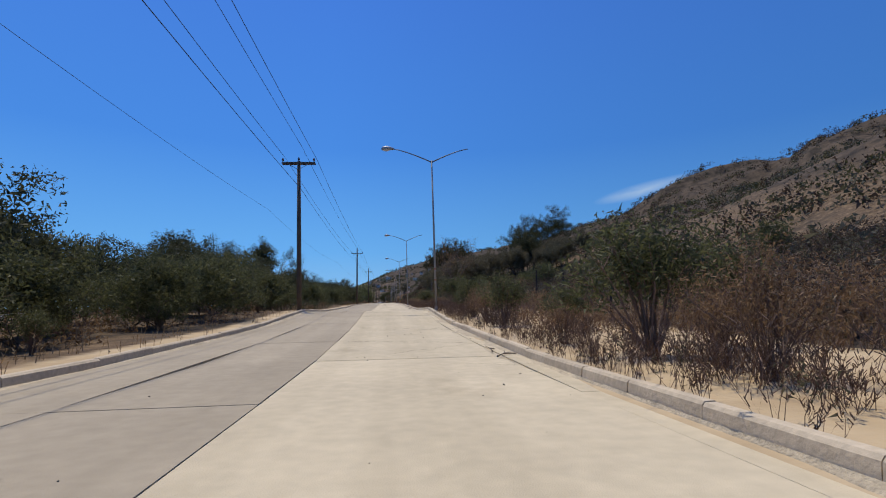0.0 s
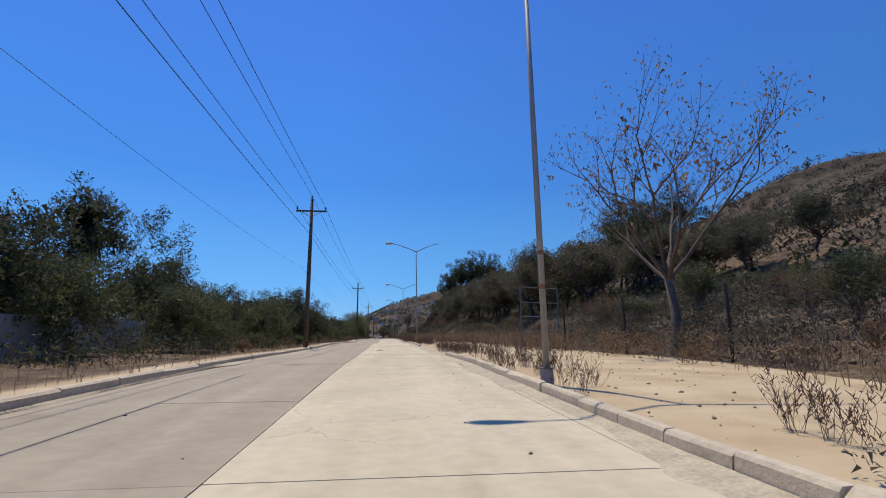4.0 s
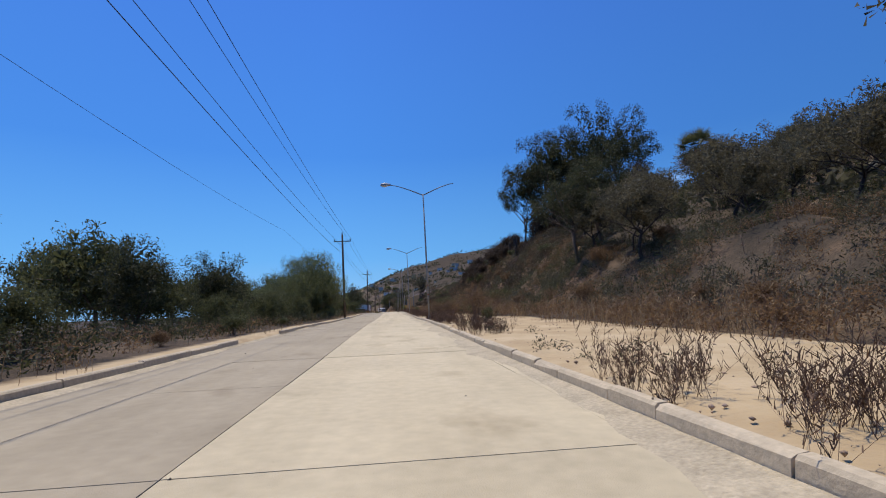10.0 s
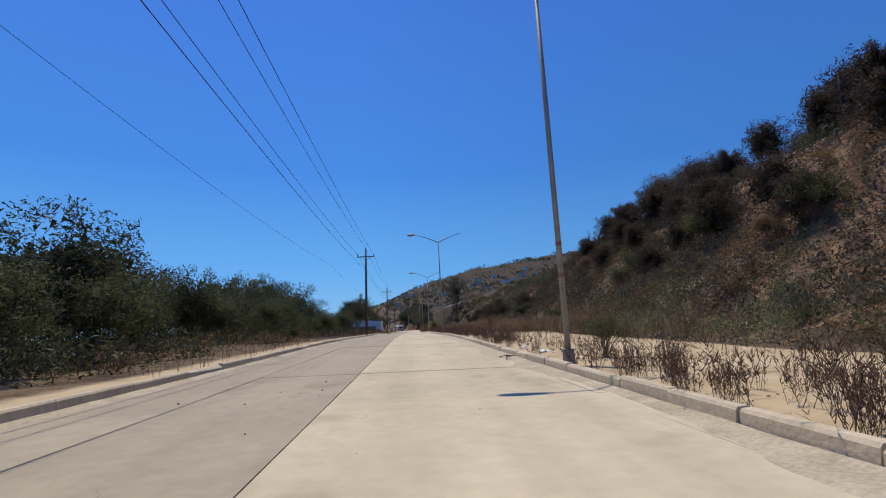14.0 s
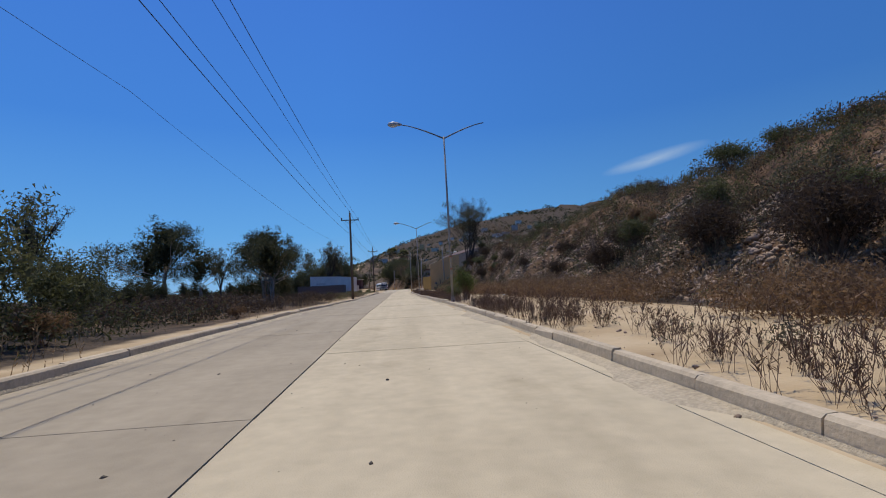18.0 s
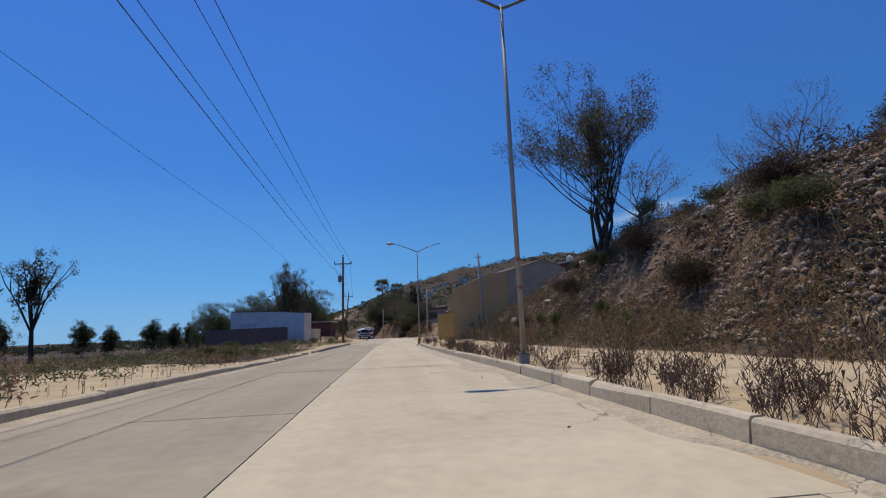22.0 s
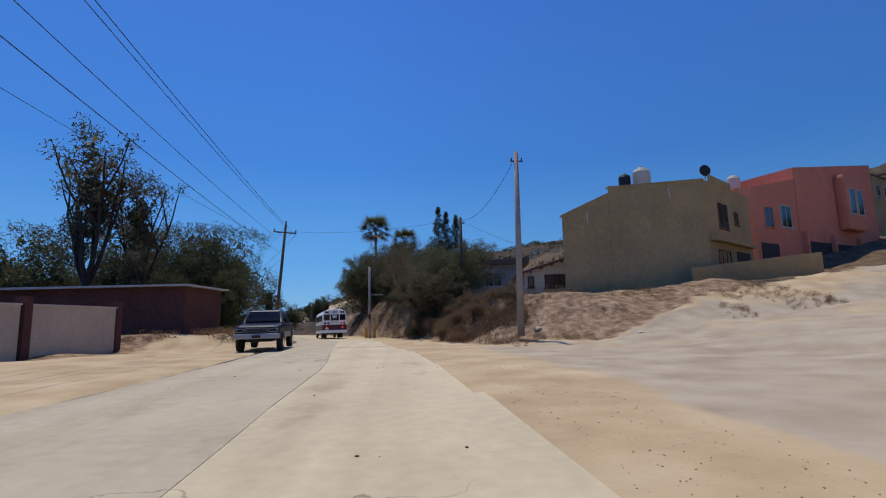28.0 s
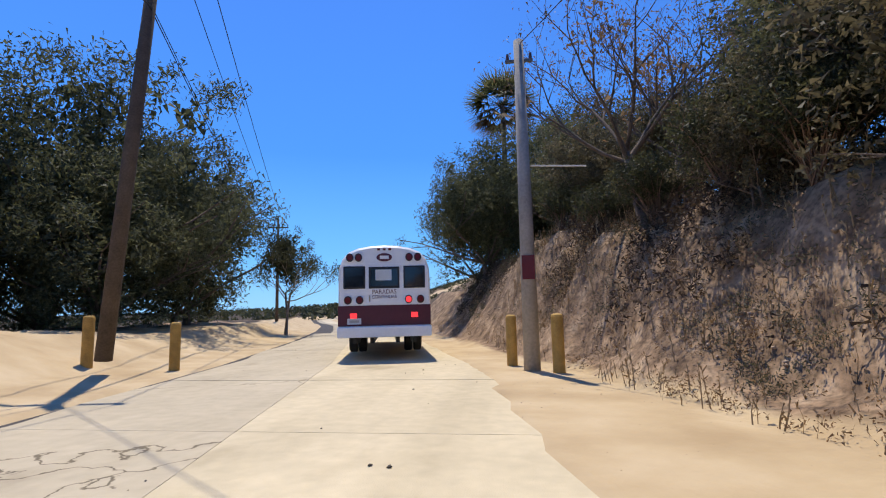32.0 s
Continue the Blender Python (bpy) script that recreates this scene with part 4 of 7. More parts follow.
place(tE, lower(spots(18, (14.5, 18.5), (104, 190), (0.85, 1.1), 40, 4.6) + spots(30, (19, 46), (104, 200), (0.9, 1.15), 41, 4.2, lambda x, y: x > 13 + (y - 98) * 0.02)) + spots(14, (26, 44), (206, 268), (0.6, 0.95), 44, 3.6) + [(25.5, 326, 0.48), (27.2, 327, 0.5), (28.8, 325.5, 0.55), (30.5, 328, 0.6), (21.6, 331, 0.22), (22.4, 332, 0.25)], seed=9)
place(tF, lower(spots(26, (14, 40), (104, 194), (0.9, 1.2), 42, 4.2)), seed=10)
place(tG, lower(spots(22, (15, 46), (104, 200), (0.9, 1.2), 43, 4.4)), seed=11)
tH = tree("eucalyptus_tree", "tall eucalyptus with clumped dark crown", "tree", 8, 15, 6.0, 4.6, "leaf_dark", 100, 0.30, "bark", droop=0.35, stems=2, spread_r=0.85, fill=72, lean=0.12, group=RB, depth=3, aspect=0.3)
place(tH, [(20.0, 223, 0.8), (24, 221, 1.0), (25.5, 224.5, 1.05), (28.5, 224, 1.0), (30.5, 219, 1.1), (14.8, 190, 0.5), (17.6, 191.5, 0.55), (34, 218, 0.92), (44, 144, 1.05), (50, 140, 1.0), (37, 128, 0.85), (40, 142, 0.8), (38, 136, 0.95)], seed=12)
tK = tree("burnt_tree", "dense dark brown half-burnt bushy tree on the bank", "tree", 18, 6.2, 0.4, 2.1, "leaf_umber", 40, 0.22, "char", spread_r=0.55, fill=190, stems=2, group=RB)
place(tK, [(16.8, 252.5, 0.4), (17.6, 256, 0.46), (19, 253, 0.5), (19.6, 259, 0.55), (22, 257, 0.62), (19.2, 262, 0.52), (20.8, 261.5, 0.58), (23, 260, 0.62), (18, 248.5, 0.42), (21, 250, 0.5), (24, 254.5, 0.62), (26, 262, 0.65), (16.6, 258, 0.4), (17.4, 263.5, 0.45), (20.5, 236, 0.5), (23, 240, 0.6), (21.5, 219, 0.75), (23.5, 217, 0.9), (26, 220, 1.0), (28.5, 216, 1.0), (31, 221, 1.05), (24, 225, 0.8), (33, 214, 1.1), (18.6, 229, 0.4), (19.2, 233, 0.42), (20, 238.5, 0.42), (20.6, 243, 0.45), (21, 247, 0.45), (16, 245, 0.45), (15.5, 241, 0.42), (16.5, 238, 0.45), (15.2, 235, 0.4), (17.5, 233, 0.45), (17, 243, 0.5), (14.6, 246, 0.35)], seed=24)
# nearly bare trees
tI = tree("bare_tree", "half-bare tree with fine drooping twigs", "tree", 9, 9.5, 3.2, 3.5, "leaf_dry", 12, 0.14, "bark", droop=0.5, spread_r=0.7, fill=18, depth=4, lean=0.25, rise=0.3)
place(tI, [(10.2, 79.5, 1.12), (16.8, 347, 0.4), (18.6, 349, 0.36), (19, 352, 0.45), (16.5, 358.2, 0.6), (2.0, 451.6, 0.72), (3.4, 454.2, 0.7)], seed=13)
tJ = tree("eucalyptus_tree", "slender eucalyptus with sparse brown-green leaves", "tree", 10, 12.5, 4.2, 3.2, "leaf_euc", 70, 0.17, "char", droop=0.4, stems=4, spread_r=0.6, fill=60, depth=3, lean=0.3, aspect=0.3, rise=0.6, ups=(0.9, 2.2))
place(tJ, [(12.2, 356, 0.95), (13.2, 357.2, 0.8)], seed=14)
# charred trunks on the bank
def dead_trunk(seed, h):
    rr = random.Random(seed)
    e = thing("dead_trunk", "charred bare tree trunk standing on the bank", "dead tree", "charred trunks on the bank")
    bm = bmesh.new()
    p, pts, rad = Vector((0, 0, -0.4)), [Vector((0, 0, -0.4))], [0.17]
    for k in range(4):
        p = p + Vector((rr.uniform(-0.22, 0.22), rr.uniform(-0.22, 0.22), h / 4))
        pts.append(p.copy())
        rad.append(0.15 - 0.025 * k)
    tube(bm, pts, rad, 8)
    part("trunk", bm, "char", e, smooth=True)
    for k in range(2):
        q = pts[2 + k]
        part("branch_stub", tube(bmesh.new(), [q, q + Vector((rr.uniform(-0.6, 0.6), rr.uniform(-0.6, 0.6), rr.uniform(0.3, 0.8)))], [0.06, 0.03], 6), "char", e)
    return e


dk = [dead_trunk(s, h) for s, h in ((1, 3.2), (2, 2.4), (3, 3.8))]
place(dk[0], [(18.5, 222, 1.1), (19.1, 228, 0.9), (20.5, 238, 1.0), (25, 212, 1.1), (20, 205, 1.0), (28, 262, 1.0)], seed=2)
place(dk[1], [(19, 224, 1.2), (19.8, 232, 1.1), (21.5, 241, 0.9), (30, 270, 1.0), (23, 300, 0.9)], seed=3)
place(dk[2], [(19, 226, 0.85), (20.2, 235, 0.7), (23, 228, 0.7), (30, 208, 1.0), (33, 206, 1.0), (24, 297, 0.7), (29, 264, 0.8)], seed=4)


# shrubs
def shrub(name, label, seed, h, r, n_stem, leaf, per, size, twig="twig", group="", sr=0.2):
    rr, rn = random.Random(seed), np.random.default_rng(seed)
    e = thing(name, label, "shrub", group)
    bm, tips = bmesh.new(), []
    for k in range(n_stem):
        a, o = rr.uniform(0, 6.28), rr.random() ** 0.7
        top = Vector((math.cos(a) * r * o, math.sin(a) * r * o, h * rr.uniform(0.65, 1.0) * (1 - 0.3 * o * o)))
        mid = top * 0.5 + Vector((rr.uniform(-0.1, 0.1), rr.uniform(-0.1, 0.1), 0.1 * h))
        tube(bm, [Vector((rr.uniform(-0.1, 0.1), rr.uniform(-0.1, 0.1), -0.1)), mid, top], [0.009 * h, 0.006 * h, 0.003], 4, cap=False)
        tips += [top, mid.lerp(top, 0.6), mid.lerp(top, 0.25)]
        for j in range(3):
            q = mid.lerp(top, rr.uniform(0.0, 0.8))
            t2 = q + Vector((rr.uniform(-0.25, 0.25), rr.uniform(-0.25, 0.25), rr.uniform(0.1, 0.4))) * h * 0.5
            tube(bm, [q, t2], [0.004 * h, 0.002], 3, cap=False)
            tips.append(t2)
    part("stem", bm, twig, e)
    if per:
        v, f = leaves(np.array([tuple(t) for t in tips]), sr * h, per, size, 0.0, 0.3, rn)
        v[:, 2] = np.maximum(v[:, 2], 0.02)
        mesh_ob("foliage", v, f, leaf, e)
    return e


SG = "shrubs beside the road"
sA = shrub("shrub", "green broom-like shrub growing behind the kerb", 1, 2.4, 1.25, 32, "leaf_olive", 20, 0.13, group=SG, sr=0.17)
sB = shrub("shrub", "dry brown twiggy shrub behind the kerb", 2, 1.5, 1.0, 34, "leaf_dry", 16, 0.06, group=SG)
sC = shrub("shrub", "rust-brown dry bush on the slope", 3, 1.4, 1.0, 30, "leaf_dry", 22, 0.12, group=SG, sr=0.22)
sD = shrub("shrub", "grey-green low bush on the slope", 4, 1.5, 1.2, 26, "leaf_olive", 24, 0.14, group=SG, sr=0.25)
place(sA, [(4.6, 11, 1.0), (5.4, 17, 0.55), (6.6, 12, 0.9), (4.2, 20, 0.75), (4.2, 26, 0.8), (4.35, 54.9, 0.78), (4.8, 56.2, 0.6), (4.1, 29, 0.5), (4.4, 33.5, 0.85), (4.4, 153, 0.6), (4.1, 149, 0.5), (4.4, 190.5, 0.7), (4.3, 174, 0.35), (5.6, 185, 0.5), (-5.95, 107.6, 0.42), (4.2, 228.5, 0.4), (3.9, 308.8, 0.4), (3.3, 300.5, 0.32), (4.5, 310.5, 0.3)] + spots(8, (11, 26), (-10, 95), (0.6, 1.3), 51, 3) + spots(10, (12, 24), (215, 300), (0.4, 0.9), 52, 3) + spots(12, (-12, -7), (-10, 60), (0.3, 0.7), 53, 3) + spots(10, (12, 30), (330, 420), (0.3, 0.6), 54, 4, lambda x, y: y < 372), seed=15)
place(sB, [(3.5, 190.2, 0.9), (3.9, 191.3, 1.0), (4.5, 190.3, 1.0), (3.6, 188.2, 0.7), (4.6, 188.9, 0.9), (3.7, 112.4, 0.45), (3.9, 113.8, 0.55), (4.5, 112.6, 0.6), (3.5, 110.4, 0.4), (4.2, 115.2, 0.5), (4.4, 8.2, 1.05), (4.7, 9.4, 0.8), (4.0, 13.5, 0.6), (5.2, 7.2, 0.9), (4.2, 22.5, 0.9), (4.4, 24, 1.0), (4.0, 174.6, 1.2), (4.3, 188, 0.9), (4.8, 192, 1.0), (4.2, 193.3, 1.0), (4.4, 209.4, 0.85), (4.2, 215, 0.5), (4.2, 240, 0.55), (4.3, 244.5, 0.8), (4.6, 154.5, 0.8), (4.4, 152, 0.9)] + spots(26, (9.5, 24), (-14, 96), (0.7, 1.4), 61, 2.0) + spots(12, (9.6, 16), (96, 215), (0.4, 0.9), 62, 2.0), seed=16)
place(sC, spots(34, (9, 20), (98, 372), (0.5, 1.1), 71, 1.9) + spots(16, (9.5, 24), (-10, 96), (0.6, 1.2), 72, 2.4) + spots(16, (-9, -6.3), (20, 330), (0.3, 0.6), 73, 2.4), seed=17)
place(sD, [(3.8, 189.9, 0.55), (4.4, 191.6, 0.7), (5.0, 190.6, 0.75)] + spots(26, (9, 20), (200, 372), (0.5, 1.1), 81, 2.2) + spots(12, (10, 30), (-10, 96), (0.7, 1.3), 82, 3) + spots(20, (-11, -6.5), (50, 330), (0.4, 0.8), 83, 2.4) + spots(14, (-14, -7), (352, 400), (0.3, 0.6), 84, 2.0), seed=18)

sE = shrub("shrub", "large dense brown bush beside the dirt shoulder", 5, 1.9, 1.25, 46, "leaf_dry", 22, 0.11, group=SG, sr=0.17)
place(sE, [(5.3, 427.6, 0.6), (6.0, 426.8, 0.42), (4.6, 429.2, 0.55), (4.3, 427.2, 0.45), (5.2, 426.2, 0.38), (6.6, 428.6, 0.36), (4.2, 431.0, 0.62), (5.3, 431.4, 0.48), (3.6, 433.0, 0.7), (4.6, 433.6, 0.75), (6.3, 431.0, 0.34), (3.4, 435.0, 0.5), (7.6, 430.0, 0.3), (8.6, 428.6, 0.28), (4.2, 435.4, 0.55), (3.1, 434.2, 0.4)], seed=19)

sF = shrub("shrub", "dark leafy shrub in the shade of the bank", 6, 2.0, 1.2, 44, "leaf_dark", 26, 0.11, group=SG, sr=0.18)
# the low dark ones near y 434 are added to deepen the bank's shade
place(sF, [(2.9, 433.6, 0.42), (3.2, 434.6, 0.6), (2.7, 434.8, 0.36), (3.5, 433.2, 0.6), (2.6, 435.6, 0.36), (3.6, 434.2, 0.75), (4.4, 435.2, 0.9), (3.3, 435.6, 0.55), (5.0, 436.6, 0.9), (4.2, 433.2, 0.6), (2.9, 446.6, 0.8), (2.5, 448.4, 0.9), (3.4, 445.2, 0.7), (2.0, 450.8, 0.8), (3.3, 447.6, 1.1), (1.4, 453.5, 0.8), (3.6, 443.9, 0.5), (4.0, 449.8, 1.2), (0.6, 456.6, 0.9)], seed=20)

sG = shrub("shrub", "yellow-green tall shrub growing against the lamp foot", 8, 2.2, 0.7, 30, "leaf_green", 22, 0.11, group=SG, sr=0.16)
place(sG, [(4.0, 302.2, 0.85), (4.4, 303.4, 0.6), (10.2, 352, 0.5), (9.6, 357, 0.45), (9.4, 348, 0.5), (10, 361, 0.4)], seed=22)

sH = shrub("shrub", "large round dark brown bush on the cut bank", 9, 1.9, 1.3, 44, "leaf_umber", 34, 0.1, group=SG, sr=0.2)
place(sH, [(11, 285, 1.2), (12.2, 286.5, 1.1), (11.5, 290.5, 1.0), (12.6, 292, 0.9), (11, 298.5, 0.9), (13, 300, 0.9), (12, 281, 1.1), (10.6, 305, 0.6), (12.8, 309, 0.7), (11.6, 317, 0.6), (12.5, 326, 0.7), (11.4, 338, 0.8), (10.8, 346, 0.8), (12.4, 352, 0.9), (11.2, 358, 0.75), (13.2, 344, 0.9), (10.4, 366, 0.65), (12.0, 362, 0.6), (13.5, 276, 1.0), (12.4, 270, 0.9)], seed=25)

# weeds, brush and scrub that nobody could count
def stalks(n, xr, yr, hr, seed, leaf_n=7, patch=0.5, wide=0.006, freq=0.25, test=None, leaf_w=1.1, clump=0):
    rn = np.random.default_rng(seed)
    y = rn.uniform(*yr, n * 3)
    x = rn.uniform(*xr, n * 3) + road_x(y)
    ok = fbm(x, y, freq, seed) + 0.5 > patch
    if test is not None:
        ok &= test(x, y)
    x, y = x[ok][:n], y[ok][:n]
    n = len(x)
    lean = 0.13
    h = rn.uniform(*hr, n)
    if clump:
        k = np.arange(n) // clump * clump
        size = rn.uniform(0.35, 1.0, n)[k]
        x, y = x[k] + rn.normal(0, 0.05, n), y[k] + rn.normal(0, 0.07, n)
        h, lean = (hr[0] + (hr[1] - hr[0]) * size) * rn.uniform(0.55, 1.0, n), 0.34
    z = land(x, y) - 0.03
    p0 = np.stack([x, y, z], 1)
    tip = p0 + np.stack([rn.normal(0, lean, n) * h, rn.normal(0, lean, n) * h, h], 1)
    ang = rn.uniform(0, 3.14, n)
    sx = np.stack([np.cos(ang), np.sin(ang), 0 * ang], 1) * wide
    mid = (p0 + tip) / 2 + rn.normal(0, 0.015, (n, 3))
    v = [np.stack([p0 - sx, p0 + sx, mid + sx * 0.8, mid - sx * 0.8], 1), np.stack([mid - sx * 0.8, mid + sx * 0.8, tip + sx * 0.3, tip - sx * 0.3], 1)]
    for k in range(leaf_n):
        t = rn.uniform(0.25, 1.0, (n, 1))
        q = p0 + (tip - p0) * t
        d = rn.normal(size=(n, 3))
        d[:, 2] = np.abs(d[:, 2]) + 0.8
        d /= np.linalg.norm(d, axis=1, keepdims=True)
        ln = h[:, None] * rn.uniform(0.06, 0.22, (n, 1))
        w = np.cross(d, rn.normal(size=(n, 3)))
        w /= np.linalg.norm(w, axis=1, keepdims=True)
        w *= wide * leaf_w
        v.append(np.stack([q - w, q + w, q + d * ln + w * 0.6, q + d * ln - w * 0.6], 1))
    v = np.concatenate(v).reshape(-1, 3)
    return v, np.arange(len(v)).reshape(-1, 4)


def stuff(name, vf, material, label, category):
    ob = mesh_ob(name, *vf, material)
    return tagged(ob, label, category, kind="stuff")


stuff("dry_weeds", stalks(19000, (X_KERB + 0.2, 4.2), (-8, 379), (0.12, 0.85), 91, 11, 0.29, 0.0032, freq=0.4, leaf_w=1.5, clump=10, test=lambda x, y: ((y < 358) | (np.sin(y * 1.9) > 0.1)) & ((y < 92) | (y > 147) | ((y > 104) & (y < 119)) | ((x < 3.45) & (y > 104)))), "weed", "dry reddish-brown weeds growing along the kerb", "weeds")
stuff("dry_weeds", stalks(1700, (X_KERB + 0.2, 3.4), (284, 352), (0.12, 0.5), 98, 9, 0.4, 0.0045, freq=0.4, leaf_w=1.6, clump=9), "twig", "dark dry stalks standing in a row behind the kerb", "weeds")
stuff("dry_weeds", stalks(1500, (X_LEFT - 1.6, X_LEFT - 0.25), (-8, 366), (0.12, 0.5), 92, 7, 0.5), "straw", "dry straw-coloured weeds along the west kerb", "weeds")
stuff("dry_brush", stalks(9000, (7.9, 11.5), (-10, 386), (0.4, 1.15), 93, 7, 0.34, 0.010), "straw", "dry rust-brown brush at the foot of the slope", "brush")
stuff("dry_brush", stalks(6000, (12, 30), (-12, 372), (0.3, 0.9), 94, 7, 0.45, 0.013), "twig", "grey-brown brush on the slope", "brush")
stuff("dry_grass", stalks(7000, (-24, -6.4), (-10, 400), (0.2, 0.7), 95, 6, 0.42, 0.010), "straw", "dry grass on the west side", "grass")
stuff("dry_grass", stalks(7000, (3.0, 22), (420, 470), (0.15, 0.6), 96, 6, 0.45, 0.009, 0.4, lambda x, y: x - road_x(y) > np.interp(y, LAND[:, 0], LAND[:, 1]) - 0.2 + 40 * ((y < 431) & (x > 7.5))), "straw", "dry grass on the earth bank", "grass")


def scrub(n, xr, yr, r, seed, per, size, power=1.0):
    rn = np.random.default_rng(seed)
    y = rn.uniform(*yr, n * 2)
    x = xr[0] + (xr[1] - xr[0]) * rn.random(n * 2) ** power
    ok = (fbm(x, y, 0.03, seed) + 0.55 * rn.random(n * 2) > 0.16) & ~((y > 376) & (y < 475) & (x < 90))
    x, y = x[ok][:n], y[ok][:n]
    k = rn.uniform(0.5, 1.3, len(x))
    c = np.stack([x, y, land(x, y) + r * 0.3 * k], 1)
    return leaves(c, r, per, size, 0, 0.6, rn)


stuff("hill_scrub", scrub(5000, (26, 210), (-20, 460), 1.2, 101, 18, 0.6, 1.3), "leaf_dark", "dark scrub scattered over the rocky hillside", "scrub")
stuff("hill_scrub", scrub(7000, (45, 330), (-40, 480), 1.5, 104, 18, 0.6, 1.1), "leaf_umber", "dark brown scrub covering the rocky hillside", "scrub")
stuff("hill_scrub", scrub(5500, (26, 320), (0, 620), 1.4, 102, 16, 0.65, 1.4), "leaf_euc", "brown scrub scattered over the rocky hillside", "scrub")
stuff("hill_scrub", scrub(9000, (-260, 900), (600, 1560), 3.4, 103, 14, 2.1), "leaf_dark", "dark scrub and trees on the far ridge", "scrub")


def brush(n, ur, yr, r, seed, per, size, patch=-0.1, freq=0.12, lift=0.0):
    """Leafy clumps beside the road, in patches."""
    rn = np.random.default_rng(seed)
    y = rn.uniform(*yr, n * 4)
    u = rn.uniform(*ur, n * 4)
    x = u + road_x(y)
    ok = fbm(x, y, freq, seed) > patch
    x, y = x[ok][:n], y[ok][:n]
    c = np.stack([x, y, land(x, y) + rn.uniform(0.0, 0.8, len(x)) * r + lift * rn.random(len(x))], 1)
    v, f = leaves(c, r, per, size, 0, 0.35, rn)
    return v, f


stuff("brush", brush(3600, (8.2, 10.4), (-12, 388), 0.34, 121, 36, 0.11, -0.16, 0.15, 0.7), "leaf_dry", "dry rust-brown brush at the foot of the slope", "brush")
stuff("brush", brush(3000, (11.5, 34), (-12, 372), 0.65, 122, 34, 0.2), "leaf_euc", "grey-brown brush covering the slope", "brush")
stuff("brush", brush(2400, (11, 40), (-12, 290), 0.75, 123, 40, 0.19, -0.02), "leaf_dark", "dark green brush covering the slope", "brush")
stuff("brush", brush(2600, (9.6, 42), (-12, 100), 0.8, 127, 40, 0.17, -0.12, 0.1, 0.9), "leaf_umber", "dark brown brush crowding the slope", "brush")
stuff("brush", brush(1500, (9.2, 22), (-12, 98), 0.5, 128, 40, 0.12, -0.1, 0.2, 1.0), "leaf_euc", "grey-brown tall brush behind the wire fence", "brush")
stuff("dry_brush", stalks(4500, (4.2, 9.0), (-8, 66), (0.2, 0.8), 97, 9, 0.5, 0.005, freq=0.3, clump=14), "twig", "grey-brown dry brush covering the sand behind the kerb", "brush")
stuff("brush", brush(600, (4.4, 9.0), (-8, 64), 0.3, 129, 50, 0.09, 0.02, 0.25, 0.3), "leaf_dry", "low rust-brown brush on the sand behind the kerb", "brush")
stuff("brush", brush(1300, (-13, -6.9), (40, 296), 0.7, 124, 60, 0.15, -0.2), "leaf_dark", "dark tangled brush behind the west kerb", "brush")
stuff("brush", brush(1100, (-16, -6.6), (-12, 380), 0.5, 125, 46, 0.13, 0.0), "leaf_dry", "dry brown brush behind the west kerb", "brush")
stuff("brush", brush(420, (3.4, 5.2), (-8, 371), 0.22, 126, 40, 0.07, 0.1, 0.4), "leaf_euc", "low dusty weeds behind the kerb", "weeds")

stuff("brush", brush(3600, (9.2, 21), (196, 284), 0.36, 131, 52, 0.12, -0.12, 0.3, 0.3), "leaf_dry", "dry brown brush all over the cut bank", "brush")
stuff("brush", brush(3000, (10.5, 24), (190, 300), 0.44, 132, 52, 0.13, -0.06, 0.25, 0.4), "leaf_euc", "grey-brown brush on the cut bank", "brush")
stuff("brush", brush(900, (9.2, 22), (196, 388), 0.42, 133, 60, 0.12, 0.04, 0.16), "leaf_olive", "olive-green bushes on the cut bank", "brush")
stuff("brush", brush(2000, (14, 24), (280, 352), 0.36, 151, 44, 0.1, -0.15, 0.2, 0.3), "leaf_dry", "dry straw-brown brush along the top of the rubble bank", "brush")
stuff("brush", brush(1500, (9.2, 20), (338, 389), 0.34, 152, 50, 0.1, -0.06, 0.22, 0.4), "leaf_dry", "dry brown brush on the earth bank", "brush")
stuff("brush", brush(900, (9.4, 20), (340, 389), 0.4, 153, 56, 0.1, 0.0, 0.25, 0.5), "leaf_euc", "grey-brown bushes on the earth bank", "brush")
stuff("brush", brush(900, (9.2, 18), (186, 262), 0.42, 154, 56, 0.1, 0.02, 0.2, 0.4), "leaf_olive", "olive broom bushes low on the cut bank", "brush")
stuff("brush", brush(220, (8.6, 13), (192, 250), 0.42, 155, 70, 0.09, 0.12, 0.2, 0.5), "leaf_pepper", "yellow-green broom bushes at the foot of the bank", "brush")
stuff("brush", brush(1700, (11.5, 26), (200, 272), 0.55, 138, 56, 0.14, 0.0, 0.22, 0.9), "leaf_umber", "dark brown bushes crowding the cut bank", "brush")
stuff("brush", brush(1300, (9.6, 20), (262, 390), 0.42, 139, 56, 0.12, 0.04, 0.22, 0.6), "leaf_umber", "dark brown bushes on the rubble bank", "brush")
stuff("brush", brush(2600, (14.5, 28), (284, 352), 0.42, 140, 44, 0.12, -0.22, 0.14, 0.35), "leaf_olive", "olive-green scrub along the top of the bank", "brush")
stuff("brush", brush(1000, (-20, -6.6), (292, 330), 0.5, 141, 38, 0.15, -0.08, 0.14, 0.5), "leaf_umber", "dark brush west of the road", "brush")
stuff("brush", brush(500, (8.2, 10.4), (196, 386), 0.4, 142, 34, 0.12, 0.1, 0.1, 0.5), "leaf_olive", "green broom bushes at the foot of the bank", "brush")
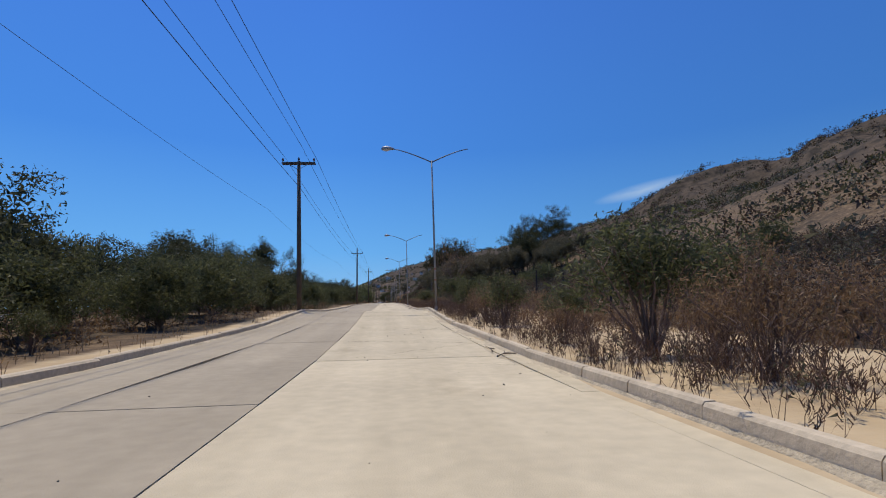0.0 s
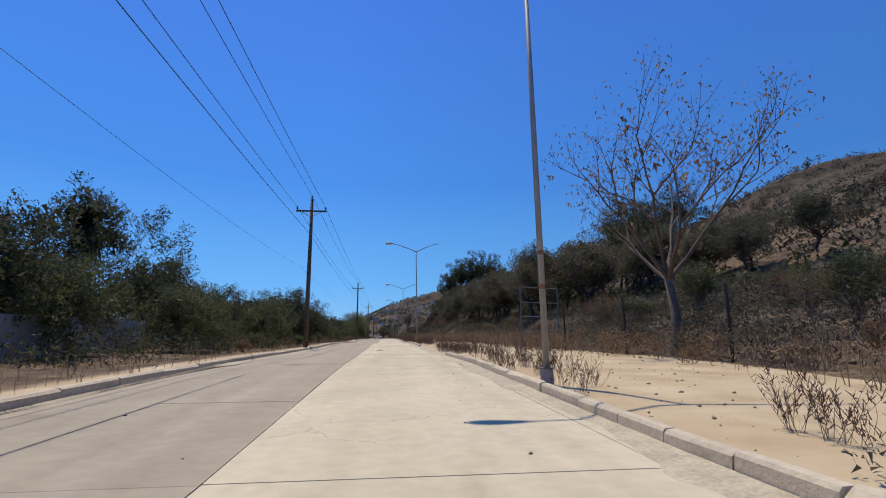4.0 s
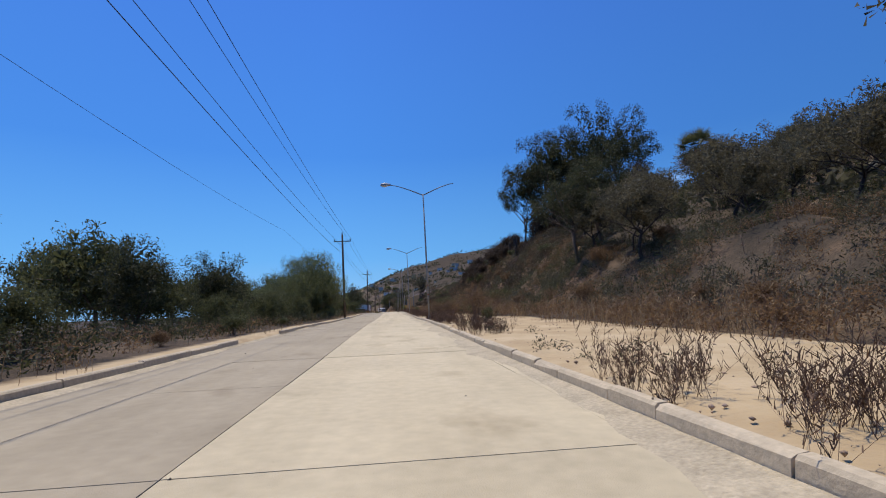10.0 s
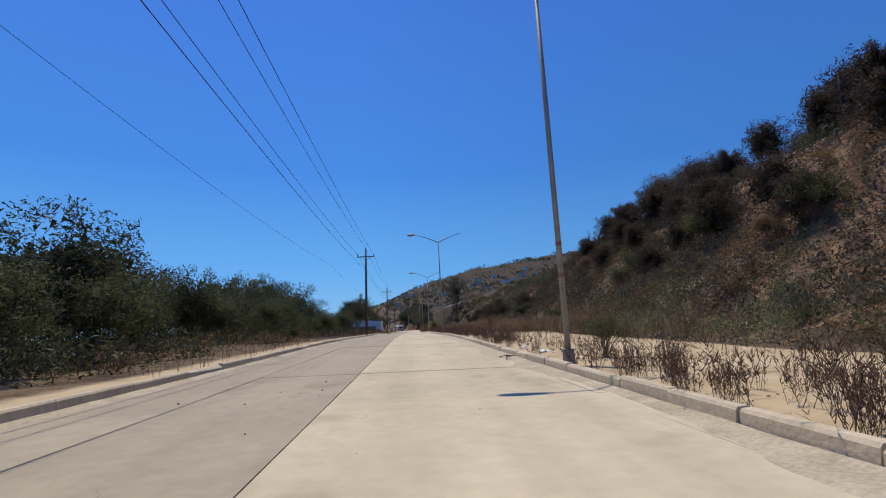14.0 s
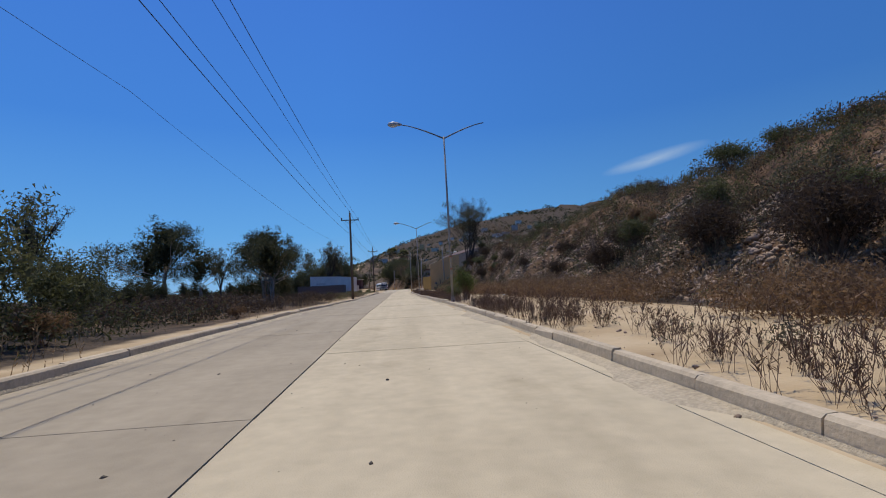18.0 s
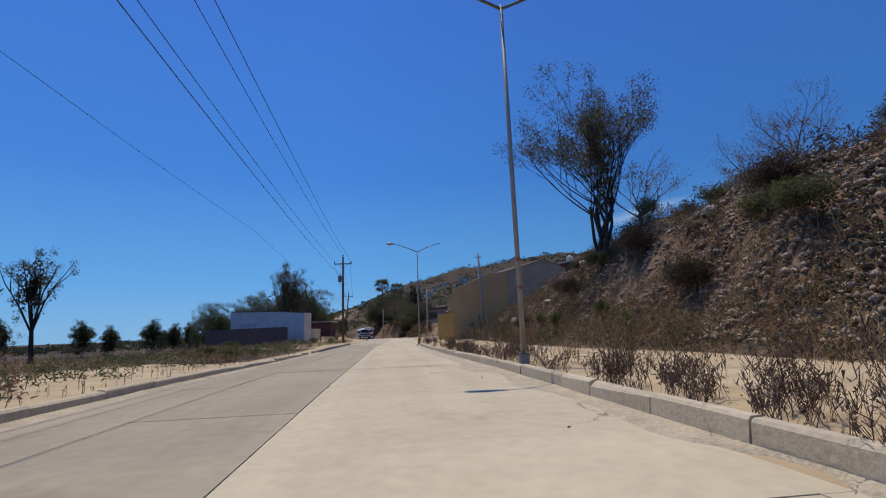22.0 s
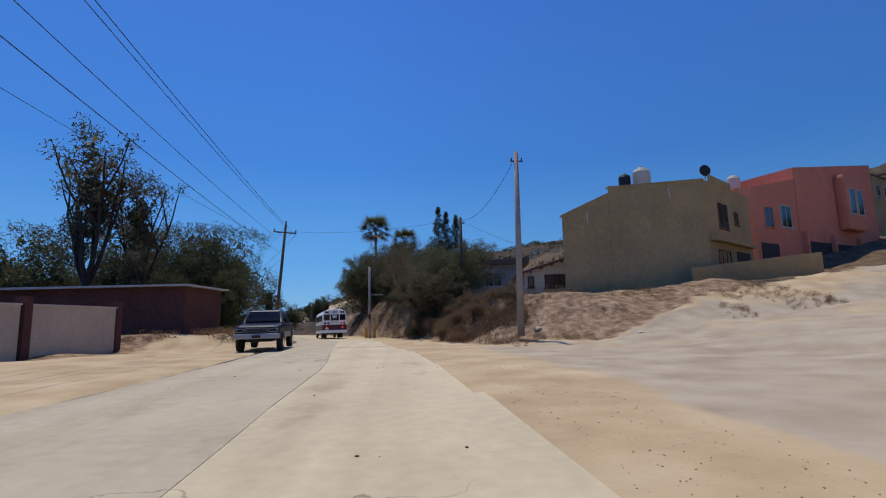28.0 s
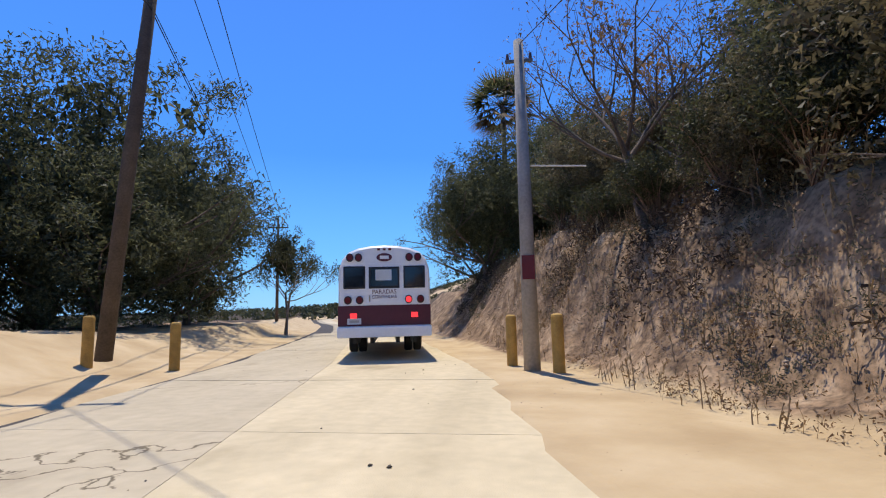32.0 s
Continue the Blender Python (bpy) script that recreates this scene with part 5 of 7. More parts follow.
stuff("brush", brush(2200, (6.6, 9.4), (250, 324), 0.38, 143, 44, 0.1, -0.14, 0.2, 0.6), "leaf_dry", "rust-brown brush in front of the rubble bank", "brush")
stuff("brush", brush(1100, (-19, -6.4), (336, 398), 0.32, 134, 36, 0.11, -0.12, 0.2), "leaf_olive", "low green weeds west of the road", "weeds")
stuff("brush", brush(1700, (10.2, 19), (92, 200), 0.38, 144, 64, 0.11, -0.05, 0.35, 0.35), "leaf_euc", "grey-brown brush under the trees", "brush")
stuff("brush", brush(1100, (10.2, 19), (92, 200), 0.34, 145, 64, 0.10, 0.05, 0.4, 0.3), "leaf_dry", "dry brush under the trees", "brush")
stuff("brush", brush(700, (4.6, 8.5), (441, 468), 0.32, 146, 40, 0.1, 0.0, 0.6, 0.35), "leaf_umber", "dark brush overhanging the bank", "brush")
stuff("brush", brush(700, (4.1, 7.5), (439, 468), 0.24, 147, 60, 0.05, 0.05, 0.7, 0.2), "leaf_euc", "dusty weeds on the face of the bank", "weeds")
stuff("brush", brush(500, (7.6, 11), (374, 389), 0.3, 148, 36, 0.1, -0.2, 0.4, 0.5), "leaf_euc", "dusty brush below the tan building", "brush")
stuff("brush", brush(1300, (3.6, 9), (424, 466), 0.2, 135, 60, 0.045, 0.0, 0.5), "leaf_dry", "dry brush on the earth bank by the bend", "brush")
stuff("brush", brush(800, (3.9, 8.0), (425, 432.5), 0.3, 149, 60, 0.09, -0.2, 0.3, 0.25), "leaf_dry", "tangled rust-brown brush on the bank by the shoulder", "brush")
stuff("brush", brush(450, (3.8, 8.0), (426, 433), 0.28, 150, 60, 0.08, -0.05, 0.4, 0.35), "leaf_euc", "grey-brown brush on the bank by the shoulder", "brush")
stuff("brush", brush(650, (5, 22), (421, 432), 0.15, 136, 30, 0.06, 0.06, 0.3), "leaf_dry", "rust-brown dry grass on the mound", "grass")
stuff("brush", brush(500, (-14, -7.4), (429, 446), 0.3, 137, 34, 0.1, 0.0, 0.4), "leaf_dry", "dry brush on the dirt heap", "brush")


def rubble(n, xr, yr, sr, seed, test=None, patch=-0.12):
    rn = np.random.default_rng(seed)
    y = rn.uniform(*yr, n * 2)
    u = rn.uniform(*xr, n * 2)
    x = u + road_x(y)
    ok = fbm(x, y, 0.2, seed) > patch
    x, y = x[ok][:n], y[ok][:n]
    n = len(x)
    s = sr[0] + (sr[1] - sr[0]) * rn.random(n) ** 3
    oct_ = np.array([(1, 0, 0), (0, 1, 0), (-1, 0, 0), (0, -1, 0), (0.1, 0.1, 0.75), (0, 0, -0.8), (0.6, 0.6, 0.4), (-0.6, 0.5, 0.45)], float)
    of = np.array([(0, 6, 4), (6, 1, 4), (1, 7, 4), (7, 2, 4), (2, 3, 4), (3, 0, 4), (0, 1, 6), (1, 2, 7), (1, 0, 5), (2, 1, 5), (3, 2, 5), (0, 3, 5)])
    v = oct_[None] * (s[:, None, None] * rn.uniform(0.6, 1.25, (n, 8, 1)))
    a = rn.uniform(0, 6.28, n)
    ca, sa = np.cos(a)[:, None], np.sin(a)[:, None]
    v = np.stack([v[..., 0] * ca - v[..., 1] * sa, v[..., 0] * sa + v[..., 1] * ca, v[..., 2]], -1)
    v += np.stack([x, y, (road_z(y) if test else land(x, y)) + s * 0.15], -1)[:, None]
    f = (of[None] + 8 * np.arange(n)[:, None, None]).reshape(-1, 3)
    return v.reshape(-1, 3), f


stuff("rubble", rubble(26000, (9.2, 16.5), (284, 352), (0.03, 0.17), 111, patch=-0.25), "rock", "pale broken stones on the cut bank", "stones")
stuff("rubble", rubble(11000, (9.0, 17), (346, 390), (0.03, 0.17), 121, patch=-0.2), "rock", "broken stones on the earth bank", "stones")
stuff("rubble", rubble(3200, (9.6, 15.5), (286, 344), (0.06, 0.23), 120, patch=-0.08), "rock", "large broken stones lying on the cut bank", "stones")
stuff("rubble", rubble(7000, (9.0, 20), (206, 284), (0.02, 0.14), 112), "rock", "stones on the earth bank", "stones")
stuff("rubble", rubble(12000, (3.6, 9), (424, 470), (0.008, 0.06), 113, patch=-0.4), "rock", "small stones and clods on the earth bank", "stones")
stuff("gravel", rubble(3500, (1.5, 3.1), (392, 428), (0.003, 0.012), 117, patch=-0.6), "rock", "loose gravel along the broken road edge", "gravel")
stuff("gravel", rubble(500, (3.2, 14), (398, 428), (0.003, 0.012), 118), "rock", "pebbles scattered over the dirt side road", "gravel")
stuff("gravel", rubble(500, (1.2, 4.5), (424, 470), (0.003, 0.013), 119), "rock", "pebbles along the dirt shoulder", "gravel")
stuff("gravel", rubble(1100, (-3.8, 2.6), (-8, 470), (0.006, 0.026), 116, True), "rock_dark", "small dark stones lying on the road", "gravel")
stuff("gravel", rubble(7500, (2.3, X_KERB + 5.5), (-8, 378), (0.006, 0.045), 114, patch=-0.3), "rock", "grit and pebbles along the kerb", "gravel")


def boulder(seed):
    rn = np.random.default_rng(seed)
    e = thing("boulder", "pale weathered boulder resting on the bank", "boulder", "boulders on the bank")
    bm = bmesh.new()
    bmesh.ops.create_icosphere(bm, subdivisions=2, radius=1.0)
    for v in bm.verts:
        d = v.co.normalized()
        k = 1 + 0.28 * math.sin(3.1 * d.x + seed) * math.cos(2.7 * d.y + seed) + 0.16 * math.sin(5.3 * d.z + 4 * d.x + seed) + rn.uniform(-0.06, 0.06)
        v.co = Vector((d.x * 0.62 * k, d.y * 0.5 * k, d.z * 0.42 * k))
    part("stone", bm, "rock_pale", e)
    return e


M["rock_pale"] = mat("boulder_pale", (0.42, 0.34, 0.25), 0.95, var=0.4, scale=2.5, bump=0.9, bump_scale=14)
for k, sp in enumerate(([(13.2, 360, 0.9), (11.2, 371.5, 0.8), (12.0, 378.5, 0.95), (10.6, 341, 0.4)], [(12.2, 366, 0.7), (14.2, 371, 0.9), (11.4, 312, 0.5), (13.0, 333, 0.6)], [(10.4, 375, 0.6), (13.5, 348, 0.6), (12.6, 319, 0.6), (3.6, 441.6, 0.5), (8.6, 423.4, 0.35)])):
    place(boulder(k + 1), [(x, y, z, 0.05) for x, y, z in sp], seed=40 + k)


def scrap(name, label, seed, size, material, spots_):
    """Crumpled bit of litter."""
    rr = random.Random(seed)
    e = thing(name, label, "litter", "litter beside the kerb")
    bm = bmesh.new()
    bmesh.ops.create_grid(bm, x_segments=5, y_segments=4, size=size)
    for v in bm.verts:
        v.co += Vector((rr.uniform(-0.3, 0.3), rr.uniform(-0.3, 0.3), rr.uniform(0.05, 0.6))) * size * 0.7
    bmesh.ops.solidify(bm, geom=bm.faces[:], thickness=0.006)
    part("sheet", bm, material, e)
    place(e, spots_, seed=seed)


scrap("litter", "crumpled white plastic bag on the kerb", 1, 0.16, "litter", [(3.5, 231.2, 1.0), (3.45, 233.4, 0.7), (7.9, 309.5, 0.9), (9.2, 88, 0.8), (9.5, 93, 1.0), (7.6, 353, 0.8), (4.0, 430.6, 0.6), (9.8, 100, 0.7), (12.6, 421.0, 1.0)])
scrap("cardboard", "torn piece of brown cardboard on the sand", 2, 0.14, "cardboard", [(6.6, 419.6, 0.8), (6.9, 419.4, 0.6), (3.3, 428.6, 0.6), (3.2, 429.5, 0.7), (5.2, 66, 0.8)])
for k, (x, y, a, n) in enumerate(((6.6, 96.6, 35, 0.75), (2.40, 230.6, 70, 0.7), (2.45, 231.0, 20, 0.5), (2.35, 51, 60, 0.5), (2.43, 12.5, 40, 0.6), (2.35, 13.4, 75, 0.5), (-0.3, 92.6, 15, 0.35))):
    e = thing("stick", "dry grey broken branch lying on the ground", "stick", "sticks beside the road")
    part("branch", tube(bmesh.new(), [(-n / 2, 0, 0.02), (0, 0.05, 0.05), (n / 2, -0.02, 0.025)], [0.02, 0.018, 0.009], 6), "bark", e)
    part("twig", tube(bmesh.new(), [(0, 0.05, 0.05), (n * 0.2, 0.16, 0.09)], [0.01, 0.005], 5), "bark", e)
    e.matrix_basis = pose(x, y, land1(x, y) if x > 3 else float(road_z(y)) + 0.03, 0, 0, a)

fallen = [(1.35, 441.1), (1.75, 441.35), (2.2, 441.6), (2.65, 441.75)]
e = thing("fallen_branch", "dark dead branch fallen down the earth bank", "branch")
part("branch", tube(bmesh.new(), [(x, y, land1(x, y) + 0.06 + 0.05 * k) for k, (x, y) in enumerate(fallen)], [0.03, 0.05, 0.055, 0.06], 7), "char", e, smooth=True)
part("twig", tube(bmesh.new(), [(2.2, 441.6, land1(2.2, 441.6) + 0.16), (2.75, 441.2, land1(2.75, 441.2) + 0.2)], [0.03, 0.015], 6), "char", e)

# ---------------- buildings ----------------
def prism(fp, z0, tops):
    """Solid with an upright wall on each side of the footprint; tops: height at each corner."""
    bm = bmesh.new()
    lo = [bm.verts.new((x, y, z0)) for x, y in fp]
    hi = [bm.verts.new((x, y, z)) for (x, y), z in zip(fp, tops)]
    n = len(fp)
    for k in range(n):
        bm.faces.new((lo[k], lo[(k + 1) % n], hi[(k + 1) % n], hi[k]))
    bm.faces.new(hi)
    bm.faces.new(lo[::-1])
    bmesh.ops.recalc_face_normals(bm, faces=bm.faces)
    return bm


def wall_frame(p, q, z=0.0):
    """Local axes on a wall: x along it from p to q, y into it, z up."""
    d = Vector((q[0] - p[0], q[1] - p[1], 0)).normalized()
    n = Vector((-d.y, d.x, 0))
    return Matrix(((d.x, n.x, 0, p[0]), (d.y, n.y, 0, p[1]), (0, 0, 1, z), (0, 0, 0, 1)))


def local(bm, m):
    bmesh.ops.transform(bm, matrix=m, verts=bm.verts)
    return bm


def window(parent, m, x0, x1, z0, z1, frame="cream", bars=1, name="window", pane="glass", sill=True):
    w = 0.06
    b = bmesh.new()
    for a in ((x0, -0.05, z0, x0 + w, 0.03, z1), (x1 - w, -0.05, z0, x1, 0.03, z1), (x0 + w, -0.05, z0, x1 - w, 0.03, z0 + w), (x0 + w, -0.05, z1 - w, x1 - w, 0.03, z1)):
        box(b, *a)
    for k in range(bars):
        c = x0 + (x1 - x0) * (k + 1) / (bars + 1)
        box(b, c - 0.025, -0.04, z0 + w, c + 0.025, 0.02, z1 - w)
    win = part(name, local(b, m), frame, parent)
    part("pane", local(boxed(x0 + w, -0.018, z0 + w, x1 - w, -0.008, z1 - w), m), pane, win)
    if sill:
        part("sill", local(boxed(x0 - 0.08, -0.12, z0 - 0.08, x1 + 0.08, 0.02, z0), m), frame, win)
    return win


def coping(parent, m, x0, x1, za, zb, material, over=0.15, th=0.14, dep=0.4):
    """Sloping edge strip along the top of a wall."""
    b = bmesh.new()
    v = [b.verts.new(c) for c in ((x0, -over, za), (x1, -over, zb), (x1, dep, zb), (x0, dep, za), (x0, -over, za + th), (x1, -over, zb + th), (x1, dep, zb + th), (x0, dep, za + th))]
    for f in ((3, 2, 1, 0), (4, 5, 6, 7), (0, 1, 5, 4), (1, 2, 6, 5), (2, 3, 7, 6), (3, 0, 4, 7)):
        b.faces.new([v[k] for k in f])
    return part("roof_edge", local(b, m), material, parent)


def water_tank(x, y, z, r, h, material, label):
    e = thing("water_tank", label, "water tank", "tanks on the roofs")
    b = bmesh.new()
    tube(b, [(0, 0, 0), (0, 0, h * 0.72), (0, 0, h * 0.86), (0, 0, h * 0.94)], [r, r, r * 0.8, r * 0.35], 20)
    part("body", b, material, e, smooth=False)
    part("lid", tube(bmesh.new(), [(0, 0, h * 0.93), (0, 0, h)], [r * 0.38, r * 0.34], 14), "paper", e)
    e.location = (x, y, z)
    return e


# long tan building above the bank
A, B, C = (7.9, 387.4), (15.0, 388.9), (23.4, 391.0)
hall = thing("building", "tan windowless stucco building above the road bank", "building")
m = wall_frame(A, B)
b = bmesh.new()
prof = [(0, -1.0), (7.26, -1.0), (7.26, 7.1), (4.6, 6.75), (0, 4.9)]
f = [b.verts.new((x, 0, z)) for x, z in prof]
g = [b.verts.new((x + 6.3, 7.9, z)) for x, z in prof]
b.faces.new(f)
b.faces.new(g[::-1])
for k in range(5):
    b.faces.new((f[k], g[k], g[(k + 1) % 5], f[(k + 1) % 5]))
bmesh.ops.recalc_face_normals(b, faces=b.faces)
part("wall", local(b, m), "tan", hall)
coping(hall, m, -0.1, 4.6, 4.87, 6.75, "taupe", 0.03, 0.05, 0.3)
coping(hall, m, 4.6, 7.24, 6.75, 7.1, "taupe", 0.03, 0.05, 0.3)
hall2 = thing("building", "grey-brown unpainted stucco building with gable roof", "building")
m2 = wall_frame(B, C)
b = bmesh.new()
prof = [(0.02, -1.0), (8.8, -1.0), (8.8, 7.7), (5.6, 8.75), (0.02, 7.15)]
f = [b.verts.new((x, 0.02, z)) for x, z in prof]
g = [b.verts.new((x, 11, z)) for x, z in prof]
b.faces.new(f)
b.faces.new(g[::-1])
for k in range(5):
    b.faces.new((f[k], g[k], g[(k + 1) % 5], f[(k + 1) % 5]))
bmesh.ops.recalc_face_normals(b, faces=b.faces)
part("wall", local(b, m2), "taupe", hall2)
coping(hall2, m2, 0.05, 5.6, 7.15, 8.75, "roof", 0.05, 0.08, 11.1)
coping(hall2, m2, 5.6, 9.0, 8.75, 7.62, "roof", 0.05, 0.08, 11.1)
bk = thing("house", "small dark red brick house with a roof tank above the bank", "house")
part("wall", prism([(27.6, 399.5), (32.2, 401.5), (30.6, 406), (26.0, 404)], 0.0, [9.6, 8.8, 8.8, 9.6]), "redwall", bk)
part("roof", prism([(27.4, 399.2), (32.6, 401.3), (30.8, 406.3), (25.8, 404.2)], 9.62, [9.8, 9.75, 9.75, 9.8]), "grey", bk)
part("drain_pipe", tube(bmesh.new(), [(28.4, 399.7, 9.2), (31.2, 400.9, 7.2)], [0.07, 0.07], 8), "pale", bk, "slanting white drain pipe")
window(bk, wall_frame((27.6, 399.5), (32.2, 401.5)), 3.2, 4.2, 7.6, 8.5, "pale", 1)
water_tank(28.6, 402, 9.8, 0.55, 1.2, "tank", "cream plastic water tank on the brick house")
tr_ = thing("transformer", "grey cylindrical transformer hung on the utility pole", "transformer")
part("tank", tube(bmesh.new(), [(0, 0, 0), (0, 0, 0.06), (0, 0, 0.75), (0, 0, 0.85)], [0.18, 0.22, 0.22, 0.15], 14), "steel", tr_)
part("bracket", boxed(0.12, -0.05, 0.3, 0.42, 0.05, 0.4), "steel", tr_)
for q in (-0.08, 0.08):
    part("bushing", tube(bmesh.new(), [(q, 0, 0.83), (q, 0, 1.05)], [0.035, 0.02], 8), "insul", tr_)
tr_.location = (POLE_X - 0.28, POLE_Y[-1], land1(POLE_X, POLE_Y[-1]) + 7.6)
# ochre garden wall beside it
e = thing("garden_wall", "ochre painted garden wall beside the tan building", "wall")
part("wall", prism([(6.3, 391.0), (7.86, 387.55), (7.95, 387.75), (6.5, 391.1)], -1.2, [2.1, 2.2, 2.2, 2.1]), "ochre", e)

# olive two-storey house with its tank
fp = [(13.1, 431.8), (23.1, 431.1), (30.6, 436.6), (21, 440)]
oh = thing("house", "two-storey olive-brown stucco house on the corner", "house", "houses on the corner")
pk_, qk_ = (16.4, 431.57), (22.0, 439.6)
part("wall", prism([fp[0], pk_, qk_, fp[3]], -0.5, [6.8, 8.3, 8.3, 6.8]), "olive", oh)
part("wall", prism([(16.41, 431.57), fp[1], fp[2], (22.01, 439.6)], -0.5, [8.75, 9.2, 9.3, 8.9]), "olive", oh)
m = wall_frame(fp[0], fp[1])
coping(oh, m, -0.02, 3.3, 6.74, 8.24, "olive", 0.04, 0.12, 0.4)
coping(oh, m, 3.32, 10.04, 8.7, 9.16, "olive", 0.04, 0.1, 0.4)
for x in (1.7, 7.5):
    part("drain_pipe", local(boxed(x, -0.09, 6.3 if x < 5 else 7.9, x + 0.07, 0.02, 7.0 if x < 5 else 8.6), m), "pale", oh)
m = wall_frame(fp[1], fp[2])
wn1 = window(oh, m, 2.3, 4.2, 6.0, 7.9, "roof", 1)
window(oh, m, 5.6, 6.5, 6.6, 7.6, "roof", 0)
window(oh, m, 1.6, 4.0, 2.4, 4.4, "roof", 2)
part("balcony", local(boxed(0.3, -0.5, 4.9, 8.6, 0.01, 5.2), m), "olive", oh)
# no recess here: a flat panel whose dark colour is the garage's shade
part("door", local(boxed(5.4, -0.03, 2.2, 8.4, 0.02, 4.5), m), "iron", oh, "flat dark panel painted as the shade inside a garage opening")
part("parapet", local(boxed(1.2, -0.06, 9.2, 5.4, 0.12, 9.75, bevel=0.05), m), "olive", oh)
water_tank(19.6, 432.8, 9.1, 0.62, 1.5, "tank", "cream plastic water tank on the olive roof")
water_tank(18.4, 433.0, 9.05, 0.42, 1.1, "black", "black plastic water tank on the olive roof")
dish = thing("satellite_dish", "round dark satellite dish on the parapet", "dish")
b = bmesh.new()
disc(b, 0, 0, 0.55, 0.42, 0.05, "Y")
part("dish", b, "black", dish)
part("mast", tube(bmesh.new(), [(0, 0.05, -0.05), (0, 0.05, 0.5)], [0.03, 0.03], 6), "steel", dish)
dish.location = (24.4, 432.6, 9.75)
# yard wall in front
e = thing("garden_wall", "low olive stucco wall along the side street", "wall")
part("wall", prism([(20.8, 429.4), (33.0, 432.8), (32.9, 433.05), (20.7, 429.65)], 0.0, [2.9, 4.2, 4.2, 2.9]), "olive", e)
# salmon house
fp = [(31.4, 437.0), (38.2, 440.2), (52, 446.6), (45, 458), (28, 449)]
ph = thing("house", "salmon-pink two-storey house with bay window", "house", "houses on the corner")
part("wall", prism(fp[:2] + [(36, 449), (29, 446)], 0.5, [10.3, 11.9, 11.9, 10.3]), "pink", ph)
part("wall", prism([(38.25, 440.2), (54, 447.4), (50, 457), (35, 450)], 0.5, [13.0, 15.6, 15.6, 13.0]), "pink", ph)
m = wall_frame(fp[0], fp[1])
window(ph, m, 1.6, 3.0, 7.0, 8.8, "pink", 1)
window(ph, m, 4.4, 6.2, 7.2, 9.2, "pale", 1)
# carport shade painted as a flat dark panel on the wall
part("porch_opening", local(boxed(0.6, -0.04, 4.2, 3.4, 0.02, 5.6), m), "iron", ph, "flat dark panel painted as the shade inside a carport")
m = wall_frame((38.25, 440.2), (50, 445.6))
b = bmesh.new()
box(b, 7.9, -1.0, 7.6, 11.9, 0.02, 13.2, bevel=0.35)
bay = part("bay", local(b, m), "pink", ph)
mb = m @ Matrix.Translation((0, -1.0, 0))
window(ph, mb, 8.4, 9.7, 9.2, 11.8, "pale", 0)
window(ph, mb, 10.1, 11.4, 9.2, 11.8, "pale", 0)
# second carport, its inner shade again a flat dark panel
part("porch_opening", local(boxed(0.8, -0.04, 4.2, 11.0, 0.02, 6.2), m), "iron", ph, "flat dark panel painted as the shade inside a carport")
part("garage_door", local(boxed(12.4, -0.05, 2.6, 15.6, 0.02, 6.4), m), "roof", ph, "brown wooden garage door")
for x in (0.3, 5.7, 11.4, 15.7):
    part("column", local(boxed(x, -0.4, 3.0, x + 0.35, 0.0, 7.0), m), "pink", ph)
water_tank(33.4, 443, 10.3, 0.6, 1.5, "tank", "pale plastic water tank on the salmon roof")
water_tank(35.2, 444, 11.9, 0.6, 1.5, "tank", "pale plastic water tank on the salmon roof")
# cream cottage with sloping roof
ch = thing("house", "low cream cottage with a sloping brown roof", "house", "houses on the corner")
part("wall", prism([(11.0, 434.5), (14.9, 433.9), (15.5, 440), (11.4, 440.5)], 0.2, [3.15, 4.35, 4.35, 3.15]), "cream", ch)
m = wall_frame((11.0, 434.5), (14.9, 433.9))
coping(ch, m, -0.5, 4.4, 3.02, 4.5, "roof", 0.35, 0.12, 6.6)
for k in range(6):
    part("rafter", local(boxed(-0.3 + k * 0.75, -0.45, 2.95 + k * 0.225, -0.2 + k * 0.75, 0.0, 3.07 + k * 0.225), m), "roof", ch)
window(ch, m, 1.45, 3.6, 2.05, 3.0, "iron", 3)
window(ch, m, 0.25, 0.7, 2.1, 2.9, "iron", 0)
# terrace wall with iron fence
tw = thing("terrace_wall", "grey-brown terrace wall topped by a dark iron fence", "wall")
part("wall", prism([(7.6, 438.2), (11.2, 435.6), (11.4, 435.85), (7.75, 438.5)], -0.8, [2.2, 2.55, 2.55, 2.2]), "taupe", tw)
m = wall_frame((7.6, 438.2), (11.2, 435.6))
L = 4.44
for k in range(34):
    x = 0.06 + k * (L - 0.12) / 33
    zt = 2.2 + 0.35 * x / L + 1.15 + 0.3 * abs(math.sin(2.0 * math.pi * x / L))
    part("fence_bar", local(boxed(x - 0.011, 0.1, 2.15 + 0.3 * x / L, x + 0.011, 0.122, zt), m), "iron", tw)
for k in range(10):
    x0, x1 = k * L / 10, (k + 1) * L / 10
    z0, z1 = (2.2 + 0.35 * x / L + 1.13 + 0.3 * abs(math.sin(2.0 * math.pi * x / L)) for x in (x0, x1))
    part("fence_rail", local(tube(bmesh.new(), [(x0, 0.11, z0), (x1, 0.11, z1)], [0.02, 0.02], 6), m), "iron", tw)
# dark low house behind
dh = thing("house", "low grey house with flat dark roof behind the terrace", "house", "houses on the corner")
part("wall", prism([(7.9, 445.6), (13.6, 444.6), (14.6, 450), (8.9, 451)], 0.5, [4.9, 5.2, 5.2, 4.9]), "grey", dh)
part("roof", prism([(7.5, 445.1), (14.1, 444.0), (15.1, 450.5), (8.5, 451.6)], 4.9, [5.15, 5.5, 5.5, 5.15]), "roof", dh)
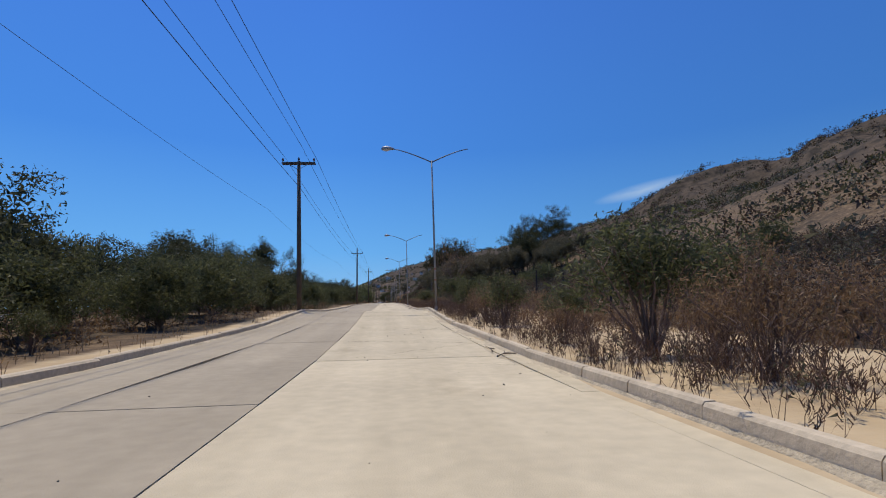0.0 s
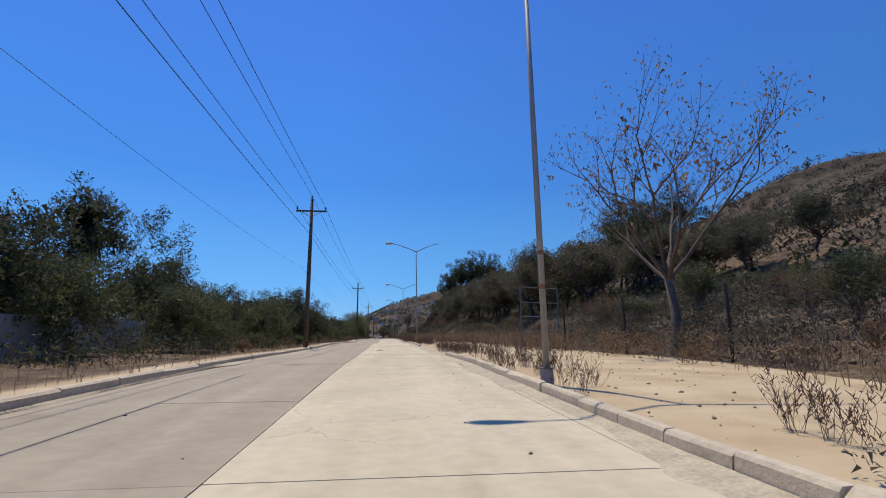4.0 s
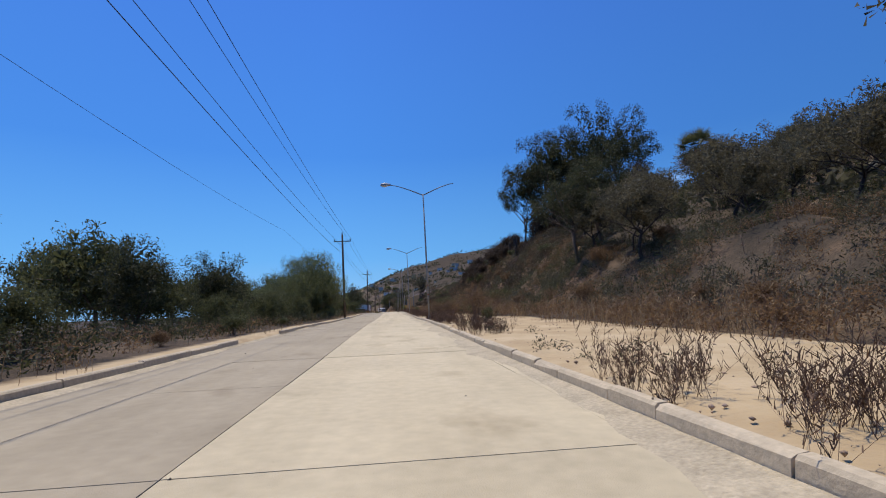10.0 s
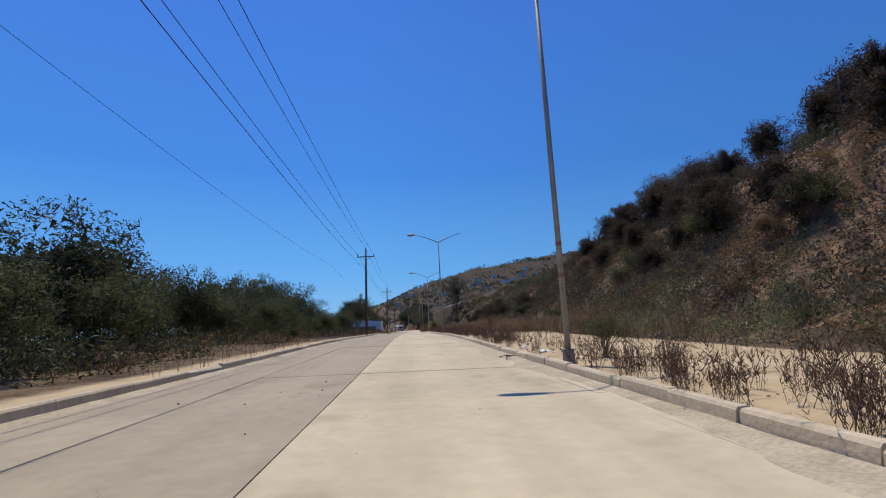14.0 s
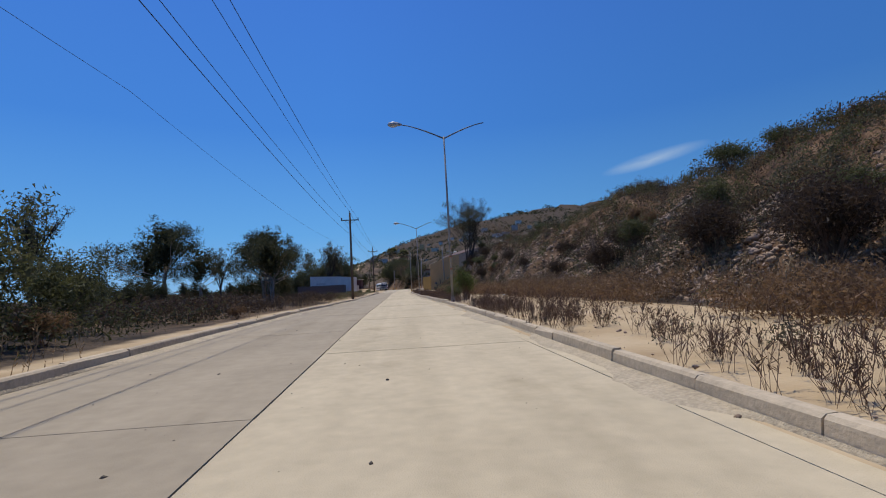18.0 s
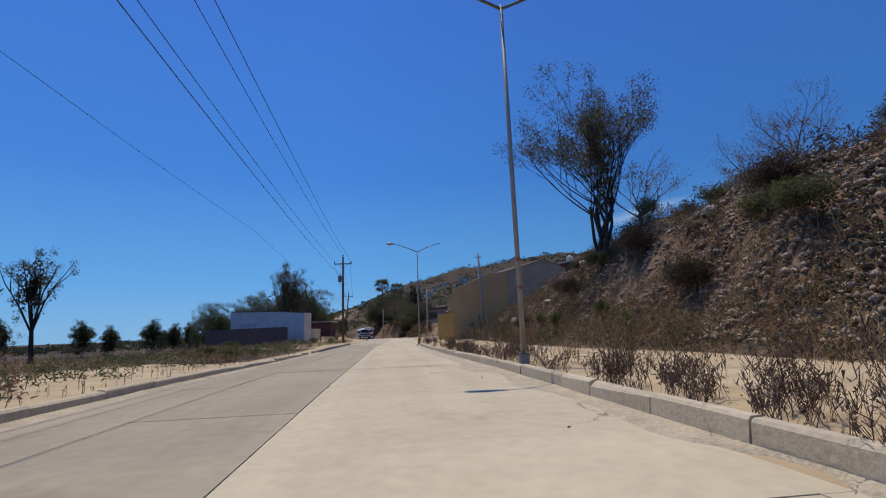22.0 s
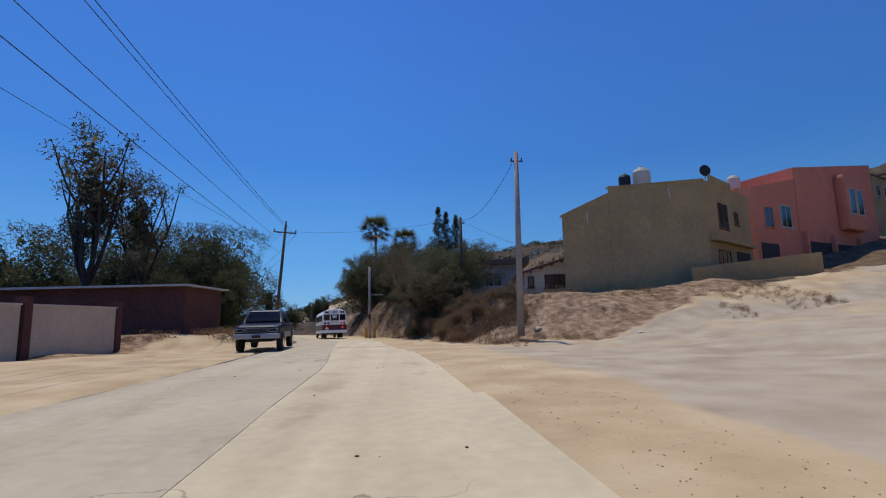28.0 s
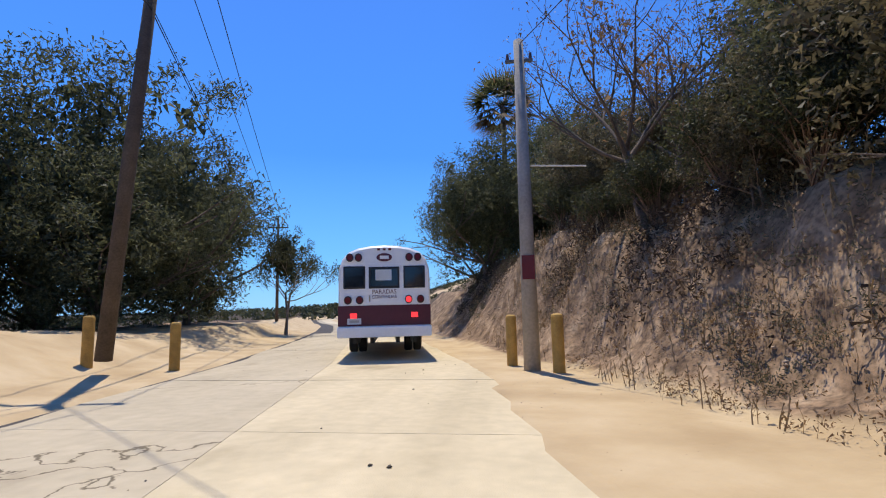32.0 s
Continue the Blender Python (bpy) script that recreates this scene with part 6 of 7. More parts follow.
window(dh, wall_frame((7.9, 445.6), (13.6, 444.6)), 2.2, 3.8, 2.9, 4.2, "pale", 1)

# blue-grey wall with white fence, gate and steps
gw = thing("garden_wall", "grey-blue plastered wall with white iron fence on top", "wall")
ga, gb = (4.1, 444.5), (4.38, 439.28)
part("wall", prism([ga, gb, (4.63, 439.3), (4.35, 444.5)], -0.8, [1.95, 1.35, 1.35, 1.95]), "blue", gw)
part("wall", prism([(4.45, 438.25), (5.6, 435.2), (5.85, 435.3), (4.7, 438.3)], -0.8, [1.5, 1.5, 1.5, 1.5]), "blue", gw)
m = wall_frame(ga, gb)
L = math.dist(ga, gb)
for k in range(36):
    x = 0.05 + k * (L - 0.1) / 35
    zb = 1.95 - 0.6 * x / L
    part("fence_bar", local(boxed(x - 0.012, 0.1, zb - 0.04, x + 0.012, 0.124, zb + 0.95), m), "ironw", gw)
for z in (0.12, 0.85):
    part("fence_rail", local(tube(bmesh.new(), [(0, 0.11, 1.95 + z), (L, 0.11, 1.35 + z)], [0.018, 0.018], 6), m), "ironw", gw)
gate = thing("iron_gate", "closed white wrought-iron gate at the top of the steps", "gate")
m = wall_frame((4.4, 439.24), (4.46, 438.28)) @ Matrix.Diagonal((0.89, 1, 1.03, 1))
b = bmesh.new()
for a in ((0, 0.08, 0.02, 0.05, 0.13, 2.3), (1.03, 0.08, 0.02, 1.08, 0.13, 2.3), (0.05, 0.08, 0.05, 1.03, 0.12, 0.09), (0.05, 0.08, 2.2, 1.03, 0.12, 2.24), (0.05, 0.08, 1.85, 1.03, 0.12, 1.88)):
    box(b, *a)
gf = part("gate_frame", local(b, m), "ironw", gate)
for k in range(8):
    x = 0.14 + k * 0.115
    part("bar", local(boxed(x - 0.01, 0.09, 0.09, x + 0.01, 0.11, 2.2), m), "ironw", gate)
for z, r in ((0.35, 0.13), (0.75, 0.12), (1.05, 0.15), (1.4, 0.12), (1.65, 0.1)):
    for s in (-1, 1):
        pts = [(0.54 + s * (0.12 + r * math.cos(q)) * 0.8, 0.07, z + r * math.sin(q)) for q in np.linspace(0, 5.6, 12)]
        part("scroll", local(tube(bmesh.new(), pts, [0.012] * 12, 5), m), "ironw", gate)
st = thing("stone_steps", "worn concrete steps climbing to the gate", "steps")
for k in range(5):
    t = k / 4
    x, y, z = 3.0 + 1.15 * t, 438.05 + 0.65 * t, -0.92 + 0.88 * t
    b = boxed(-0.22, -0.36 - 0.05 * (k % 3), z - 0.6, 0.22, 0.36 + 0.06 * (k % 2), z, bevel=0.045)
    for v in b.verts:
        v.co += Vector((0.03 * math.sin(9 * v.co.y + k), 0.04 * math.sin(7 * v.co.x + 2 * k), 0.02 * math.sin(5 * v.co.y + 3 * k)))
    part("step", local(b, pose(x, y, 0, 2 * (k % 2), -2, 24 + 7 * (k % 2))), "taupe", st)

# west side: long pale box building behind a dark fence, red shed, cream walls
e = thing("building", "long white box-shaped building with a dark roof edge", "building")
T0, T1, T2 = (-22.7, 404.0), (-15.0, 399.0), (-10.7, 394.4)
part("wall", prism([T0, T1, T2, (-9.95, 395.35), (-14.2, 400.1), (-21.9, 405.2)], -2.0, [3.75, 3.4, 2.95, 2.95, 3.4, 3.75]), "pale", e)
m = wall_frame(T0, T1)
coping(e, m, -0.05, math.dist(T0, T1) + 0.02, 3.75, 3.4, "roof", 0.04, 0.09, 0.3)
coping(e, wall_frame(T1, T2), 0.02, math.dist(T1, T2), 3.4, 2.95, "roof", 0.04, 0.09, 0.3)
for k in range(5):
    part("lettering", local(boxed(2.2 + k * 0.62, -0.015, 1.5, 2.65 + k * 0.62, 0.01, 1.9), m), "grey", e, "grey painted bar of a faded sign")
fe = thing("board_fence", "dark brown board fence beside the dry lot", "fence")
for k in range(36):
    x0, y0 = -25.8 + k * 0.375, 403 - k * 0.305
    part("board", prism([(x0, y0), (x0 + 0.36, y0 - 0.295), (x0 + 0.38, y0 - 0.27), (x0 + 0.02, y0 + 0.025)], -1.6, [1.25 + 0.05 * math.sin(k * 2.3)] * 4), "roof", fe)
e = thing("shed", "dark red shed wall under a thin flat roof", "shed")
part("wall", prism([(-24, 433.5), (-11.6, 432.5), (-11.3, 438), (-23.7, 439)], -2, [2.55, 2.5, 2.5, 2.55]), "redwall", e)
part("roof", prism([(-24.3, 433.1), (-11.2, 432.0), (-10.9, 438.4), (-24.0, 439.4)], 2.53, [2.68, 2.63, 2.63, 2.68]), "pale", e)
cw = thing("garden_wall", "cream rendered wall panels between brown pillars", "wall")
for y0, y1 in ((410, 415.6), (416.3, 421.0), (421.6, 427.6)):
    part("panel", boxed(-13.2, y0, -1.8, -13.0, y1, 1.05), "cream", cw)
    part("capping", boxed(-13.26, y0, 1.05, -12.94, y1, 1.12), "pale", cw)
for y in (409.8, 416.0, 421.3, 427.8):
    part("pillar", boxed(-13.32, y - 0.22, -1.8, -12.9, y + 0.22, 1.4), "redwall", cw)
cw2 = thing("garden_wall", "brown boarded fence panels beside the pole", "wall")
for k in range(4):
    part("panel", boxed(-10.4 + 0.05 * k, 396 + k * 2.2, -1.5, -10.3 + 0.05 * k, 398 + k * 2.2, 0.9), "cream" if k > 1 else "taupe", cw2)

# timber service pole by the bank and others on the east side
def plain_pole(x, y, z, h, lean=0.0, r=0.14, label="bare grey concrete service pole on the east side", mt="polecon"):
    e = thing("service_pole", label, "utility pole")
    part("pole", tube(bmesh.new(), [(0, 0, -0.5), (lean * h * 0.5, 0, h * 0.5), (lean * h, 0, h)], [r * 1.25, r, r * 0.75], 12), mt, e, smooth=True)
    part("bracket", boxed(lean * h - 0.3, -0.03, h - 0.5, lean * h + 0.3, 0.03, h - 0.44), "steel", e)
    for s in (-0.25, 0.25):
        part("insulator", tube(bmesh.new(), [(lean * h + s, 0, h - 0.44), (lean * h + s, 0, h - 0.3)], [0.04, 0.03], 8), "insul", e)
    e.location = (x, y, z)
    return e


plain_pole(7.5, 422.4, -0.3, 8.3, 0.02)
plain_pole(6.8, 436.9, 1.2, 6.6, 0.0, label="dark timber service pole behind the brush", mt="wood")
rp = plain_pole(-0.95, 449.8, -1.4, 6.8, 0.0)
part("side_arm", tube(bmesh.new(), [(0, 0, 3.95), (1.35, 0.3, 3.95)], [0.02, 0.02], 6), "pale", rp)
part("sign", boxed(-0.13, -0.17, 1.5, 0.13, -0.15, 2.0), "dkred", rp, "small red notice on the pole")
plain_pole(10.9, 385, 1.6, 7.3, -0.03)
cable("service_cable", [(-9.0, 449, 9.0), (6.8, 436.9, 7.7)], 0.5, "thin black service cable over the street", 0.01)
cable("service_cable", [(7.65, 422.4, 7.8), (6.8, 436.9, 7.6)], 0.9, "thin black service cable between the poles", 0.012)
cable("service_cable", [(6.8, 436.9, 7.6), (14.5, 435, 4.6)], 0.5, "thin black service cable to the cottage", 0.01)
cable("service_cable", [(-0.95, 449.8, 5.3), (6.8, 436.9, 7.6)], 0.4, "thin black service cable between the poles", 0.01)
cable("phone_cable", [(-13.5, -20, 11.6), (-13.5, 60, 11.6), (-13.5, 140, 12.0), (-13.5, 220, 12.2), (-13.5, 300, 12.0), (-13.5, 380, 11.0), (-10.8, 449, 8.2)], 0.9, "thin black phone cable west of the road", 0.011)
for y in (-20,):
    e = thing("phone_pole", "slim grey wooden phone pole among the brush", "utility pole", "phone poles west of the road")
    z = land1(-13.5, y)
    part("pole", tube(bmesh.new(), [(-13.5, y, z - 0.4), (-13.5, y, 12.4)], [0.12, 0.08], 8), "wood", e)


def bollard(x, y, h=1.15):
    e = thing("bollard", "round yellow-painted concrete bollard by the pole", "bollard", "yellow bollards by the poles")
    z = land1(x, y)
    part("post", tube(bmesh.new(), [(0, 0, -0.3), (0, 0, h - 0.06), (0, 0, h - 0.02), (0, 0, h)], [0.12, 0.12, 0.105, 0.07], 16), "yellow", e, smooth=False)
    e.location = (x, y, z)


for x, y in ((-0.45, 449.4), (-1.35, 450.9), (-11.0, 449.6), (-9.4, 450.4)):
    bollard(x, y)


# fence beside the brush in the first stretch
fe = thing("wire_fence", "sagging wire fence on dark wooden posts in the brush", "fence")
fy = list(range(-8, 92, 6))
for k, y in enumerate(fy):
    x = 9.6 + 0.4 * math.sin(k)
    z = land1(x, y)
    part("post", tube(bmesh.new(), [(x, y, z - 0.3), (x + 0.05 * math.sin(k * 2), y, z + 2.3)], [0.06, 0.045], 7), "char", fe)
for z in (0.6, 1.2, 1.8):
    for k in range(len(fy) - 1):
        b = bmesh.new()
        x0, x1 = 9.6 + 0.4 * math.sin(k), 9.6 + 0.4 * math.sin(k + 1)
        tube(b, [(x0, fy[k], land1(x0, fy[k]) + z), (x1, fy[k + 1], land1(x1, fy[k + 1]) + z)], [0.005, 0.005], 3)
        part("wire", b, "wire", fe)
# low wall west of the road
e = thing("low_wall", "long low grey wall behind the western brush", "wall")
part("wall", prism([(-12.2, 62), (-11.6, 88), (-11.9, 88), (-12.5, 62)], -1.5, [1.7, 1.9, 1.9, 1.7]), "grey", e)
# billboard frame beside the brush
e = thing("sign_frame", "empty grey steel billboard frame in the brush", "sign frame")
for x, y in ((8.4, 92.5), (11.2, 93.6)):
    part("post", tube(bmesh.new(), [(x, y, -0.5), (x, y, 4.2)], [0.05, 0.05], 8), "steel", e)
for z in (1.4, 2.3, 3.2, 4.15):
    part("rail", tube(bmesh.new(), [(8.4, 92.5, z), (11.2, 93.6, z)], [0.03, 0.03], 6), "steel", e)

# houses dotted over the far hillside
rh = random.Random(77)
for k in range(90):
    x, y = rh.uniform(-40, 430), rh.uniform(680, 1300)
    z = land1(x, y)
    w, d, h = rh.uniform(6, 12), rh.uniform(6, 10), rh.uniform(3, 6.5)
    e = thing("far_house", "small pale house on the far hillside", "house", "houses on the far hill")
    part("wall", boxed(x - w / 2, y - d / 2, z - 4, x + w / 2, y + d / 2, z + h), rh.choice(["cream", "pale", "grey", "pale", "tan"]), e)
    part("roof", boxed(x - w / 2 - 0.3, y - d / 2 - 0.3, z + h, x + w / 2 + 0.3, y + d / 2 + 0.3, z + h + 0.35), rh.choice(["pale", "roof", "grey"]), e)
    for q in (-0.25, 0.2):
        part("window", boxed(x + q * w - 0.7, y - d / 2 - 0.06, z + h - 2.0, x + q * w + 0.7, y - d / 2 - 0.003, z + h - 0.8), "glass", e)

# ---------------- plants round the last bend ----------------
EB = "trees round the last bend"
pA = tree("pepper_tree", "large pepper tree with drooping leaves", "tree", 21, 8.6, 1.0, 4.2, "leaf_shade", 70, 0.19, droop=0.35, spread_r=0.6, fill=420, group=EB, aspect=0.32)
place(pA, [(-20.3, 460.5, 1.45), (-26.5, 455.5, 1.5), (-32.5, 449, 1.35), (-22.5, 469, 1.45), (-39, 446, 1.2), (-17.6, 457.2, 0.8), (-21.5, 451.5, 0.7), (-2.6, 466.5, 0.85), (-3.4, 472, 1.0), (0.6, 470, 1.05), (3.2, 470, 1.0), (7, 466, 0.9), (-0.6, 479, 1.0), (5.4, 480, 0.95), (2.6, 461, 0.75), (-27, 463, 1.3), (-30, 458, 0.9)], seed=31)
pA2 = tree("pepper_tree", "bright green pepper tree with hanging leaves by the kerb", "tree", 26, 8.6, 1.0, 4.2, "leaf_pepper", 70, 0.2, droop=0.85, spread_r=0.62, fill=420, group=EB, aspect=0.22)
place(pA2, [(-10.2, 216.3, 0.86), (-8.9, 217.0, 0.95), (-11.2, 219.0, 0.92), (-16, 211, 0.55), (-12.4, 212.5, 0.55), (-14.5, 219, 0.7), (-9.0, 215.2, 0.66), (-9.4, 218.6, 0.66)], seed=36)
pB = tree("shade_tree", "dark broadleaf tree above the earth bank", "tree", 22, 6.4, 1.6, 2.9, "leaf_dusty", 80, 0.14, spread_r=0.5, fill=210, group=EB, stems=2, aspect=0.5)
place(pB, [(4.0, 433.9, 0.66), (5.2, 445.6, 0.63), (4.6, 450.2, 0.59), (5.6, 448.8, 0.7), (6.4, 442.6, 0.52), (6.8, 445.5, 0.67), (3.9, 447.2, 0.44), (3.2, 443.4, 0.66), (2.6, 447.6, 0.37), (2.0, 457, 0.63), (7.0, 452, 0.85), (4.4, 456, 0.72), (9.5, 447.5, 0.74), (3.2, 461.5, 0.77), (8, 459, 0.9), (5.5, 464, 0.81)], seed=32)
pC = tree("shade_tree", "leafy tree overhanging the gate and steps", "tree", 23, 7.5, 2.2, 3.2, "leaf_shade", 90, 0.15, droop=0.3, spread_r=0.6, fill=280, group=EB, aspect=0.4)
place(pC, [(5.2, 441.6, 0.76), (5.2, 437.0, 0.62), (6.4, 438.2, 0.7), (4.6, 443.8, 0.74), (6.8, 440.6, 0.8), (3.9, 446.4, 0.56)], seed=33)
tD2 = tree("eucalyptus_tree", "tall slender eucalyptus beside the red shed", "tree", 24, 17, 5.0, 2.0, "leaf_euc", 60, 0.30, "char", droop=0.4, stems=1, spread_r=0.75, fill=60, group=EB, depth=2, lean=0.05, aspect=0.32, rise=0.8, ups=(1.8, 3.4))
place(tD2, [(-22, 440.5, 1.12), (-20.3, 444, 0.98), (-19.2, 441, 0.5), (-41, 392, 0.85), (-39, 330, 0.9), (-25, 300, 0.7)], jitter=0.05, seed=34)
hedge = tree("hedge_tree", "tall dark conifer behind the cream wall", "tree", 25, 6.5, 0.8, 1.6, "leaf_dark", 34, 0.22, spread_r=0.5, fill=170, group=EB, stems=2)
place(hedge, [(-25, 424, 0.95), (-27, 427, 1.0), (-30, 422, 0.9), (-33, 430, 0.9), (-24, 419, 0.8)] + [(-28, 398, 0.6), (-33, 403, 0.75), (-37, 400, 0.65), (-43, 405, 0.8), (-50, 398, 0.7), (-56, 408, 0.9), (-64, 402, 0.8), (-72, 410, 0.9), (-82, 405, 0.9)] + [(-60 + 5 * k, 470 + 6 * math.sin(k * 2.1), 0.9 + 0.3 * math.sin(k * 1.7)) for k in range(9)] + [(-20 + 4 * math.sin(k), 505 + 9 * k, 0.9) for k in range(5)], seed=35)


def fan_palm(x, y, h, seed, crown=1.7, label="tall fan palm with a round crown"):
    rr = random.Random(seed)
    e = thing("palm_tree", label, "palm", "palms")
    z = land1(x, y)
    part("trunk", tube(bmesh.new(), [(0, 0, -0.4), (0.05, 0, h * 0.5), (0, 0.05, h)], [0.28, 0.2, 0.17], 10), "bark", e, smooth=True)
    for k in range(84):
        a, up = rr.uniform(0, 6.28), rr.uniform(-0.9, 1.5)
        d = Vector((math.cos(a), math.sin(a), up)).normalized()
        s = d.cross(Vector((0, 0, 1)))
        s = s.normalized() if s.length > 0.01 else Vector((1, 0, 0))
        stem = Vector((0, 0, h)) + d * crown * 0.55
        b = bmesh.new()
        tube(b, [Vector((0, 0, h)), stem], [0.02, 0.012], 3, cap=False)
        n = s.cross(d)
        for j in range(11):
            q = (j - 5) / 5 * 1.15
            w = d * math.cos(q) + s * math.sin(q)
            tip = stem + w * crown * 0.55 + Vector((0, 0, -0.18 * crown * abs(q)))
            side = w.cross(n) * 0.075
            v = [b.verts.new(stem + side), b.verts.new(stem - side), b.verts.new(tip)]
            b.faces.new(v)
        part("frond", b, "leaf_olive" if up > -0.3 else "leaf_dry", e)
    e.location = (x, y, z)


fan_palm(-1.3, 472.5, 12.2, 1, 2.7)
fan_palm(3.2, 480.5, 11.0, 2, 2.7, "bushy fan palm with a wide crown")
fan_palm(36, 205, max(18.2 - land1(36, 205), 3.5), 3, 2.6, "date palm standing among dark trees")


def cypress(x, y, z, h, r, seed):
    rn = np.random.default_rng(seed)
    e = thing("cypress_tree", "narrow dark columnar cypress", "cypress", "cypresses")
    part("trunk", tube(bmesh.new(), [(0, 0, -0.3), (0, 0, h * 0.8)], [0.14, 0.04], 8), "bark", e)
    t = rn.random(420)
    rad = r * np.minimum(1, 2.1 * (1 - t)) * (0.55 + 0.45 * np.minimum(1, 3 * t)) * np.sqrt(rn.random(420))
    a = rn.uniform(0, 6.28, 420)
    c = np.stack([rad * np.cos(a), rad * np.sin(a), 0.3 + t * (h - 0.3)], 1)
    v, f = leaves(c, 0.22, 22, 0.16, 0.0, 0.3, rn)
    mesh_ob("crown", v, f, "leaf_dark", e)
    e.location = (x, y, z)


cypress(6.0, 447.5, 0.8, 10.2, 1.4, 1)
cypress(6.8, 448.0, 0.8, 9.8, 1.2, 2)
cypress(7.9, 448.6, 0.8, 9.6, 1.35, 3)

# leaning posts and a loose cable on the last bank before the side road
for k, (x, y, lx, h) in enumerate(((8.75, 378.4, -0.22, 1.75), (9.6, 378.9, -0.3, 2.3))):
    e = thing("wooden_post", "short weathered wooden post leaning on the bank", "post", "leaning posts")
    part("post", tube(bmesh.new(), [(0, 0, -0.4), (lx * 0.5, 0, h * 0.5), (lx, 0.05, h)], [0.085, 0.08, 0.065], 8), "wood", e)
    if k == 0:
        part("board", boxed(lx - 0.42, -0.07, h - 0.42, lx - 0.02, -0.05, h - 0.1), "steel", e, "small grey nailed-on board")
    e.location = (x, y, land1(x, y))
loose = [(3.7, 378.4), (5.0, 377.3), (6.4, 377.4), (7.4, 378.2)]
cable("loose_cable", [(x, y, land1(x, y) + 0.03) for x, y in loose], -0.03, "loose black cable lying on the sand", 0.014, 6)
# small houses higher up the side street
for x, y, w, h, mt in ((57.5, 450.5, 7, 5.4, "olive"), (65, 455, 7, 6, "cream"), (73, 460, 8, 6.4, "taupe")):
    e = thing("house", "small two-storey house up the side street", "house", "houses on the corner")
    z = 10.0 + (x - 57.5) * 0.12
    part("wall", prism([(x, y), (x + w, y + w * 0.5), (x + w - 3, y + 9), (x - 3, y + 6)], -2, [z + h] * 4), mt, e)
    part("roof", prism([(x - 0.2, y - 0.2), (x + w + 0.2, y + w * 0.5 - 0.2), (x + w - 3, y + 9.2), (x - 3.2, y + 6)], z + h, [z + h + 0.2] * 4), "roof", e)
    mm = wall_frame((x, y), (x + w, y + w * 0.5))
    for q in (1.0, 3.6):
        window(e, mm, q, q + 1.3, z + h - 2.4, z + h - 1.0, "pale", 1)

# ---------------- vehicles ----------------
def wheel(parent, x, y, r, w, dual=False):
    b = bmesh.new()
    tube(b, [(x - w / 2, y, r), (x - w / 2 + 0.03, y, r), (x + w / 2 - 0.03, y, r), (x + w / 2, y, r)], [r * 0.93, r, r, r * 0.93], 24)
    t = part("wheel", b, "rubber", parent, "black tyre")
    s = 1 if x > 0 else -1
    part("rim", disc(bmesh.new(), x + s * (w / 2 + 0.004), y, r, r * 0.55, 0.02, "X", 18), "chrome", t)


M["brake"] = mat("brake_light", (0.6, 0.02, 0.02), 0.3, bump=0)
pb = M["brake"].node_tree.nodes["Principled BSDF"]
pb.inputs["Emission Color"].default_value, pb.inputs["Emission Strength"].default_value = (1, 0.05, 0.06, 1), 1.0

bus = thing("bus", "white and maroon old school bus with braking lights lit", "bus")
LEN, W2 = 9.6, 1.22
prof = [(-W2, 0.46), (W2, 0.46), (W2, 1.9), (W2 - 0.02, 2.12), (W2 - 0.1, 2.32), (W2 - 0.26, 2.48), (W2 - 0.52, 2.58), (0.35, 2.635), (0, 2.65), (-0.35, 2.635), (-W2 + 0.52, 2.58), (-W2 + 0.26, 2.48), (-W2 + 0.1, 2.32), (-W2 + 0.02, 2.12), (-W2, 1.9)]
b = bmesh.new()
rings = []
for y, k, dz in ((0.0, 0.975, 0.0), (0.06, 1.0, 0.0), (LEN - 1.4, 1.0, 0.0), (LEN - 1.2, 0.98, -0.02)):
    rings.append([b.verts.new((x * k, y, 0.46 + (z - 0.46) * k + dz)) for x, z in prof])
for r0, r1 in zip(rings, rings[1:]):
    for k in range(len(prof)):
        b.faces.new((r0[k], r0[(k + 1) % len(prof)], r1[(k + 1) % len(prof)], r1[k]))
b.faces.new(rings[0])
b.faces.new(rings[-1][::-1])
bmesh.ops.recalc_face_normals(b, faces=b.faces)
body = part("body", b, "white", bus)
part("band", boxed(-W2 - 0.006, -0.008, 0.72, W2 + 0.006, LEN - 1.6, 1.2), "maroon", bus, "dark maroon band round the body")
part("bumper", boxed(-W2 - 0.02, -0.12, 0.45, W2 + 0.02, 0.06, 0.7, bevel=0.03), "white", bus)
for y0 in range(6):
    for s in (-1, 1):
        part("window", boxed(s * W2 - 0.012, 0.6 + y0 * 1.2, 1.55, s * W2 + 0.012, 1.6 + y0 * 1.2, 2.1), "glass", bus)


def rear_window(x0, x1, z0, z1):
    fr = part("window_frame", boxed(x0 - 0.04, -0.02, z0 - 0.04, x1 + 0.04, 0.03, z1 + 0.04, bevel=0.02), "black", bus)
    part("pane", boxed(x0, -0.026, z0, x1, -0.021, z1), "glass", fr)


rear_window(-1.05, -0.55, 1.64, 2.1)
rear_window(0.55, 1.05, 1.64, 2.1)
door = part("emergency_door", boxed(-0.46, -0.014, 1.22, 0.44, 0.03, 2.2, bevel=0.006), "white", bus)
fr = part("window_frame", boxed(-0.42, -0.03, 1.6, 0.4, 0.0, 2.12, bevel=0.015), "black", door)
part("pane", boxed(-0.37, -0.036, 1.65, 0.35, -0.031, 2.07), "glass", fr)
part("notice", boxed(-0.24, -0.044, 1.79, 0.19, -0.038, 2.05), "paper", door, "pale paper notice inside the window")
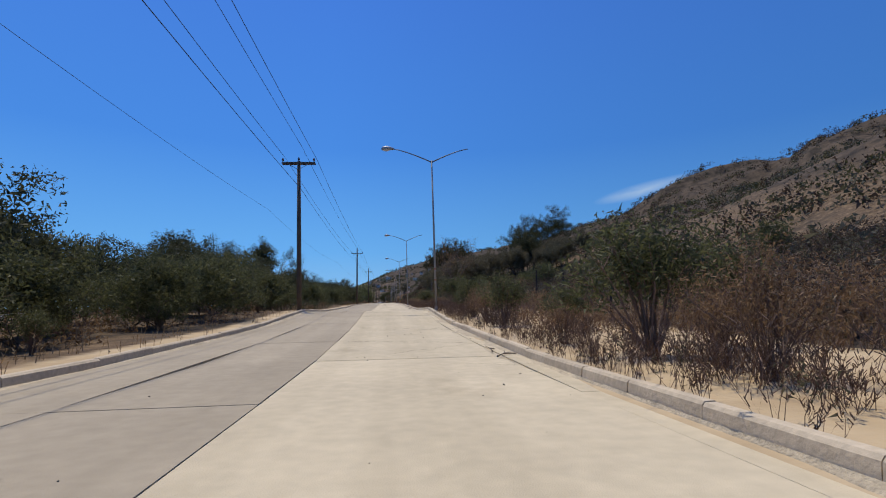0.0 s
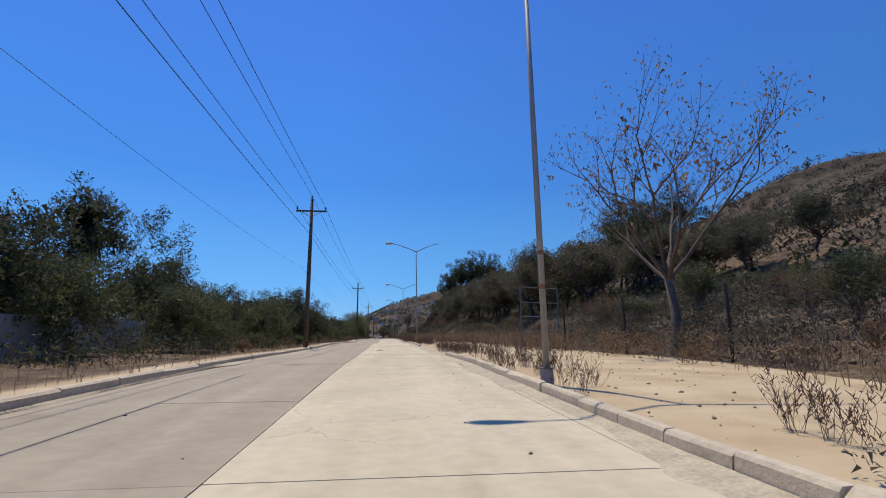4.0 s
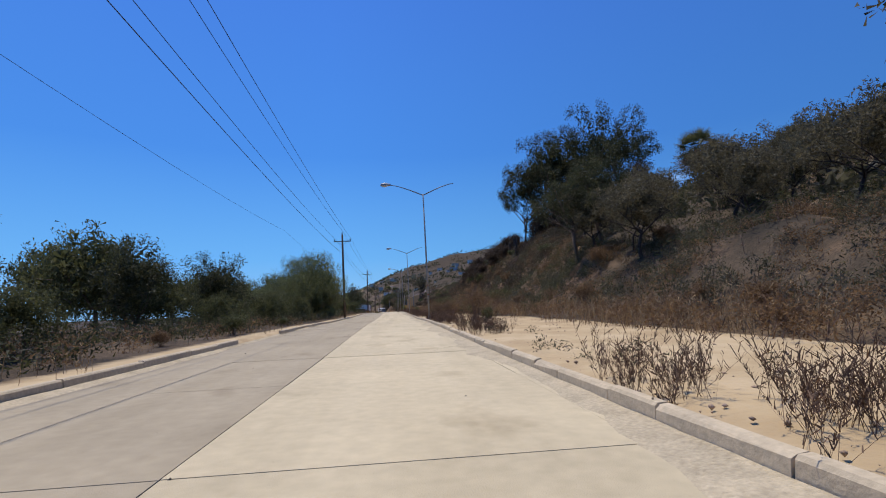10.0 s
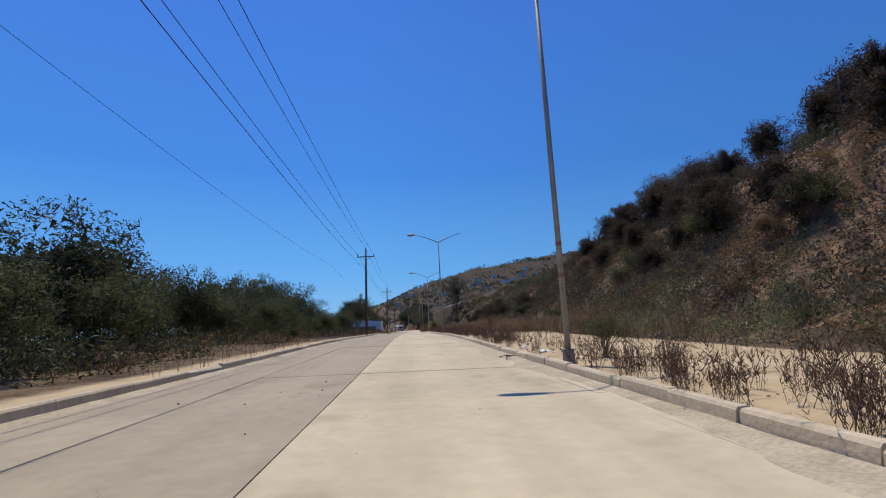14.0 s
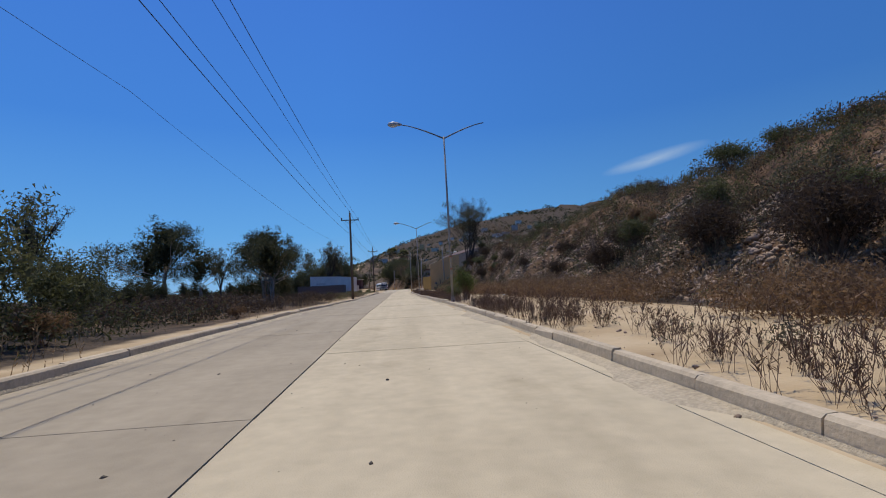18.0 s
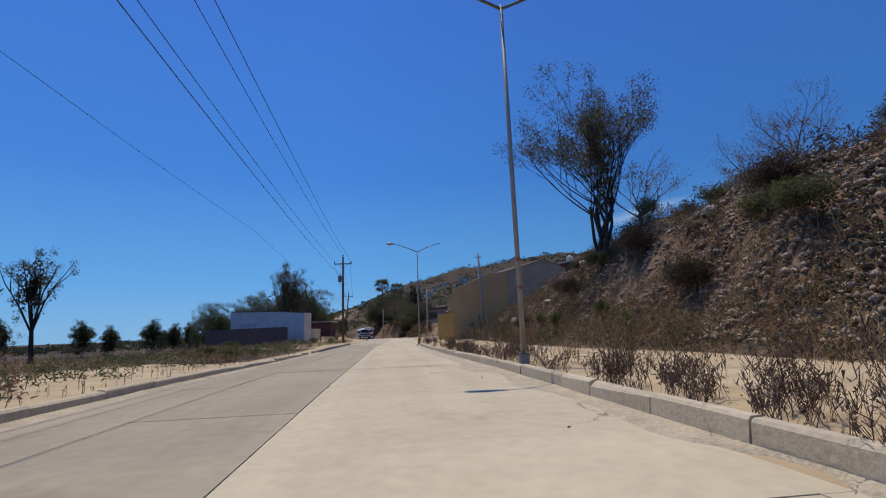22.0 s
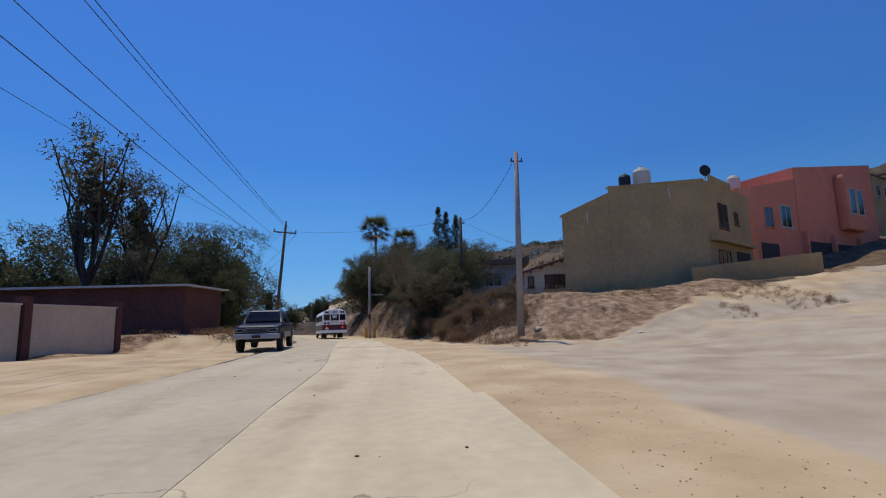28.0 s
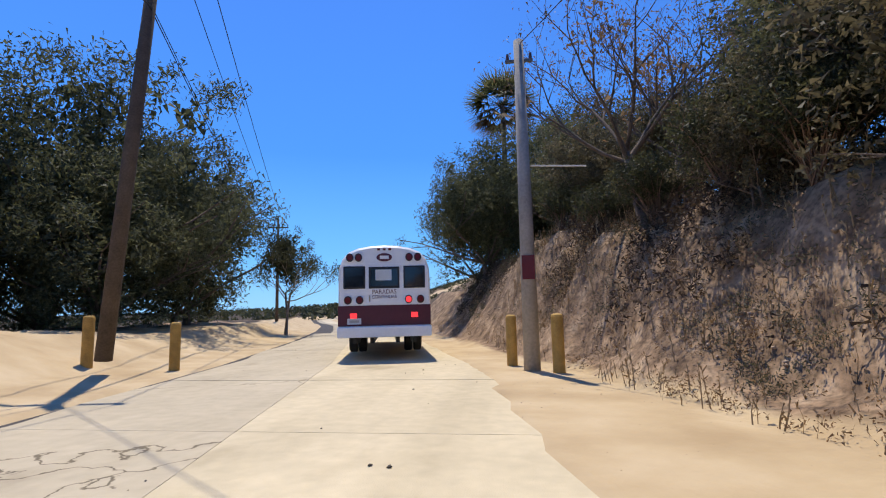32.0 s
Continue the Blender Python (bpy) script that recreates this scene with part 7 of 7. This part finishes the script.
part("door_handle", boxed(-0.42, -0.04, 1.28, -0.38, -0.015, 1.44), "chrome", door)
for x, z in ((-0.92, 2.35), (-0.69, 2.35), (0.67, 2.35), (0.9, 2.35), (-0.97, 1.33), (-0.66, 1.33), (0.64, 1.33), (0.96, 1.33)):
    ring = part("lamp", disc(bmesh.new(), x, -0.012, z, 0.1, 0.05), "black", bus)
    part("lens", disc(bmesh.new(), x, -0.04, z, 0.075, 0.02), "brake" if (x, z) == (0.64, 1.33) else "dkred", ring)
for x in (-0.82, 0.79):
    part("tail_lamp", boxed(x - 0.09, -0.04, 0.9, x + 0.09, 0.0, 1.02, bevel=0.01), "brake", bus, "lit red brake light")
for x in (-0.15, 0.0, 0.15):
    part("marker_lamp", boxed(x - 0.04, -0.03, 2.52, x + 0.04, 0.02, 2.57, bevel=0.01), "dkred", bus)
b = bmesh.new()
bmesh.ops.create_cone(b, cap_ends=True, segments=28, radius1=0.21, radius2=0.21, depth=0.02, matrix=Matrix.LocRotScale((0, -0.012, 2.35), Euler((radians(90), 0, 0)), (1, 0.48, 1)))
badge = part("badge", b, "maroon", bus, "dark oval badge with a pale plain mark")
part("mark", boxed(-0.12, -0.03, 2.31, 0.12, -0.023, 2.39, bevel=0.002), "white", badge)
pl = part("number_plate", boxed(-0.98, -0.03, 0.76, -0.62, -0.009, 0.9), "paper", bus)
part("plate_bar", boxed(-0.93, -0.036, 0.8, -0.67, -0.031, 0.86), "grey", pl)
for x in (-0.8, -0.35, 0.35, 0.8):
    part("chassis_bar", boxed(x - 0.05, 0.3, 0.3, x + 0.05, LEN - 1.5, 0.46), "black", bus)
part("axle", boxed(-0.9, 2.4, 0.4, 0.9, 2.6, 0.55), "black", bus)
part("bonnet", boxed(-1.0, LEN - 1.25, 0.5, 1.0, LEN, 1.4, bevel=0.15), "white", bus)
for x in (-0.98, -0.7, 0.7, 0.98):
    wheel(bus, x, 2.5, 0.46, 0.24)
for x in (-1.0, 1.0):
    wheel(bus, x, LEN - 0.9, 0.46, 0.24)


def lettering(text, size, x, z, parent):
    cu = bpy.data.curves.new("lettering", "FONT")
    cu.body, cu.size, cu.align_x, cu.extrude = text, size, "CENTER", 0.002
    cu.materials.append(M["maroon"])
    ob = new("lettering", cu)
    ob.parent = parent
    ob.matrix_local = pose(x, -0.021, z, 90, 0, 0)
    ob["label"] = "maroon painted words"


lettering("PARADAS", 0.15, -0.01, 1.47, door)
lettering("CONTINUAS", 0.115, -0.01, 1.36, door)
BX, BY, BA = -4.72, 452.4, 14.0
bus.matrix_basis = pose(BX, BY, float(road_z(BY)) + 0.12, -1.7, 0, BA) @ Matrix.Diagonal((1.02, 1, 1.14, 1))

# oncoming pickup
pk = thing("pickup_truck", "dark navy pickup truck with silver bumper and lower sides", "truck")


def loft(sections):
    """Closed body from cross-sections: y, half width, and heights low and high, with rounded shoulders."""
    b = bmesh.new()
    rings = []
    for y, w, z0, z1, tw in sections:
        c = min(0.09, (z1 - z0) * 0.3)
        rings.append([b.verts.new(p) for p in ((-w, y, z0), (w, y, z0), (w, y, z1 - 2 * c), (tw, y, z1 - c * 0.4), (tw - 0.1, y, z1), (-tw + 0.1, y, z1), (-tw, y, z1 - c * 0.4), (-w, y, z1 - 2 * c))])
    for r0, r1 in zip(rings, rings[1:]):
        for k in range(8):
            b.faces.new((r0[k], r0[(k + 1) % 8], r1[(k + 1) % 8], r1[k]))
    b.faces.new(rings[0])
    b.faces.new(rings[-1][::-1])
    bmesh.ops.recalc_face_normals(b, faces=b.faces)
    return b


part("body", loft([(0.0, 0.86, 0.62, 1.06, 0.8), (0.12, 0.91, 0.55, 1.12, 0.86), (1.2, 0.92, 0.55, 1.2, 0.88), (1.35, 0.92, 0.55, 1.22, 0.9), (3.0, 0.92, 0.55, 1.2, 0.9), (5.15, 0.91, 0.58, 1.18, 0.89), (5.2, 0.88, 0.62, 1.14, 0.85)]), "truck", pk)
part("cab", loft([(1.3, 0.88, 1.16, 1.24, 0.84), (1.62, 0.86, 1.16, 1.55, 0.78), (1.92, 0.84, 1.16, 1.77, 0.72), (2.15, 0.84, 1.16, 1.81, 0.72), (2.85, 0.84, 1.16, 1.8, 0.72), (3.02, 0.84, 1.16, 1.7, 0.73), (3.08, 0.84, 1.16, 1.3, 0.8)]), "truck", pk)
bm = bmesh.new()
v = [bm.verts.new(c) for c in ((-0.76, 1.33, 1.275), (0.76, 1.33, 1.275), (0.64, 1.86, 1.73), (-0.64, 1.86, 1.73))]
bm.faces.new(v)
bmesh.ops.solidify(bm, geom=bm.faces[:], thickness=-0.03)
bmesh.ops.translate(bm, verts=bm.verts, vec=(0, -0.03, 0.02))
ws = part("windscreen", bm, "glass", pk)
for x in (-0.3, 0.25):
    part("wiper", tube(bmesh.new(), [(x, 1.27, 1.29), (x + 0.4, 1.36, 1.37)], [0.012, 0.008], 5), "black", ws)
for sd in (-1, 1):
    bm = bmesh.new()
    v = [bm.verts.new(c) for c in ((sd * 0.87, 1.75, 1.26), (sd * 0.87, 2.9, 1.26), (sd * 0.79, 2.84, 1.66), (sd * 0.79, 2.06, 1.66))]
    bm.faces.new(v)
    bmesh.ops.solidify(bm, geom=bm.faces[:], thickness=0.012)
    part("side_window", bm, "glass", pk)
    lampb = part("headlight", boxed(sd * 0.67 - 0.17, -0.03, 0.84, sd * 0.67 + 0.17, 0.1, 1.0, bevel=0.03), "lamphead", pk, "clear headlight")
    part("lens", boxed(sd * 0.67 - 0.14, -0.038, 0.87, sd * 0.67 + 0.14, -0.031, 0.97), "glass", lampb)
    part("mirror", boxed(sd * 1.02 - 0.1, 1.66, 1.2, sd * 1.02 + 0.1, 1.76, 1.38, bevel=0.03), "black", pk)
    part("sill", boxed(sd * 0.925 - 0.02, 1.4, 0.56, sd * 0.925 + 0.02, 3.5, 0.8, bevel=0.008), "lamphead", pk, "silver lower side")
    part("sill", boxed(sd * 0.92 - 0.02, 4.5, 0.58, sd * 0.92 + 0.02, 5.15, 0.8, bevel=0.008), "lamphead", pk, "silver lower side")
    for y in (0.92, 4.0):
        part("wheel_arch", disc(bmesh.new(), sd * 0.89, y, 0.5, 0.47, 0.09, "X", 22), "black", pk)
        wheel(pk, sd * 0.84, y, 0.39, 0.25)
gr = part("grille", boxed(-0.46, -0.045, 0.8, 0.46, 0.06, 1.02, bevel=0.03), "steel", pk, "grey grille with dark slots")
for z in (0.85, 0.91, 0.97):
    part("slot", boxed(-0.4, -0.052, z - 0.02, 0.4, -0.04, z + 0.02), "black", gr)
bp_ = part("bumper", boxed(-0.93, -0.14, 0.56, 0.93, 0.08, 0.78, bevel=0.05), "lamphead", pk, "silver front bumper")
part("number_plate", boxed(-0.17, -0.155, 0.6, 0.17, -0.142, 0.72), "black", bp_)
part("chassis", boxed(-0.55, 0.4, 0.42, 0.55, 4.9, 0.56), "black", pk)
pk.matrix_basis = pose(-4.1, 421.7, float(road_z(423)) + 0.01, 0, 0, 5)

# ---------------- road slabs and kerbs ----------------
road = thing("road", "pale concrete road in slabs, dusty, with tarred joints", "road", kind="structure")
rnd = random.Random(3)


def centre_joint(y):
    return float(np.interp(y, [372, 405, 415, 423, 432, 441, 470], [X_CENTRE, -1.45, -1.6, -2.0, -2.0, -1.9, -1.8]))


def east_edge(y):
    """Broken, wavering edge of the concrete where the kerb has ended."""
    return float(np.interp(y, EDGE_Y, EDGE_U) + 0.06 * fbm(np.array([0.0]), np.array([y]), 0.9, 12)[0] + 0.06 * fbm(np.array([0.0]), np.array([y]), 3.2, 14)[0] + 0.1 * fbm(np.array([5.0]), np.array([y]), 0.16, 13)[0])


def west_edge(y):
    """Dusty wavering west edge where the kerb has ended."""
    return X_LEFT + 0.25 + float(0.3 * fbm(np.array([2.0]), np.array([y]), 0.3, 17)[0])


def slab(west, east, y0, y1, parent, name="slab", rag=False, material="concrete", gw=0.009, ge=0.009):
    """A slab between two lines beside the driver's line; rag: broken east edge."""
    g = rnd.choice((0.002, 0.004, 0.004, 0.009))
    if y1 > 384:
        gw, ge = 0.003, 0.003
    dz = rnd.uniform(-0.004, 0.004)
    ww, ee = (west if callable(west) else lambda y: west), (east if callable(east) else lambda y: east)
    n = 22 if rag else 2
    yy = np.linspace(y0 + g, y1 - g, n)
    ring = [(ww(y) + gw, y) for y in (yy[::-1] if rag and callable(west) else yy[[-1, 0]])] + [(ee(y) - ge, y) for y in yy]
    m = len(ring)
    v = [(u + float(road_x(y)), y, float(road_z(y)) + z + dz) for z in (-0.11, 0.0) for u, y in ring]
    f = [tuple(range(m - 1, -1, -1)), tuple(range(m, 2 * m))] + [(k, (k + 1) % m, m + (k + 1) % m, m + k) for k in range(m)]
    raw(name, v, f, material, parent)


X_LJ, X_RJ = -3.40, 2.35
slab_ends = np.arange(-8.0, 476, 4.15)
# bed under the joints
bed_v, bed_f = [], []
for y in np.arange(-60, 640, 4.0):
    for u in (X_LEFT, float(np.interp(y, EDGE_Y, EDGE_U)) - 0.3):
        bed_v.append((u + float(road_x(y)), y, float(road_z(y)) - 0.05))
for k in range(len(bed_v) // 2 - 1):
    bed_f.append((2 * k, 2 * k + 1, 2 * k + 3, 2 * k + 2))
M["joint"] = mat("joint_tar", (0.07, 0.06, 0.05), 0.95, var=0.3, scale=3, bump=0.3)
raw("joint_bed", bed_v, bed_f, "joint", road)
# thin dark strip laid just above the slabs on the bend
line = [(-6.5, 443.5), (-3.56, 438.15), (-1.98, 435.3), (-1.2, 434.0), (-0.4, 432.5)]
dark_pts = [(Vector(a).lerp(Vector(b), k / 4), 0.012 + 0.005 * math.sin(2.3 * k + 5 * a[0])) for a, b in zip(line, line[1:]) for k in range(4)]
raw("tar_seam", [(q.x + sx * w, q.y, float(road_z(q.y)) + 0.007) for q, w in dark_pts for sx in (-1, 1)], [(2 * k, 2 * k + 1, 2 * k + 3, 2 * k + 2) for k in range(len(dark_pts) - 1)], "joint", road, "thin dark line running across the concrete")
for a, b in zip(slab_ends, slab_ends[1:]):
    if b < 380:
        slab(centre_joint, X_RJ, a, b, road, ge=0.004)
    else:
        slab(centre_joint, east_edge, a, b, road, rag=True)
    if b < 384:
        slab(X_LJ, centre_joint, a, b, road, material="concrete_worn", gw=0.002)
    else:
        slab(west_edge, centre_joint, a, b, road, rag=True, material="concrete_dusty")
for a, b in zip(slab_ends[::2], slab_ends[2::2]):
    if b < 384:
        slab(X_LEFT + 0.02, X_LJ, a, b, road, name="gutter_slab", material="concrete_worn", ge=0.003)
    if b < 380:
        slab(X_RJ, X_KERB - 0.005, a, b, road, name="gutter_slab", gw=0.004)
for a, b in ((-60, -8), (slab_ends[-1], 500), (500, 540), (540, 640)):
    for k in range(6):
        y0, y1 = a + (b - a) * k / 6, a + (b - a) * (k + 1) / 6
        slab(X_LJ, centre_joint, y0, y1, road, material="concrete_worn")
        slab(centre_joint, 1.5, y0, y1, road)


def drift(name, u_kerb, side, y0, y1, wide, seed, label):
    """Sand washed against a kerb, with a wavering edge."""
    yy = np.arange(y0, y1, 0.22)
    w = wide * np.clip(0.55 + 1.1 * fbm(yy * 0, yy, 0.5, seed) + 0.9 * fbm(yy * 0 + 3, yy, 0.07, seed + 5), 0.06, 1.6)
    v = []
    for k, f in enumerate((0.0, 0.35, 0.75, 1.0)):
        u = u_kerb - side * w * f
        z = road_z(yy) + (0.05, 0.028, 0.016, -0.01)[k] + 0.012 * fbm(yy * 0 + 9 * k, yy, 2.0, seed) * (k < 3)
        v.append(np.stack([u + road_x(yy), yy, z], 1))
    n = len(yy)
    v = np.concatenate(v)
    i = np.arange(n - 1)
    f = np.concatenate([np.stack([k * n + i, (k + 1) * n + i, (k + 1) * n + i + 1, k * n + i + 1], 1)[:, ::-1 if side > 0 else 1] for k in range(3)])
    me = bpy.data.meshes.new(name)
    me.from_pydata(v.tolist(), [], f.tolist())
    me.shade_smooth()
    me.materials.append(M["drift"])
    tagged(new(name, me), label, "sand", kind="stuff")


M["drift"] = mat("gutter_sand", (0.46, 0.375, 0.245), 0.95, var=0.3, scale=2.5, bump=0.8, bump_scale=25)
drift("sand_drift", X_KERB + 0.005, 1, -8, 379, 0.62, 3, "grey-tan sand washed into the gutter along the kerb")
drift("sand_drift", X_LEFT - 0.005, -1, -8, 366, 0.3, 4, "thin dust lying against the west kerb")


def kerb_run(name, u_face, side, y0, y1, label, skip=()):
    e = thing(name, label, "kerb", kind="structure")
    y = y0
    while y < y1:
        n = rnd.uniform(0.85, 1.75) if side > 0 else rnd.uniform(1.6, 2.8)
        chip = rnd.choice((0, 0, 0, 0.01, 0.02, 0.045))
        if not any(a < y < b for a, b in skip):
            dx, dz = rnd.uniform(-0.014, 0.014), rnd.uniform(-0.016, 0.016)
            w, hgt, g = 0.17, 0.19 + (0.06 if side > 0 and y > 300 else 0) - (0.13 if side > 0 and 84 < y < 98 else 0), 0.008
            v = []
            for yy in (y + g, y + n - g):
                xx, zz = u_face + float(road_x(yy)) + dx, float(road_z(yy)) + dz
                for (a, z) in ((0, -0.12), (0.03, hgt - 0.03 - (chip if yy > y + 0.5 * n else 0)), (0.055 + chip, hgt - 0.3 * chip), (w - 0.02, hgt + 0.004), (w, hgt - 0.02), (w, -0.12)):
                    v.append((xx + side * a, yy, zz + z))
            f = [(k, (k + 1) % 6, 6 + (k + 1) % 6, 6 + k) for k in range(6)] + [tuple(range(5, -1, -1)), tuple(range(6, 12))]
            if side < 0:
                f = [q[::-1] for q in f]
            raw("kerb_stone", v, f, "kerb", e)
        y += n
    return e


kerb_run("kerb_east", X_KERB, 1, -8, 379.5, "chipped grey concrete kerb stones beside the sand", skip=((97.5, 103),))
kerb_run("kerb_west", X_LEFT, -1, -8, 382, "grey concrete kerb stones below dry brush", skip=((121, 125), (171, 177), (361, 363)))
